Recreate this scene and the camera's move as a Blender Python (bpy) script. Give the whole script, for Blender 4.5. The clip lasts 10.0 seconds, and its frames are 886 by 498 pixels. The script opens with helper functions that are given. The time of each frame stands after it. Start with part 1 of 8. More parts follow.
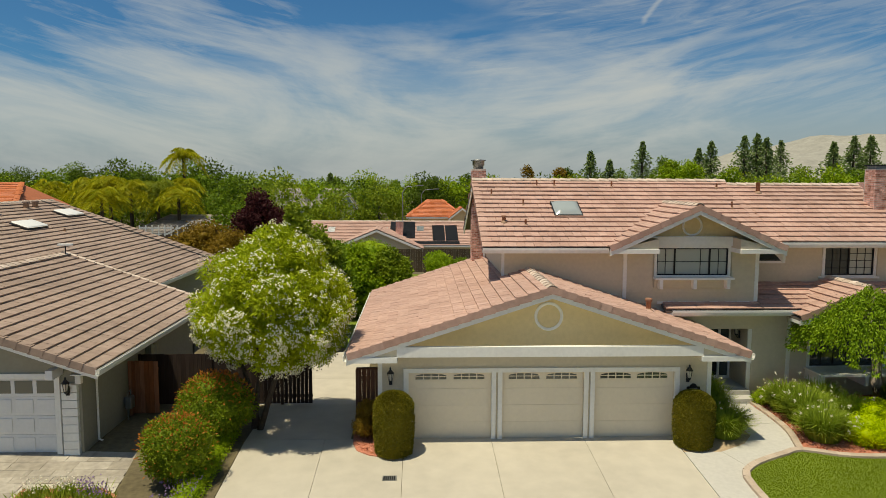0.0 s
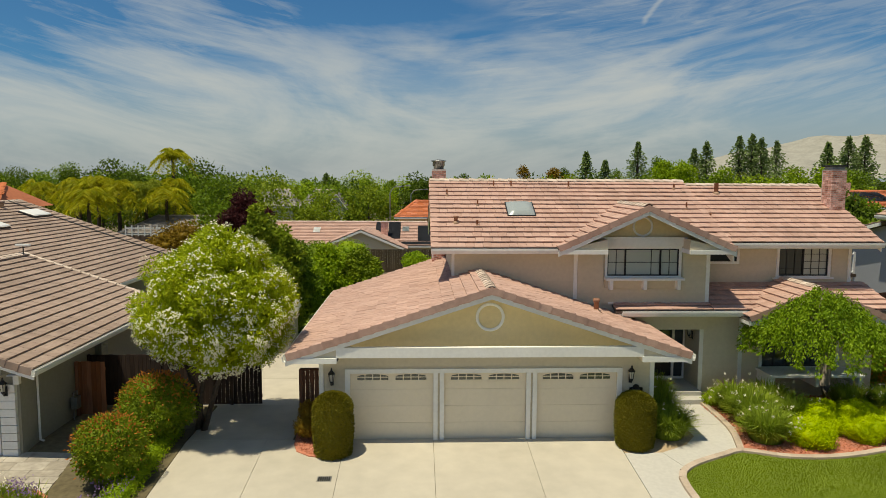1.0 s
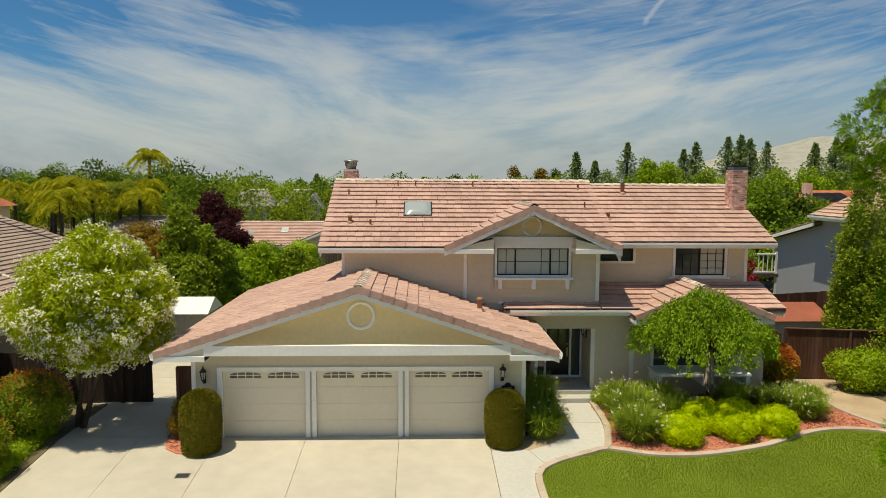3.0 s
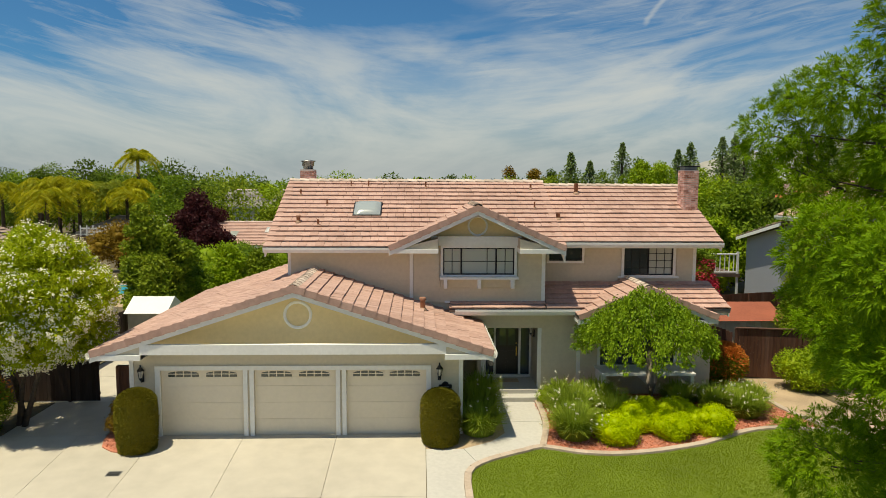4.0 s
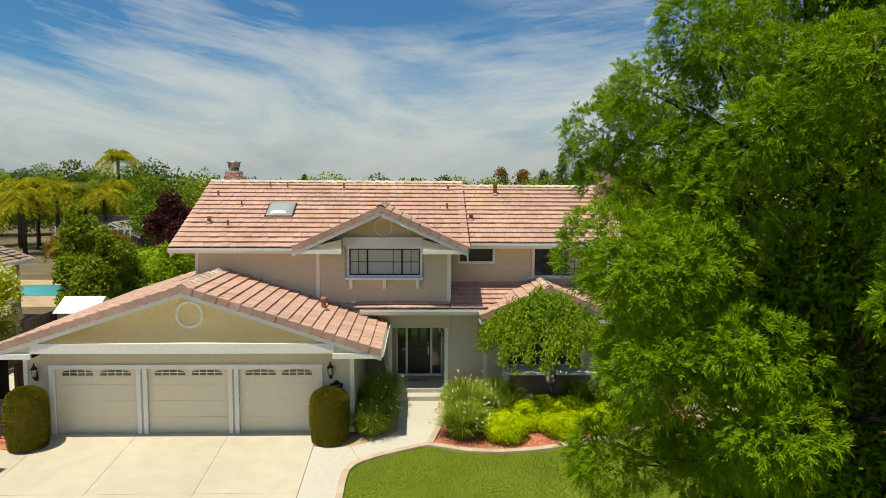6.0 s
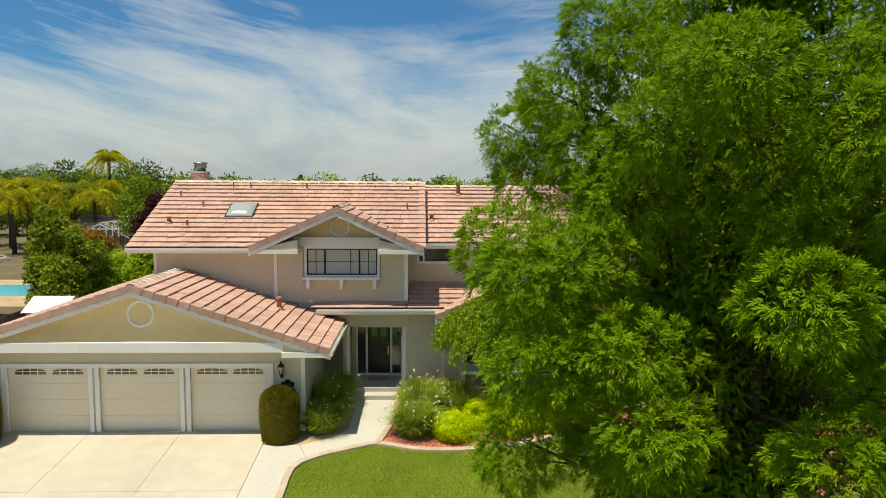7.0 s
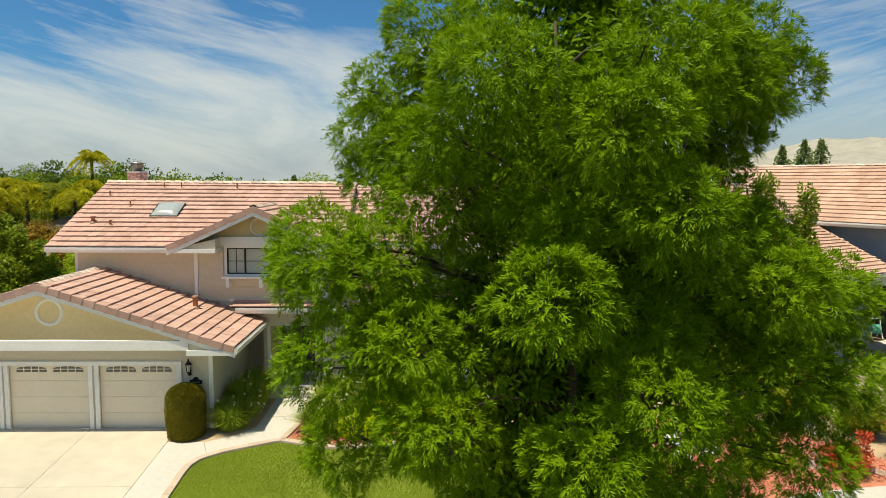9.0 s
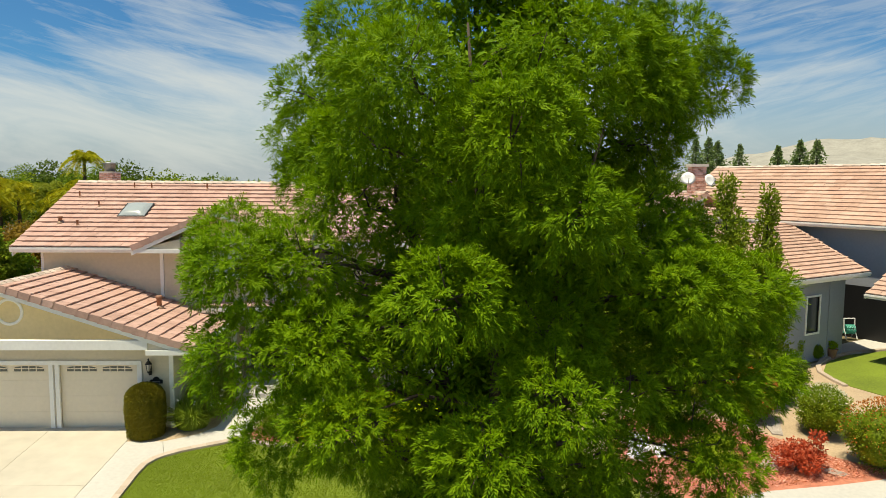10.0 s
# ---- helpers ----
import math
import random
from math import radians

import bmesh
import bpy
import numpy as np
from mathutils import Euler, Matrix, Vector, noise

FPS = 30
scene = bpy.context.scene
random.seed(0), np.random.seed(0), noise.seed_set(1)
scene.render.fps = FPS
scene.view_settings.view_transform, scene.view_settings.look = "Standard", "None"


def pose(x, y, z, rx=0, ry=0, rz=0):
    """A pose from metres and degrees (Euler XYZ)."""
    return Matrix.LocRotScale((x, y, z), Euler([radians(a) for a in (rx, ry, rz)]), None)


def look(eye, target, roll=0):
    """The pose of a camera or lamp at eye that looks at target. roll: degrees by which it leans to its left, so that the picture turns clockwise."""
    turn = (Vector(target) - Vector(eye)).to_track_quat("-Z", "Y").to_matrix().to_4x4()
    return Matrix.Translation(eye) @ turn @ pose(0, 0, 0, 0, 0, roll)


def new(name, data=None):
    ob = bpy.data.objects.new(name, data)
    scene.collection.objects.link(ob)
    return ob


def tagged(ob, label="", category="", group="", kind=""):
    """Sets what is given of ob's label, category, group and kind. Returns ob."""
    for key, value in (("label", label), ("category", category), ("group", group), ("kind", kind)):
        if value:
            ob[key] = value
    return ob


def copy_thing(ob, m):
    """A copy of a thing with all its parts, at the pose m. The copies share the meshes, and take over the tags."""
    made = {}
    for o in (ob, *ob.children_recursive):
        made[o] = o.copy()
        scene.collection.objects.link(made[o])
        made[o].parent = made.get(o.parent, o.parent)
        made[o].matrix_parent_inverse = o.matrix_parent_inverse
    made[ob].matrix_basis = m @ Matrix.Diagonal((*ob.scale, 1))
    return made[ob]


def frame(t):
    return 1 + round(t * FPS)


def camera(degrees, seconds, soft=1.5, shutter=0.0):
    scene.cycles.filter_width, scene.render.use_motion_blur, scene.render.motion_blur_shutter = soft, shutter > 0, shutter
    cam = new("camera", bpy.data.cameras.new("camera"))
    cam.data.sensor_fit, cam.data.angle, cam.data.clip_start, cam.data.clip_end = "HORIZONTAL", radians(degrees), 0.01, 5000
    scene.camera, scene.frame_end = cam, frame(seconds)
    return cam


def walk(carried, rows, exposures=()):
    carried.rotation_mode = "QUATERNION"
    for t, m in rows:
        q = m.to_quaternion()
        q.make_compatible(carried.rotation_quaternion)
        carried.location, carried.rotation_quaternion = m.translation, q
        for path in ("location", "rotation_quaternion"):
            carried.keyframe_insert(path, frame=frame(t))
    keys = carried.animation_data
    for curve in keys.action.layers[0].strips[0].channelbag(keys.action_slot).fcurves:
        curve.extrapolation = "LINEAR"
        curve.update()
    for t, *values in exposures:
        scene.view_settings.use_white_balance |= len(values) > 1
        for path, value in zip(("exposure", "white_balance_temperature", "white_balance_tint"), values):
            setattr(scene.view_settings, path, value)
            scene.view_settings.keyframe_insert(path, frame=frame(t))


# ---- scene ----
cam = camera(65.45, 10.0, 0.8)
# seconds, x, y, z, yaw, pitch, roll
ROWS = [
    (0.0, 0.000, -0.000, 7.733, -2.088, -5.766, -0.230),
    (0.5, 0.866, -0.021, 7.743, -2.068, -5.755, -0.238),
    (1.0, 1.745, -0.045, 7.747, -2.048, -5.744, -0.246),
    (1.5, 2.653, -0.093, 7.752, -2.028, -5.733, -0.255),
    (2.0, 3.602, -0.177, 7.750, -2.008, -5.723, -0.263),
    (2.5, 4.601, -0.265, 7.743, -1.987, -5.712, -0.271),
    (4.0, 7.509, -0.530, 7.745, -1.927, -5.680, -0.296),
    (4.5, 8.401, -0.627, 7.770, -1.907, -5.669, -0.305),
    (5.0, 9.263, -0.733, 7.784, -1.887, -5.658, -0.313),
    (5.5, 10.086, -0.825, 7.789, -1.866, -5.648, -0.321),
    (7.0, 12.436, -1.137, 7.813, -1.806, -5.615, -0.346),
    (7.5, 13.213, -1.224, 7.818, -1.786, -5.605, -0.354),
    (8.0, 13.935, -1.297, 7.822, -1.766, -5.594, -0.363),
    (8.5, 14.658, -1.373, 7.824, -1.745, -5.583, -0.371),
    (9.0, 15.400, -1.459, 7.818, -1.725, -5.572, -0.379),
    (9.5, 16.113, -1.524, 7.824, -1.705, -5.562, -0.388),
    (10.0, 16.686, -1.569, 7.829, -1.685, -5.551, -0.396),
]
EXPOSURES = [(0.0, 0.0, 7400, 3), (2.5, 0.1, 7400, 3), (4.5, 0.22, 7400, 3), (7.5, 0.42, 7400, 3), (10.0, 0.48, 7400, 3)]
walk(cam, [(t, pose(x, y, z, 90 + pitch, roll, yaw)) for t, x, y, z, yaw, pitch, roll in ROWS], EXPOSURES)

# ---- light ----
SUN = Vector((-0.24, -0.155, 1.0)).normalized()
world = bpy.data.worlds.new("world")
scene.world = world
world.use_nodes = True
wn, wl = world.node_tree.nodes, world.node_tree.links
wn.clear()
w_out = wn.new("ShaderNodeOutputWorld")
w_bg = wn.new("ShaderNodeBackground")
w_bg.inputs["Strength"].default_value = 0.105
w_sky = wn.new("ShaderNodeTexSky")
w_sky.sky_type = "NISHITA"
w_sky.sun_disc = False
w_sky.sun_elevation = math.asin(SUN.z)
w_sky.sun_rotation = math.atan2(SUN.x, SUN.y)
w_sky.air_density, w_sky.dust_density, w_sky.ozone_density = 1.0, 0.3, 3.0


def w_math(op, a, b=None, c=None):
    n = wn.new("ShaderNodeMath")
    n.operation = op
    for i, v in enumerate((a, b, c)):
        if v is None:
            continue
        if isinstance(v, (int, float)):
            n.inputs[i].default_value = v
        else:
            wl.new(v, n.inputs[i])
    return n.outputs[0]


def w_noise(vec, scale, detail, rough, dist=0.0):
    n = wn.new("ShaderNodeTexNoise")
    n.inputs["Scale"].default_value, n.inputs["Detail"].default_value = scale, detail
    n.inputs["Roughness"].default_value, n.inputs["Distortion"].default_value = rough, dist
    wl.new(vec, n.inputs["Vector"])
    return n.outputs[0]


def w_range(v, a, b, c=0.0, d=1.0):
    n = wn.new("ShaderNodeMapRange")
    n.interpolation_type = "SMOOTHSTEP"
    wl.new(v, n.inputs[0])
    for i, q in enumerate((a, b, c, d)):
        n.inputs[i + 1].default_value = q
    return n.outputs[0]


# thin streaked cirrus in long curved bands, thickening to haze at the horizon
w_co = wn.new("ShaderNodeTexCoord")
w_sep = wn.new("ShaderNodeSeparateXYZ")
wl.new(w_co.outputs["Generated"], w_sep.inputs[0])
w_up = w_math("MAXIMUM", w_sep.outputs[2], 0.0)
w_den = w_math("MAXIMUM", w_sep.outputs[1], 0.3)
w_u = w_math("DIVIDE", w_sep.outputs[0], w_den)
w_v = w_math("DIVIDE", w_up, w_den)
w_bow = w_math("SUBTRACT", w_v, w_math("MULTIPLY", w_math("POWER", w_math("ABSOLUTE", w_math("SUBTRACT", w_u, 0.05)), 1.5), 0.24))


def w_layer(su, sv, shift, line=None):
    c = wn.new("ShaderNodeCombineXYZ")
    wl.new(w_math("MULTIPLY", w_u, su), c.inputs[0])
    wl.new(w_math("MULTIPLY", line or w_bow, sv), c.inputs[1])
    c.inputs[2].default_value = shift
    return c.outputs[0]


w_a = w_range(w_noise(w_layer(2.6, 8.5, 3.3), 1.0, 8, 0.58, 0.8), 0.41, 0.68)
w_b = w_range(w_noise(w_layer(4.0, 24, 7.1), 1.0, 8, 0.6, 1.5), 0.40, 0.76)
w_c = w_range(w_noise(w_layer(1.5, 3.0, 1.9, w_v), 1.0, 3, 0.5, 0.4), 0.33, 0.60)
w_cl = w_math("MULTIPLY", w_math("ADD", w_math("MULTIPLY", w_a, 0.48), w_math("MULTIPLY", w_b, 0.18)), w_math("ADD", w_math("MULTIPLY", w_c, 0.8), 0.2))
w_band = w_math("MULTIPLY", w_range(w_v, 0.03, 0.09), w_range(w_v, 0.24, 0.12))
w_cl = w_math("ADD", w_cl, w_math("MULTIPLY", w_band, w_math("ADD", w_math("MULTIPLY", w_a, 0.22), 0.15)))


def w_blob(u, v, ru, rv):
    """1 in the middle of an oval patch of sky, falling to 0 at its rim."""
    p = w_math("POWER", w_math("MULTIPLY", w_math("SUBTRACT", w_u, u), 1 / ru), 2.0)
    q = w_math("POWER", w_math("MULTIPLY", w_math("SUBTRACT", w_v, v), 1 / rv), 2.0)
    return w_range(w_math("ADD", p, q), 1.0, 0.0)


def w_trail(u0, v0, u1, v1, width):
    """A straight vapour trail from one point of the sky to another."""
    ln = math.hypot(u1 - u0, v1 - v0)
    du, dv = (u1 - u0) / ln, (v1 - v0) / ln
    a, b = w_math("SUBTRACT", w_u, u0), w_math("SUBTRACT", w_v, v0)
    along = w_math("ADD", w_math("MULTIPLY", a, du), w_math("MULTIPLY", b, dv))
    off = w_math("ABSOLUTE", w_math("ADD", w_math("SUBTRACT", w_math("MULTIPLY", a, dv), w_math("MULTIPLY", b, du)), w_math("MULTIPLY", w_math("SUBTRACT", w_b, 0.5), width * 0.6)))
    ends = w_math("MULTIPLY", w_range(along, 0.0, ln * 0.2), w_range(along, ln, ln * 0.8))
    return w_math("MULTIPLY", w_range(off, width, 0.0), ends)


# a broad white veil ahead, bluer sky at the upper left, and three trails
w_fine = w_range(w_noise(w_layer(7.0, 60, 5.3), 1.0, 6, 0.65, 1.2), 0.38, 0.68)
w_veil = w_math("MULTIPLY", w_blob(-0.02, 0.115, 0.62, 0.125), w_math("ADD", w_math("MULTIPLY", w_a, 0.46), w_math("ADD", w_math("MULTIPLY", w_fine, 0.14), 0.04)))
w_cl = w_math("ADD", w_cl, w_veil)
w_wisp = w_math("MULTIPLY", w_math("MULTIPLY", w_fine, w_range(w_c, 0.2, 0.8)), w_math("MULTIPLY", w_range(w_v, 0.05, 0.14), 0.24))
w_cl = w_math("ADD", w_cl, w_wisp)
for trail, much in (((0.316, 0.220, 0.352, 0.266, 0.0055), 0.4), ((0.19, 0.120, 0.475, 0.232, 0.012), 0.30), ((0.25, 0.105, 0.70, 0.192, 0.016), 0.32)):
    w_cl = w_math("ADD", w_cl, w_math("MULTIPLY", w_trail(*trail), much))
w_cl = w_math("SUBTRACT", w_cl, w_math("MULTIPLY", w_blob(0.09, 0.188, 0.08, 0.026), 0.22))
w_cl = w_math("SUBTRACT", w_cl, w_math("MULTIPLY", w_blob(-0.62, 0.25, 0.75, 0.12), 0.30))
w_cl = w_math("SUBTRACT", 1.0, w_math("EXPONENT", w_math("MULTIPLY", w_math("MAXIMUM", w_cl, 0.0), -1.15)))
w_tint = wn.new("ShaderNodeMix")
w_tint.data_type, w_tint.blend_type = "RGBA", "MULTIPLY"
w_tint.inputs[0].default_value = 1.0
w_tint.inputs[7].default_value = (0.235, 0.50, 0.74, 1)
wl.new(w_sky.outputs[0], w_tint.inputs[6])
w_haze = wn.new("ShaderNodeMix")
w_haze.data_type = "RGBA"
w_haze.inputs[7].default_value = (2.75, 3.25, 3.8, 1)
wl.new(w_range(w_up, 0.16, 0.0), w_haze.inputs[0]), wl.new(w_tint.outputs[2], w_haze.inputs[6])
w_mix = wn.new("ShaderNodeMix")
w_mix.data_type = "RGBA"
w_mix.inputs[7].default_value = (5.0, 5.2, 5.4, 1)
wl.new(w_cl, w_mix.inputs[0]), wl.new(w_haze.outputs[2], w_mix.inputs[6])
wl.new(w_mix.outputs[2], w_bg.inputs["Color"])
wl.new(w_bg.outputs[0], w_out.inputs["Surface"])
sun_data = bpy.data.lights.new("sun", "SUN")
sun_data.energy, sun_data.angle, sun_data.color = 4.1, radians(0.55), (1.0, 0.93, 0.80)
sun = new("sun", sun_data)
sun.matrix_world = look(SUN * 60, (0, 0, 0))


# ---- materials ----
def mat(name, base, rough=0.8, var=0.15, scale=3.0, fine=40.0, bump=0.15, bump_scale=60.0, dark=None, metal=0.0,
        piece=0.0, stretch=(1, 1, 1), spec=0.4):
    """A surface with stains at one scale, grain at another, fine relief, and a shift of tone from piece to piece."""
    m = bpy.data.materials.new(name)
    m.use_nodes = True
    n, l = m.node_tree.nodes, m.node_tree.links
    b = n["Principled BSDF"]
    b.inputs["Roughness"].default_value, b.inputs["Metallic"].default_value = rough, metal
    b.inputs["Specular IOR Level"].default_value = spec
    co = n.new("ShaderNodeTexCoord")
    mp = n.new("ShaderNodeMapping")
    mp.inputs["Scale"].default_value = stretch
    geo = n.new("ShaderNodeNewGeometry")
    l.new(geo.outputs["Position"], mp.inputs["Vector"])
    big = n.new("ShaderNodeTexNoise")
    big.inputs["Scale"].default_value, big.inputs["Detail"].default_value = scale * 0.3, 5
    small = n.new("ShaderNodeTexNoise")
    small.inputs["Scale"].default_value, small.inputs["Detail"].default_value = fine * 0.3, 4
    l.new(mp.outputs[0], big.inputs["Vector"]), l.new(mp.outputs[0], small.inputs["Vector"])
    mix = n.new("ShaderNodeMix")
    mix.data_type = "RGBA"
    lo = dark if dark else tuple(c * (1 - 2.2 * var) for c in base)
    hi = tuple(min(1, c * (1 + 0.9 * var)) for c in base)
    mix.inputs[6].default_value, mix.inputs[7].default_value = (*lo, 1), (*hi, 1)
    ramp = n.new("ShaderNodeMapRange")
    ramp.inputs[1].default_value, ramp.inputs[2].default_value = 0.25, 0.7
    add = n.new("ShaderNodeMath")
    add.operation = "MULTIPLY_ADD"
    add.inputs[1].default_value = 0.45
    l.new(small.outputs[0], add.inputs[0])
    mul = n.new("ShaderNodeMath")
    mul.operation = "MULTIPLY"
    mul.inputs[1].default_value = 0.55
    l.new(big.outputs[0], mul.inputs[0]), l.new(mul.outputs[0], add.inputs[2])
    l.new(add.outputs[0], ramp.inputs[0]), l.new(ramp.outputs[0], mix.inputs[0])
    colour = mix.outputs[2]
    if piece:
        ob = n.new("ShaderNodeObjectInfo")
        s = n.new("ShaderNodeMath")
        s.operation = "ADD"
        l.new(ob.outputs["Random"], s.inputs[0]), l.new(geo.outputs["Random Per Island"], s.inputs[1])
        f = n.new("ShaderNodeMath")
        f.operation = "FRACT"
        l.new(s.outputs[0], f.inputs[0])
        r = n.new("ShaderNodeMapRange")
        r.inputs[3].default_value, r.inputs[4].default_value = 1 - piece, 1 + piece
        l.new(f.outputs[0], r.inputs[0])
        hsv = n.new("ShaderNodeHueSaturation")
        l.new(r.outputs[0], hsv.inputs["Value"]), l.new(colour, hsv.inputs["Color"])
        h = n.new("ShaderNodeMapRange")
        h.inputs[3].default_value, h.inputs[4].default_value = 1 + piece * 0.5, 1 - piece * 0.5
        l.new(f.outputs[0], h.inputs[0]), l.new(h.outputs[0], hsv.inputs["Saturation"])
        colour = hsv.outputs[0]
    l.new(colour, b.inputs["Base Color"])
    if bump:
        t = n.new("ShaderNodeTexNoise")
        t.inputs["Scale"].default_value, t.inputs["Detail"].default_value = bump_scale, 3
        l.new(mp.outputs[0], t.inputs["Vector"])
        bp = n.new("ShaderNodeBump")
        bp.inputs["Strength"].default_value, bp.inputs["Distance"].default_value = bump, 0.01
        l.new(t.outputs[0], bp.inputs["Height"]), l.new(bp.outputs[0], b.inputs["Normal"])
    return m


def leaf_mat(name, a, b_, through_light=0.35, rough=0.5):
    """Leaves: two greens mixed leaf by leaf, with some light coming through."""
    m = bpy.data.materials.new(name)
    m.use_nodes = True
    n, l = m.node_tree.nodes, m.node_tree.links
    p = n["Principled BSDF"]
    p.inputs["Roughness"].default_value = rough
    p.inputs["Specular IOR Level"].default_value = 0.12
    geo = n.new("ShaderNodeNewGeometry")
    mix = n.new("ShaderNodeMix")
    mix.data_type = "RGBA"
    mix.inputs[6].default_value, mix.inputs[7].default_value = (*a, 1), (*b_, 1)
    noi = n.new("ShaderNodeTexNoise")
    noi.inputs["Scale"].default_value = 0.9
    l.new(geo.outputs["Position"], noi.inputs["Vector"])
    av = n.new("ShaderNodeMath")
    av.operation = "MULTIPLY_ADD"
    av.inputs[1].default_value = 0.5
    l.new(geo.outputs["Random Per Island"], av.inputs[0])
    hf = n.new("ShaderNodeMath")
    hf.operation = "MULTIPLY"
    hf.inputs[1].default_value = 0.5
    l.new(noi.outputs[0], hf.inputs[0]), l.new(hf.outputs[0], av.inputs[2])
    l.new(av.outputs[0], mix.inputs[0])
    l.new(mix.outputs[2], p.inputs["Base Color"])
    tr = n.new("ShaderNodeBsdfTranslucent")
    l.new(mix.outputs[2], tr.inputs["Color"])
    sh = n.new("ShaderNodeMixShader")
    sh.inputs[0].default_value = through_light
    l.new(p.outputs[0], sh.inputs[1]), l.new(tr.outputs[0], sh.inputs[2])
    l.new(sh.outputs[0], n["Material Output"].inputs["Surface"])
    return m


def glass_mat(name, tint, rough=0.05):
    m = bpy.data.materials.new(name)
    m.use_nodes = True
    p = m.node_tree.nodes["Principled BSDF"]
    p.inputs["Base Color"].default_value = (*tint, 1)
    p.inputs["Roughness"].default_value = rough
    p.inputs["Specular IOR Level"].default_value = 0.9
    return m


M_TILE = mat("roof_tile", (0.525, 0.335, 0.272), 0.85, 0.14, 1.6, 26, 0.35, 50, piece=0.08)
M_TILE_N = mat("roof_tile_brown", (0.37, 0.27, 0.215), 0.85, 0.18, 1.2, 14, 0.25, 50, piece=0.08)
M_TILE_R = mat("roof_tile_pink", (0.54, 0.35, 0.26), 0.85, 0.15, 1.6, 18, 0.25, 50, piece=0.1)
M_TILE_O = mat("roof_tile_orange", (0.55, 0.17, 0.07), 0.85, 0.15, 1.6, 18, 0.25, 50, piece=0.12)
M_TILE_G = mat("roof_shingle_grey", (0.30, 0.27, 0.25), 0.9, 0.2, 1.6, 18, 0.25, 50, piece=0.15)
M_FELT = mat("roof_felt", (0.20, 0.17, 0.14), 0.9, 0.15)
M_CAP = mat("roof_cap_tile", (0.64, 0.52, 0.43), 0.85, 0.2, 3, 25, 0.25, 50, piece=0.15)
M_STUCCO = mat("tan_stucco", (0.83, 0.675, 0.375), 0.9, 0.06, 1.0, 30, 0.5, 90)
M_SIDING = mat("beige_siding", (0.67, 0.595, 0.45), 0.8, 0.06, 1.0, 30, 0.15, 60, piece=0.03)
M_DOOR = mat("garage_door_paint", (0.84, 0.75, 0.585), 0.6, 0.04, 1.0, 30, 0.12, 120)
M_TRIM = mat("white_trim", (0.88, 0.87, 0.82), 0.6, 0.06, 2.0, 30, 0.1, 60)
M_CONC = mat("concrete", (0.52, 0.475, 0.39), 0.9, 0.10, 0.5, 6, 0.3, 120, piece=0.03)
M_WALKC = mat("walk_concrete", (0.52, 0.50, 0.455), 0.9, 0.08, 0.8, 30, 0.3, 120)
M_KERB = mat("pink_concrete_edging", (0.50, 0.40, 0.315), 0.9, 0.12, 2, 40, 0.4, 80, piece=0.08)
M_SLATE = mat("flagstone_paving", (0.40, 0.355, 0.29), 0.85, 0.22, 3.5, 20, 0.3, 60, piece=0.14)
M_MULCH = mat("red_mulch", (0.55, 0.21, 0.13), 0.95, 0.35, 10, 120, 1.0, 40, dark=(0.22, 0.085, 0.055))
M_CHIP = mat("bark_chip", (0.64, 0.25, 0.15), 0.95, 0.25, 8, 60, 0.2, 60, piece=0.5)
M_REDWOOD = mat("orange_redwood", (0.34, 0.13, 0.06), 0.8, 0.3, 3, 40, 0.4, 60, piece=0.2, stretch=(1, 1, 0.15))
M_SOIL = mat("dry_soil", (0.47, 0.35, 0.225), 0.95, 0.2, 3, 60, 0.6, 60)
M_EARTH = mat("earth", (0.16, 0.13, 0.07), 0.95, 0.3, 1, 20, 0.5, 30)
M_GRAVEL = mat("grey_gravel", (0.42, 0.36, 0.31), 0.95, 0.25, 12, 90, 0.8, 50)
M_LAWN = mat("lawn_soil", (0.175, 0.235, 0.020), 0.9, 0.24, 1.6, 40, 0.6, 60)
M_ASPH = mat("asphalt", (0.05, 0.05, 0.05), 0.9, 0.2, 2, 60, 0.4, 90)
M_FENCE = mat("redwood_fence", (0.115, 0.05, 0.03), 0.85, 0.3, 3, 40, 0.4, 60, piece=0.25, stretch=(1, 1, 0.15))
# redwood darkened in its colour to stand for the oleander's shade
M_FENCE_SHADE = mat("shade_dark_fence", (0.045, 0.026, 0.018), 0.85, 0.3, 3, 40, 0.4, 60, piece=0.25, stretch=(1, 1, 0.15))
M_FENCE_G = mat("weathered_fence", (0.13, 0.09, 0.065), 0.9, 0.3, 3, 40, 0.4, 60, piece=0.25, stretch=(1, 1, 0.15))
M_BRICK = mat("red_brick", (0.64, 0.40, 0.33), 0.9, 0.4, 20, 60, 0.4, 90, dark=(0.32, 0.10, 0.065), piece=0.42)
M_MORTAR = mat("mortar", (0.68, 0.60, 0.54), 0.95, 0.15)
M_BLACK = mat("black_metal", (0.015, 0.015, 0.016), 0.4, 0.1, bump=0)
M_DOORBLK = mat("black_door_paint", (0.012, 0.013, 0.015), 0.35, 0.1, bump=0)
M_GALV = mat("galvanised_steel", (0.30, 0.31, 0.31), 0.45, 0.2, metal=0.7)
M_VENT = mat("painted_pipe", (0.36, 0.18, 0.11), 0.7, 0.2)
M_LEAD = mat("flashing", (0.42, 0.27, 0.18), 0.7, 0.2)
M_BRASS = mat("brass", (0.6, 0.42, 0.12), 0.3, 0.1, metal=1.0, bump=0)
M_GLASS = glass_mat("window_glass", (0.05, 0.06, 0.065))
# pale base colour holds both curtains and the reflection of sky and ground
M_GLASS_C = glass_mat("curtain_reflection_glass", (0.52, 0.55, 0.48), 0.08)
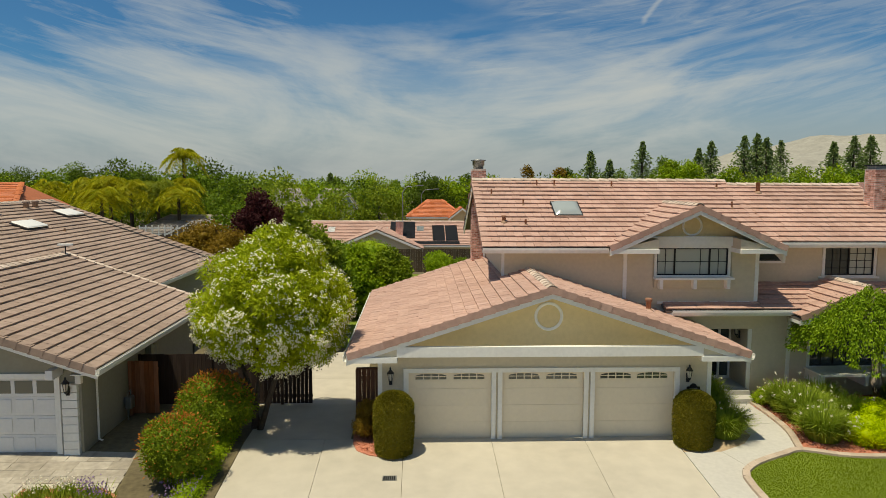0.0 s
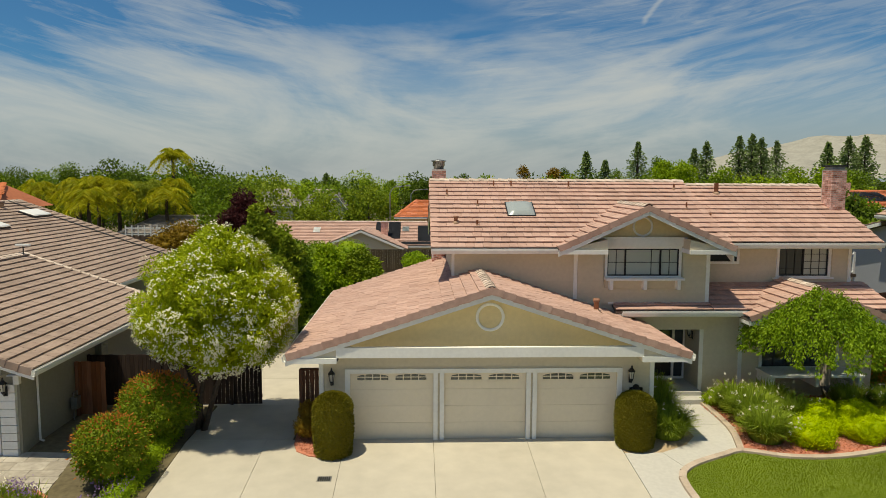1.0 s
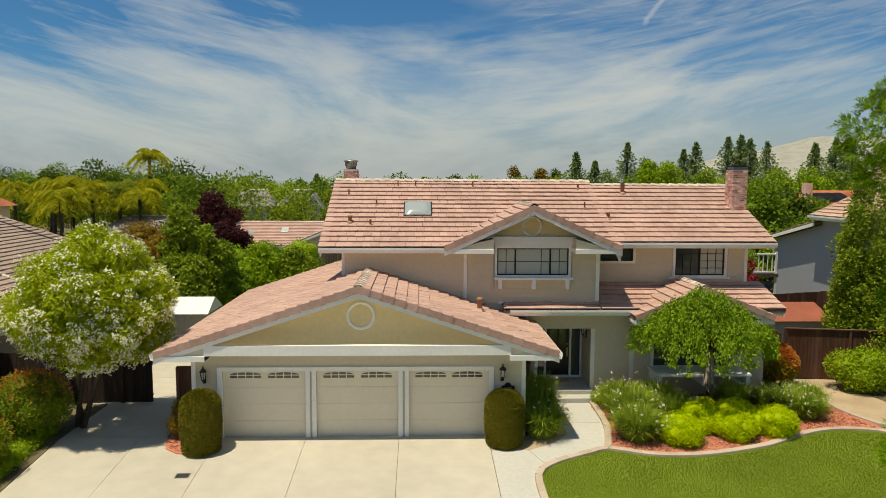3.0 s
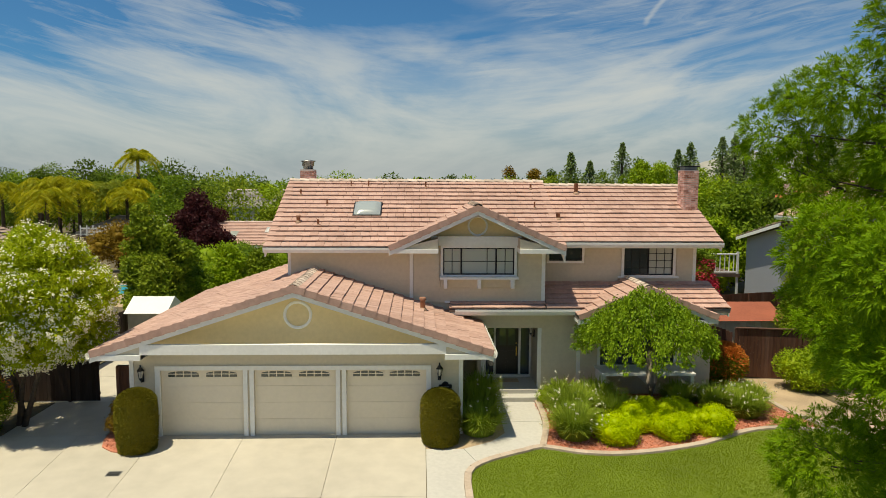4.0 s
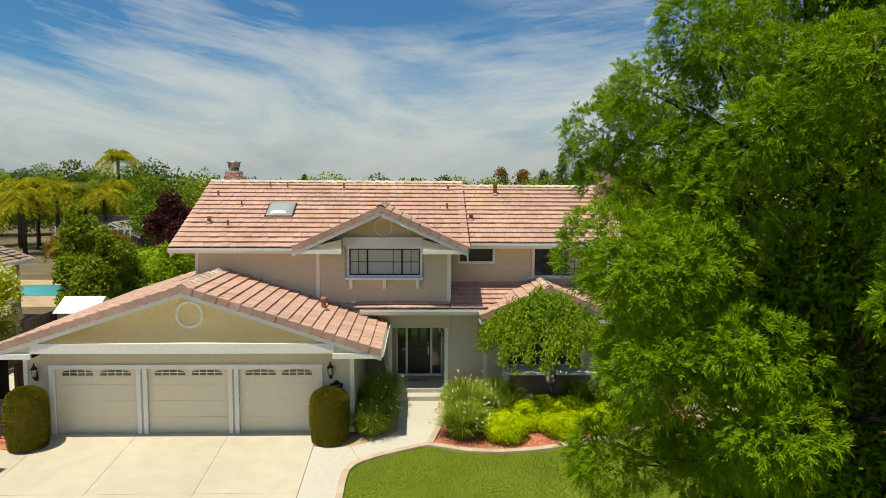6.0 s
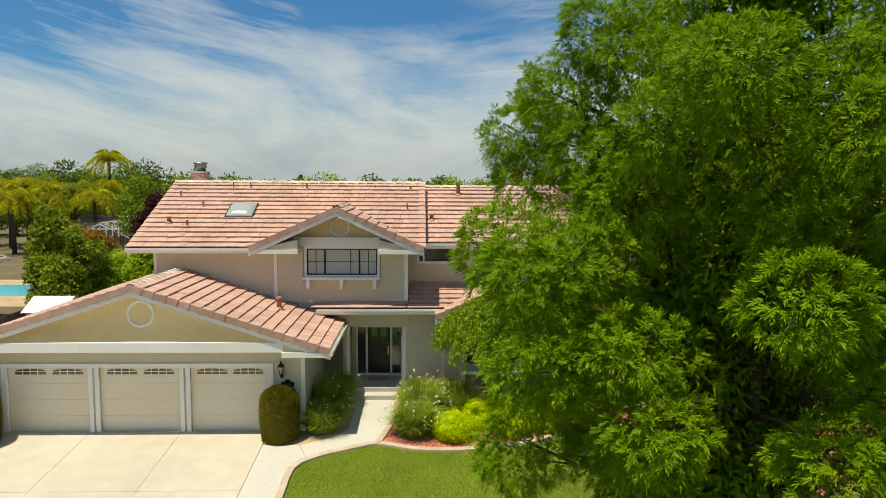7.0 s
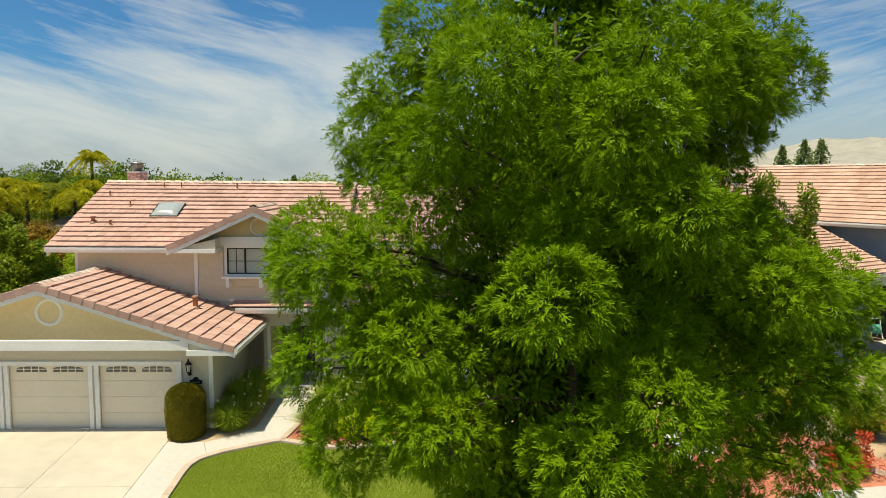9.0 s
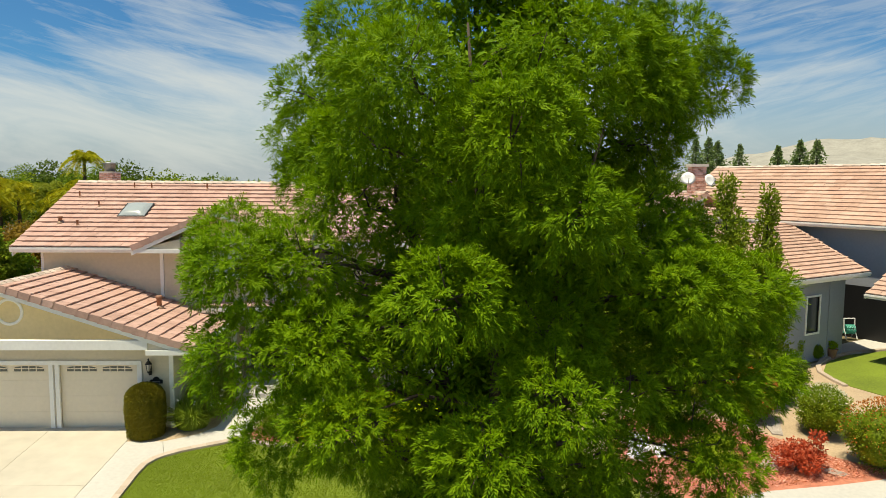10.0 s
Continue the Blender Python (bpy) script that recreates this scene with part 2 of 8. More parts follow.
M_GLASS_D = glass_mat("dark_door_glass", (0.07, 0.075, 0.06), 0.12)
M_DOME = glass_mat("acrylic_dome", (0.34, 0.38, 0.38), 0.2)
M_LAMPGL = glass_mat("lantern_glass", (0.55, 0.52, 0.45), 0.2)
M_BARK = mat("bark", (0.10, 0.075, 0.055), 0.95, 0.3, 4, 40, 0.8, 30)
M_TWIG = mat("grey_twig", (0.24, 0.20, 0.16), 0.9, 0.2, 4, 40, 0.4, 30)
M_BLUEW = mat("blue_grey_stucco", (0.32, 0.335, 0.375), 0.9, 0.05, 1.0, 30, 0.5, 90)
M_GREYW = mat("grey_green_siding", (0.33, 0.31, 0.24), 0.85, 0.07, 1.0, 30, 0.2, 60)
M_WHITE = mat("white_paint", (0.78, 0.78, 0.76), 0.5, 0.04, bump=0.05)
M_SOLAR = mat("pool_heating_panel", (0.018, 0.019, 0.022), 0.5, 0.2, bump=0)
M_POOL = glass_mat("pool_water", (0.03, 0.42, 0.55), 0.08)
M_REDROOF = mat("red_shed_roof", (0.34, 0.10, 0.055), 0.7, 0.15)
# hill and valley: distance haze is mixed into these pale, bluish base colours
M_HILL = mat("hazed_dry_grass_hill", (0.35, 0.335, 0.285), 1.0, 0.16, 0.05, 0.3, 0)
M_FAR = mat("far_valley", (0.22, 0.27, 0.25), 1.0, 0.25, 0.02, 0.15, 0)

L_OLE = leaf_mat("oleander_leaf", (0.22, 0.34, 0.012), (0.64, 0.66, 0.035), 0.3)
L_FLOWER = leaf_mat("white_petals", (0.86, 0.80, 0.60), (0.95, 0.92, 0.80), 0.45)
L_ASH = leaf_mat("ash_leaf", (0.05, 0.15, 0.002), (0.30, 0.45, 0.009), 0.34, 0.65)
L_PHOT = leaf_mat("photinia_leaf", (0.08, 0.15, 0.008), (0.28, 0.34, 0.018), 0.25)
L_PHOTR = leaf_mat("photinia_red_shoot", (0.46, 0.10, 0.02), (0.62, 0.26, 0.05), 0.3)
L_BOX = leaf_mat("clipped_leaf", (0.07, 0.085, 0.008), (0.27, 0.215, 0.018), 0.2)
L_LIME = leaf_mat("lime_leaf", (0.31, 0.45, 0.005), (0.62, 0.70, 0.010), 0.32)
L_GRASSY = leaf_mat("strappy_leaf", (0.16, 0.26, 0.018), (0.44, 0.52, 0.07))
L_BLADE = leaf_mat("grass_blade", (0.165, 0.25, 0.011), (0.25, 0.32, 0.016), 0.3)
L_WEEP = leaf_mat("weeping_leaf", (0.085, 0.19, 0.009), (0.31, 0.43, 0.02), 0.2)
L_DARK = leaf_mat("dark_leaf", (0.0443, 0.0875, 0.0098), (0.1409, 0.2013, 0.0158))
L_MID = leaf_mat("mid_leaf", (0.0906, 0.175, 0.0123), (0.2415, 0.3325, 0.021))
L_BRIGHT = leaf_mat("bright_leaf", (0.161, 0.2975, 0.0123), (0.4025, 0.49, 0.021))
L_PURPLE = leaf_mat("purple_leaf", (0.035, 0.010, 0.012), (0.09, 0.025, 0.025))
L_YPALM = leaf_mat("yellow_frond", (0.17, 0.26, 0.010), (0.66, 0.54, 0.02), 0.3)
L_PALM = leaf_mat("green_frond", (0.1409, 0.21, 0.0184), (0.4025, 0.42, 0.0315))
L_CONIF = leaf_mat("conifer_needle", (0.12, 0.19, 0.06), (0.27, 0.35, 0.11), 0.25)
L_JUN = leaf_mat("juniper_leaf", (0.11, 0.20, 0.015), (0.36, 0.42, 0.03))
L_BROWN = leaf_mat("bronze_leaf", (0.2013, 0.1225, 0.0147), (0.322, 0.21, 0.021))
L_RED = leaf_mat("red_maple_leaf", (0.42, 0.05, 0.02), (0.62, 0.14, 0.06))
L_MAGENTA = leaf_mat("magenta_bract", (0.5, 0.03, 0.06), (0.6, 0.08, 0.12))
L_LILAC = leaf_mat("lilac_petal", (0.22, 0.13, 0.35), (0.45, 0.32, 0.5))


# ---- builders ----
def link_mesh(name, bm, material, parent=None, label="", smooth=False):
    me = bpy.data.meshes.new(name)
    bm.normal_update()
    if smooth:
        for f in bm.faces:
            f.smooth = True
    bm.to_mesh(me)
    bm.free()
    me.materials.append(material)
    ob = new(name, me)
    if parent:
        ob.parent = parent
    if label:
        ob["label"] = label
    return ob


part = link_mesh


def share(name, me, m, parent=None):
    ob = new(name, me)
    ob.parent = parent
    ob.matrix_basis = m
    return ob


def empty(name, label, category, at=(0, 0, 0), group="", kind=""):
    e = new(name)
    e.location = at
    return tagged(e, label, category, group, kind)


def box(bm, x0, x1, y0, y1, z0, z1, bevel=0.0):
    vs = [bm.verts.new(p) for p in ((x0, y0, z0), (x1, y0, z0), (x1, y1, z0), (x0, y1, z0), (x0, y0, z1), (x1, y0, z1), (x1, y1, z1), (x0, y1, z1))]
    fs = [bm.faces.new([vs[i] for i in q]) for q in ((3, 2, 1, 0), (4, 5, 6, 7), (0, 1, 5, 4), (1, 2, 6, 5), (2, 3, 7, 6), (3, 0, 4, 7))]
    if bevel:
        es = list({e for f in fs for e in f.edges})
        bmesh.ops.bevel(bm, geom=es, offset=bevel, segments=2, affect="EDGES", profile=0.6)
    return bm


def B(x0, x1, y0, y1, z0, z1, bevel=0.0):
    return box(bmesh.new(), x0, x1, y0, y1, z0, z1, bevel)


def prism(outline, depth, axis="y", start=0.0):
    """A flat outline of (a, b) pushed through depth along an axis; for y it lies in x-z, for x in y-z, for z in x-y."""
    bm = bmesh.new()
    def at(a, b, c):
        return {"y": (a, c, b), "x": (c, a, b), "z": (a, b, c)}[axis]
    lo = [bm.verts.new(at(a, b, start)) for a, b in outline]
    hi = [bm.verts.new(at(a, b, start + depth)) for a, b in outline]
    bm.faces.new(lo), bm.faces.new(hi[::-1])
    for i in range(len(lo)):
        j = (i + 1) % len(lo)
        bm.faces.new((lo[j], lo[i], hi[i], hi[j]))
    bmesh.ops.recalc_face_normals(bm, faces=bm.faces[:])
    return bm


def wall_with(bm, x0, x1, z0, z1, y, thick, holes, top=None):
    """An upright wall along x with rectangular openings through it."""
    xs = sorted({x0, x1, *[h[0] for h in holes], *[h[1] for h in holes]})
    zs = sorted({z0, z1, *[h[2] for h in holes], *[h[3] for h in holes]})
    for a, b in zip(xs, xs[1:]):
        for c, d in zip(zs, zs[1:]):
            mx, mz = (a + b) / 2, (c + d) / 2
            if not any(h[0] < mx < h[1] and h[2] < mz < h[3] for h in holes):
                box(bm, a, b, y, y + thick, c, d)
    bmesh.ops.remove_doubles(bm, verts=bm.verts[:], dist=1e-4)
    return bm


def tube(bm, pts, radii, seg=8):
    rings = []
    pts = [Vector(p) for p in pts]
    for i, p in enumerate(pts):
        d = (pts[min(i + 1, len(pts) - 1)] - pts[max(i - 1, 0)]).normalized()
        q = d.to_track_quat("Z", "Y").to_matrix()
        rings.append([bm.verts.new(p + q @ Vector((math.cos(a) * radii[i], math.sin(a) * radii[i], 0))) for a in [2 * math.pi * k / seg for k in range(seg)]])
    for r, s in zip(rings, rings[1:]):
        for k in range(seg):
            bm.faces.new((r[k], r[(k + 1) % seg], s[(k + 1) % seg], s[k]))
    bm.faces.new(rings[0][::-1]), bm.faces.new(rings[-1])
    return bm


def lathe(bm, profile, seg=20, at=(0, 0, 0)):
    rings = [[bm.verts.new((at[0] + r * math.cos(2 * math.pi * k / seg), at[1] + r * math.sin(2 * math.pi * k / seg), at[2] + z)) for k in range(seg)] for r, z in profile]
    for r, s in zip(rings, rings[1:]):
        for k in range(seg):
            bm.faces.new((r[k], r[(k + 1) % seg], s[(k + 1) % seg], s[k]))
    bm.faces.new(rings[0][::-1]), bm.faces.new(rings[-1])
    return bm


def quads_mesh(name, verts, material, parent=None, smooth=False):
    """Many loose four-cornered leaves from an (n, 4, 3) array."""
    n = len(verts)
    me = bpy.data.meshes.new(name)
    me.vertices.add(n * 4), me.loops.add(n * 4), me.polygons.add(n)
    me.vertices.foreach_set("co", np.ascontiguousarray(verts, dtype=np.float32).ravel())
    me.loops.foreach_set("vertex_index", np.arange(n * 4, dtype=np.int32))
    me.polygons.foreach_set("loop_start", np.arange(0, n * 4, 4, dtype=np.int32))
    me.update(calc_edges=True)
    me.materials.append(material)
    ob = new(name, me)
    if parent:
        ob.parent = parent
    return ob


rng = np.random.default_rng(7)


def unit(v):
    return v / np.maximum(np.linalg.norm(v, axis=-1, keepdims=True), 1e-9)


def leaves(points, axis, length, width, face=None):
    """Kite-shaped leaves at points that grow along axis; face is the way that their upper sides turn."""
    n = len(points)
    axis = unit(axis)
    side = unit(np.cross(axis, rng.normal(size=(n, 3)) if face is None else face))
    le = (length * rng.uniform(0.7, 1.3, n))[:, None]
    wi = (width * rng.uniform(0.7, 1.3, n))[:, None]
    mid = points + axis * le * 0.45
    return np.stack([points, mid + side * wi / 2, points + axis * le, mid - side * wi / 2], 1)


def lobe_leaves(centres, radii, count, length, width, droop=0.2, flat=0.8, hollow=0.5, loose=0.42):
    """Leaves over a set of rounded clumps; they lie thickest near each clump's skin."""
    centres, radii = np.asarray(centres, float), np.asarray(radii, float)
    w = radii ** 2
    pick = rng.choice(len(centres), count, p=w / w.sum())
    u = unit(rng.normal(size=(count, 3)))
    r = radii[pick] * (1 - hollow * rng.random(count) ** 1.6) * rng.uniform(0.85, 1.12, count)
    p = centres[pick] + u * r[:, None] * np.array([1, 1, flat])
    a = u * 0.6 + rng.normal(size=(count, 3)) * 0.65 + np.array([0, 0, -droop])
    return leaves(p, a, length, width, u * 0.8 + rng.normal(0, loose, (count, 3)) + np.array([0, 0, 0.35]))


def crown(profile, centre, n, lobe, seed=1, skew=(0, 0), fill=0.25):
    """Clump centres under an outline of (height, radius) pairs round an axis."""
    r = np.random.default_rng(seed)
    zs, rs = np.array([p[0] for p in profile]), np.array([p[1] for p in profile])
    grid = np.linspace(zs[0], zs[-1], 60)
    area = np.interp(grid, zs, rs) + 0.15
    z = r.choice(grid, n, p=area / area.sum()) + r.normal(0, (zs[-1] - zs[0]) / 90, n)
    rad = np.interp(z, zs, rs)
    inner = r.random(n) < fill
    k = np.where(inner, np.sqrt(r.random(n)) * 0.75, r.uniform(0.82, 1.0, n))
    a = r.random(n) * 2 * np.pi
    size = lobe * r.uniform(0.7, 1.3, n)
    d = np.maximum(rad * k - size * 0.6, 0)
    c = np.stack([centre[0] + np.cos(a) * d + skew[0] * (z - zs[0]), centre[1] + np.sin(a) * d + skew[1] * (z - zs[0]), centre[2] + z], 1)
    return c, size


def branches(parent, base, tips, r0, name="limb", label=""):
    base = Vector(base)
    for i, t in enumerate(tips):
        t = Vector(t)
        m = base.lerp(t, 0.5) + Vector((random.uniform(-.2, .2), random.uniform(-.2, .2), (t - base).length * 0.10))
        bm = tube(bmesh.new(), [base, base.lerp(m, 0.5) + Vector((0, 0, 0.05)), m, m.lerp(t, 0.6), t], [r0, r0 * 0.75, r0 * 0.5, r0 * 0.3, r0 * 0.1], 6)
        part(name, bm, M_BARK, parent, label, True)


def broad_tree(name, label, at, height, radius, leaf, count=6000, size=0.25, seed=1, trunk=0.16, base=0.25, lobes=45, profile=None, category="tree", group=""):
    """A tree: tapered trunk, limbs into the crown, and a crown of many small leaves."""
    e = empty(name, label, category, at, group)
    h, r = height, radius
    prof = profile or [(h * base, r * 0.55), (h * (base + 0.18), r * 0.95), (h * 0.62, r), (h * 0.82, r * 0.72), (h * 0.97, r * 0.2)]
    c, s = crown(prof, (0, 0, 0), lobes, r * 0.33, seed)
    tr = tube(bmesh.new(), [(0, 0, -0.1), (0.03, 0, h * base * 0.6), (0.0, 0.05, h * base * 1.2), (0.05, 0.0, h * 0.6)], [trunk * 1.3, trunk, trunk * 0.85, trunk * 0.3], 8)
    part("trunk", tr, M_BARK, e, "", True)
    if count > 2500:
        branches(e, (0, 0, h * base), [tuple(x) for x in c[:5]], trunk * 0.5)
    quads_mesh("crown", lobe_leaves(c, s, int(count * 1.5), size, size * 0.6, hollow=0.35, loose=0.6), leaf, e)
    if count < 3000:
        return e
    bm = bmesh.new()
    for (x, y, z), r in zip(c, s):
        for v in bmesh.ops.create_icosphere(bm, subdivisions=1, radius=r * 0.4)["verts"]:
            v.co *= 1 + 0.9 * noise.noise(v.co * 3 / r + Vector((x, y, z)))
            v.co += Vector((x, y, z))
    part("inner_foliage", bm, leaf, e, "", True)
    return e


def conifer(label, at, height, radius, leaf, count=2500, size=0.5, seed=1, tiers=22):
    """A spire of drooping whorls on a straight trunk."""
    r = np.random.default_rng(seed)
    e = empty("conifer", label, "tree", at)
    part("trunk", tube(bmesh.new(), [(0, 0, -0.1), (0, 0, height * 0.5), (0, 0, height * 0.98)], [radius * 0.11, radius * 0.07, 0.02], 7), M_BARK, e, "", True)
    z = 0.06 + 0.94 * r.random(count) ** 0.8
    tier = np.round(z * tiers) / tiers
    k = r.integers(0, 7, count)
    a = k / 7 * 2 * np.pi + tier * 57 + r.normal(0, 0.22, count)
    reach = np.minimum(height * (1.0 - z) * 0.62, radius) * (0.62 + 0.42 * np.sin(tier * 91 + k * 2.3 + seed)) + 0.12
    rad = reach * r.random(count) ** 0.6
    p = np.stack([np.cos(a) * rad, np.sin(a) * rad, z * height - rad * 0.3 + r.normal(0, height * 0.010, count)], 1)
    ax = np.stack([np.cos(a), np.sin(a), r.uniform(-0.6, 0.3, count)], 1) + r.normal(0, 0.35, (count, 3))
    quads_mesh("crown", leaves(p, ax, size * (1.15 - 0.6 * z), size * 0.4), leaf, e)
    return e


def spire(name, label, at, height, radius, leaf, seed):
    """An upright evergreen: bunched tufts that climb a stem and taper to a blunt tip."""
    g = np.random.default_rng(seed)
    e = empty(name, label, "tree", at)
    part("trunk", tube(bmesh.new(), [(0, 0, -0.1), (0.04, 0, height * 0.5), (0, 0, height * 0.95)], [0.1, 0.07, 0.02], 7), M_BARK, e, "", True)
    n = 64
    z = np.linspace(0.06, 0.97, n) * height
    a = g.random(n) * 2 * np.pi
    d = 1.25 * radius * (1 - (z / height) ** 2.4) * g.uniform(0.2, 1.0, n)
    size = (radius * (0.58 - 0.30 * z / height) + 0.07) * g.uniform(0.7, 1.35, n)
    c = np.stack([np.cos(a) * d, np.sin(a) * d, z], 1)
    quads_mesh("crown", lobe_leaves(c, size, 10000, 0.14, 0.07, -0.3, flat=1.2, hollow=0.4, loose=0.6), leaf, e)
    return e


def bush(name, label, centres, radii, leaf, count, size, droop=0.0, flat=0.85, hollow=0.25, category="bush", group="", core=True, width=0.5, trunk=None):
    """A low shrub: a dense skin of leaves over rounded clumps."""
    c = np.array(centres, float)
    at = (float(c[:, 0].mean()), float(c[:, 1].mean()), trunk if trunk is not None else float((c[:, 2] - np.array(radii) * flat).min()))
    e = empty(name, label, category, at, group)
    quads_mesh("leaves", lobe_leaves(c - np.array(at), radii, count, size, size * width, droop, flat, hollow), leaf, e)
    if core:
        bm = bmesh.new()
        for (x, y, z), r in zip(c - np.array(at), radii):
            q = bmesh.ops.create_icosphere(bm, subdivisions=2, radius=r * 0.74)["verts"]
            for v in q:
                v.co.z *= flat
                v.co += v.co.normalized() * noise.noise(v.co * 5) * 0.05
                v.co += Vector((x, y, z))
        part("inner_foliage", bm, leaf, e, "", True)
    if trunk is not None:
        st = tube(bmesh.new(), [(0, 0, -0.05), (0.02, 0.02, float(c[:, 2].mean()) - at[2])], [0.06, 0.03], 6)
        part("stem", st, M_BARK, e, "", True)
    return e


# ---- roofs ----
TILE_W, TILE_E, TILE_T = 0.30, 0.37, 0.05


def tile_mesh(name, material, w=TILE_W, e=TILE_E, t=TILE_T):
    """One flat concrete tile: its butt end rides on the course below."""
    bm = bmesh.new()
    ln = e + 0.06
    lo, hi = 0.055, 0.055 + t * 0.75
    g_ = 0.004
    v = [(-w / 2 + g_, 0, lo), (w / 2 - g_, 0, lo), (w / 2 - g_, ln, 0.0), (-w / 2 + g_, ln, 0.0),
         (-w / 2 + g_, 0.008, hi), (w / 2 - g_, 0.008, hi), (w / 2 - g_, ln, 0.03), (-w / 2 + g_, ln, 0.03)]
    vs = [bm.verts.new(p) for p in v]
    for q in ((3, 2, 1, 0), (4, 5, 6, 7), (0, 1, 5, 4), (1, 2, 6, 5), (3, 0, 4, 7)):
        bm.faces.new([vs[i] for i in q])
    me = bpy.data.meshes.new(name)
    bm.to_mesh(me)
    bm.free()
    me.materials.append(material)
    return me


TILES = {}


def slope(parent, p0, p1, up, run, material, singles=0, inside=None, thick=0.10, w=TILE_W, e=TILE_E, deck=True):
    """A tiled roof slope from the eave p0..p1, climbing run metres along `up`. The first `singles` tiles are objects of their own."""
    p0, p1, up = Vector(p0), Vector(p1), Vector(up).normalized()
    u = (p1 - p0).normalized()
    nrm = u.cross(up).normalized()
    if nrm.z < 0:
        nrm = -nrm
    m = Matrix((u, up, nrm)).transposed()
    if m.determinant() < 0:
        m = Matrix((-u, up, nrm)).transposed()
    wide = (p1 - p0).length
    key = (material.name, w, e)
    if key not in TILES:
        TILES[key] = tile_mesh("tile", material, w, e)
    me = TILES[key]
    base = np.array([v.co[:] for v in me.vertices])
    rows_, cols = int(run / e + 0.5), int(math.ceil(wide / w))
    ex, ww = run / rows_, wide / cols
    out, faces = [], []
    quad = ((3, 2, 1, 0), (4, 5, 6, 7), (0, 1, 5, 4), (1, 2, 6, 5), (3, 0, 4, 7))
    made = 0
    for i in range(rows_):
        for j in range(cols):
            off = (0.5 if i % 2 else 0.0)
            x = (j + 0.5 + off * 0.5 - 0.125) * ww
            x = min(max(x, ww * 0.45), wide - ww * 0.45)
            y = i * ex
            if inside and not inside(p0 + u * x + up * (y + ex * 0.5)):
                continue
            jig = pose(0, 0, 0, random.gauss(0, 0.3), random.gauss(0, 0.35), random.gauss(0, 0.15)).to_3x3()
            at = p0 + u * x + up * (y + random.gauss(0, 0.0025)) + nrm * random.uniform(-0.002, 0.006)
            sc = Matrix.Diagonal((ww / w, ex / e, 1))
            mm = m @ jig @ sc
            if made < singles:
                share("tile", me, Matrix.Translation(at) @ mm.to_4x4(), parent)
                made += 1
                continue
            k = len(out) * 8
            out.append(base @ np.array(mm.transposed()) + np.array(at))
            faces += [tuple(k + a for a in q) for q in quad]
    if out:
        me2 = bpy.data.meshes.new("tiles")
        me2.from_pydata(np.concatenate(out).tolist(), [], faces)
        me2.materials.append(material)
        ob = new("tiles", me2)
        ob.parent = parent
        ob["kind"] = "stuff"
    if deck and not inside:
        bm = bmesh.new()
        a = [p0 + nrm * -0.005, p1 + nrm * -0.005, p1 + up * run + nrm * -0.005, p0 + up * run + nrm * -0.005]
        b = [q - nrm * thick for q in a]
        va, vb = [bm.verts.new(q) for q in a], [bm.verts.new(q) for q in b]
        bm.faces.new(va), bm.faces.new(vb[::-1])
        for i in range(4):
            bm.faces.new((va[i], vb[i], vb[(i + 1) % 4], va[(i + 1) % 4]))
        bmesh.ops.recalc_face_normals(bm, faces=bm.faces[:])
        part("roof_deck", bm, M_FELT, parent)


def caps(parent, a, b, material, width=0.24, step=0.38, drop=0.07, name="cap_tile", lift=0.05):
    """Overlapping half-round or angled caps along a ridge, hip or verge."""
    a, b = Vector(a), Vector(b)
    d = (b - a).normalized()
    side = d.cross(Vector((0, 0, 1))).normalized()
    n = max(1, round((b - a).length / step))
    st = (b - a).length / n
    key = ("cap", material.name, width, drop)
    if key not in TILES:
        bm = bmesh.new()
        ring = [(-width / 2, -drop), (-width / 4, -drop * 0.15), (0, 0.012), (width / 4, -drop * 0.15), (width / 2, -drop)]
        fr = [[bm.verts.new((x, yy, z + (0.03 if yy == 0 else 0.0) + dz)) for x, z in ring] for yy, dz in ((0, 0), (0, -0.022), (0.42, 0), (0.42, -0.022))]
        for i in range(4):
            bm.faces.new((fr[0][i], fr[0][i + 1], fr[2][i + 1], fr[2][i]))
            bm.faces.new((fr[1][i + 1], fr[1][i], fr[3][i], fr[3][i + 1]))
            bm.faces.new((fr[1][i], fr[1][i + 1], fr[0][i + 1], fr[0][i]))
        bm.faces.new((fr[0][0], fr[2][0], fr[3][0], fr[1][0]))
        bm.faces.new((fr[0][4], fr[1][4], fr[3][4], fr[2][4]))
        me = bpy.data.meshes.new(name)
        bm.to_mesh(me)
        bm.free()
        me.materials.append(material)
        TILES[key] = me
    m = Matrix((side, d, side.cross(d))).transposed().to_4x4()
    for i in range(n):
        at = a + d * (i * st) + Vector((0, 0, lift))
        share(name, TILES[key], Matrix.Translation(at) @ m @ pose(0, 0, 0, 0, random.gauss(0, 1.0), random.gauss(0, 0.8)) @ Matrix.Diagonal((1, st / 0.38, 1, 1)), parent)


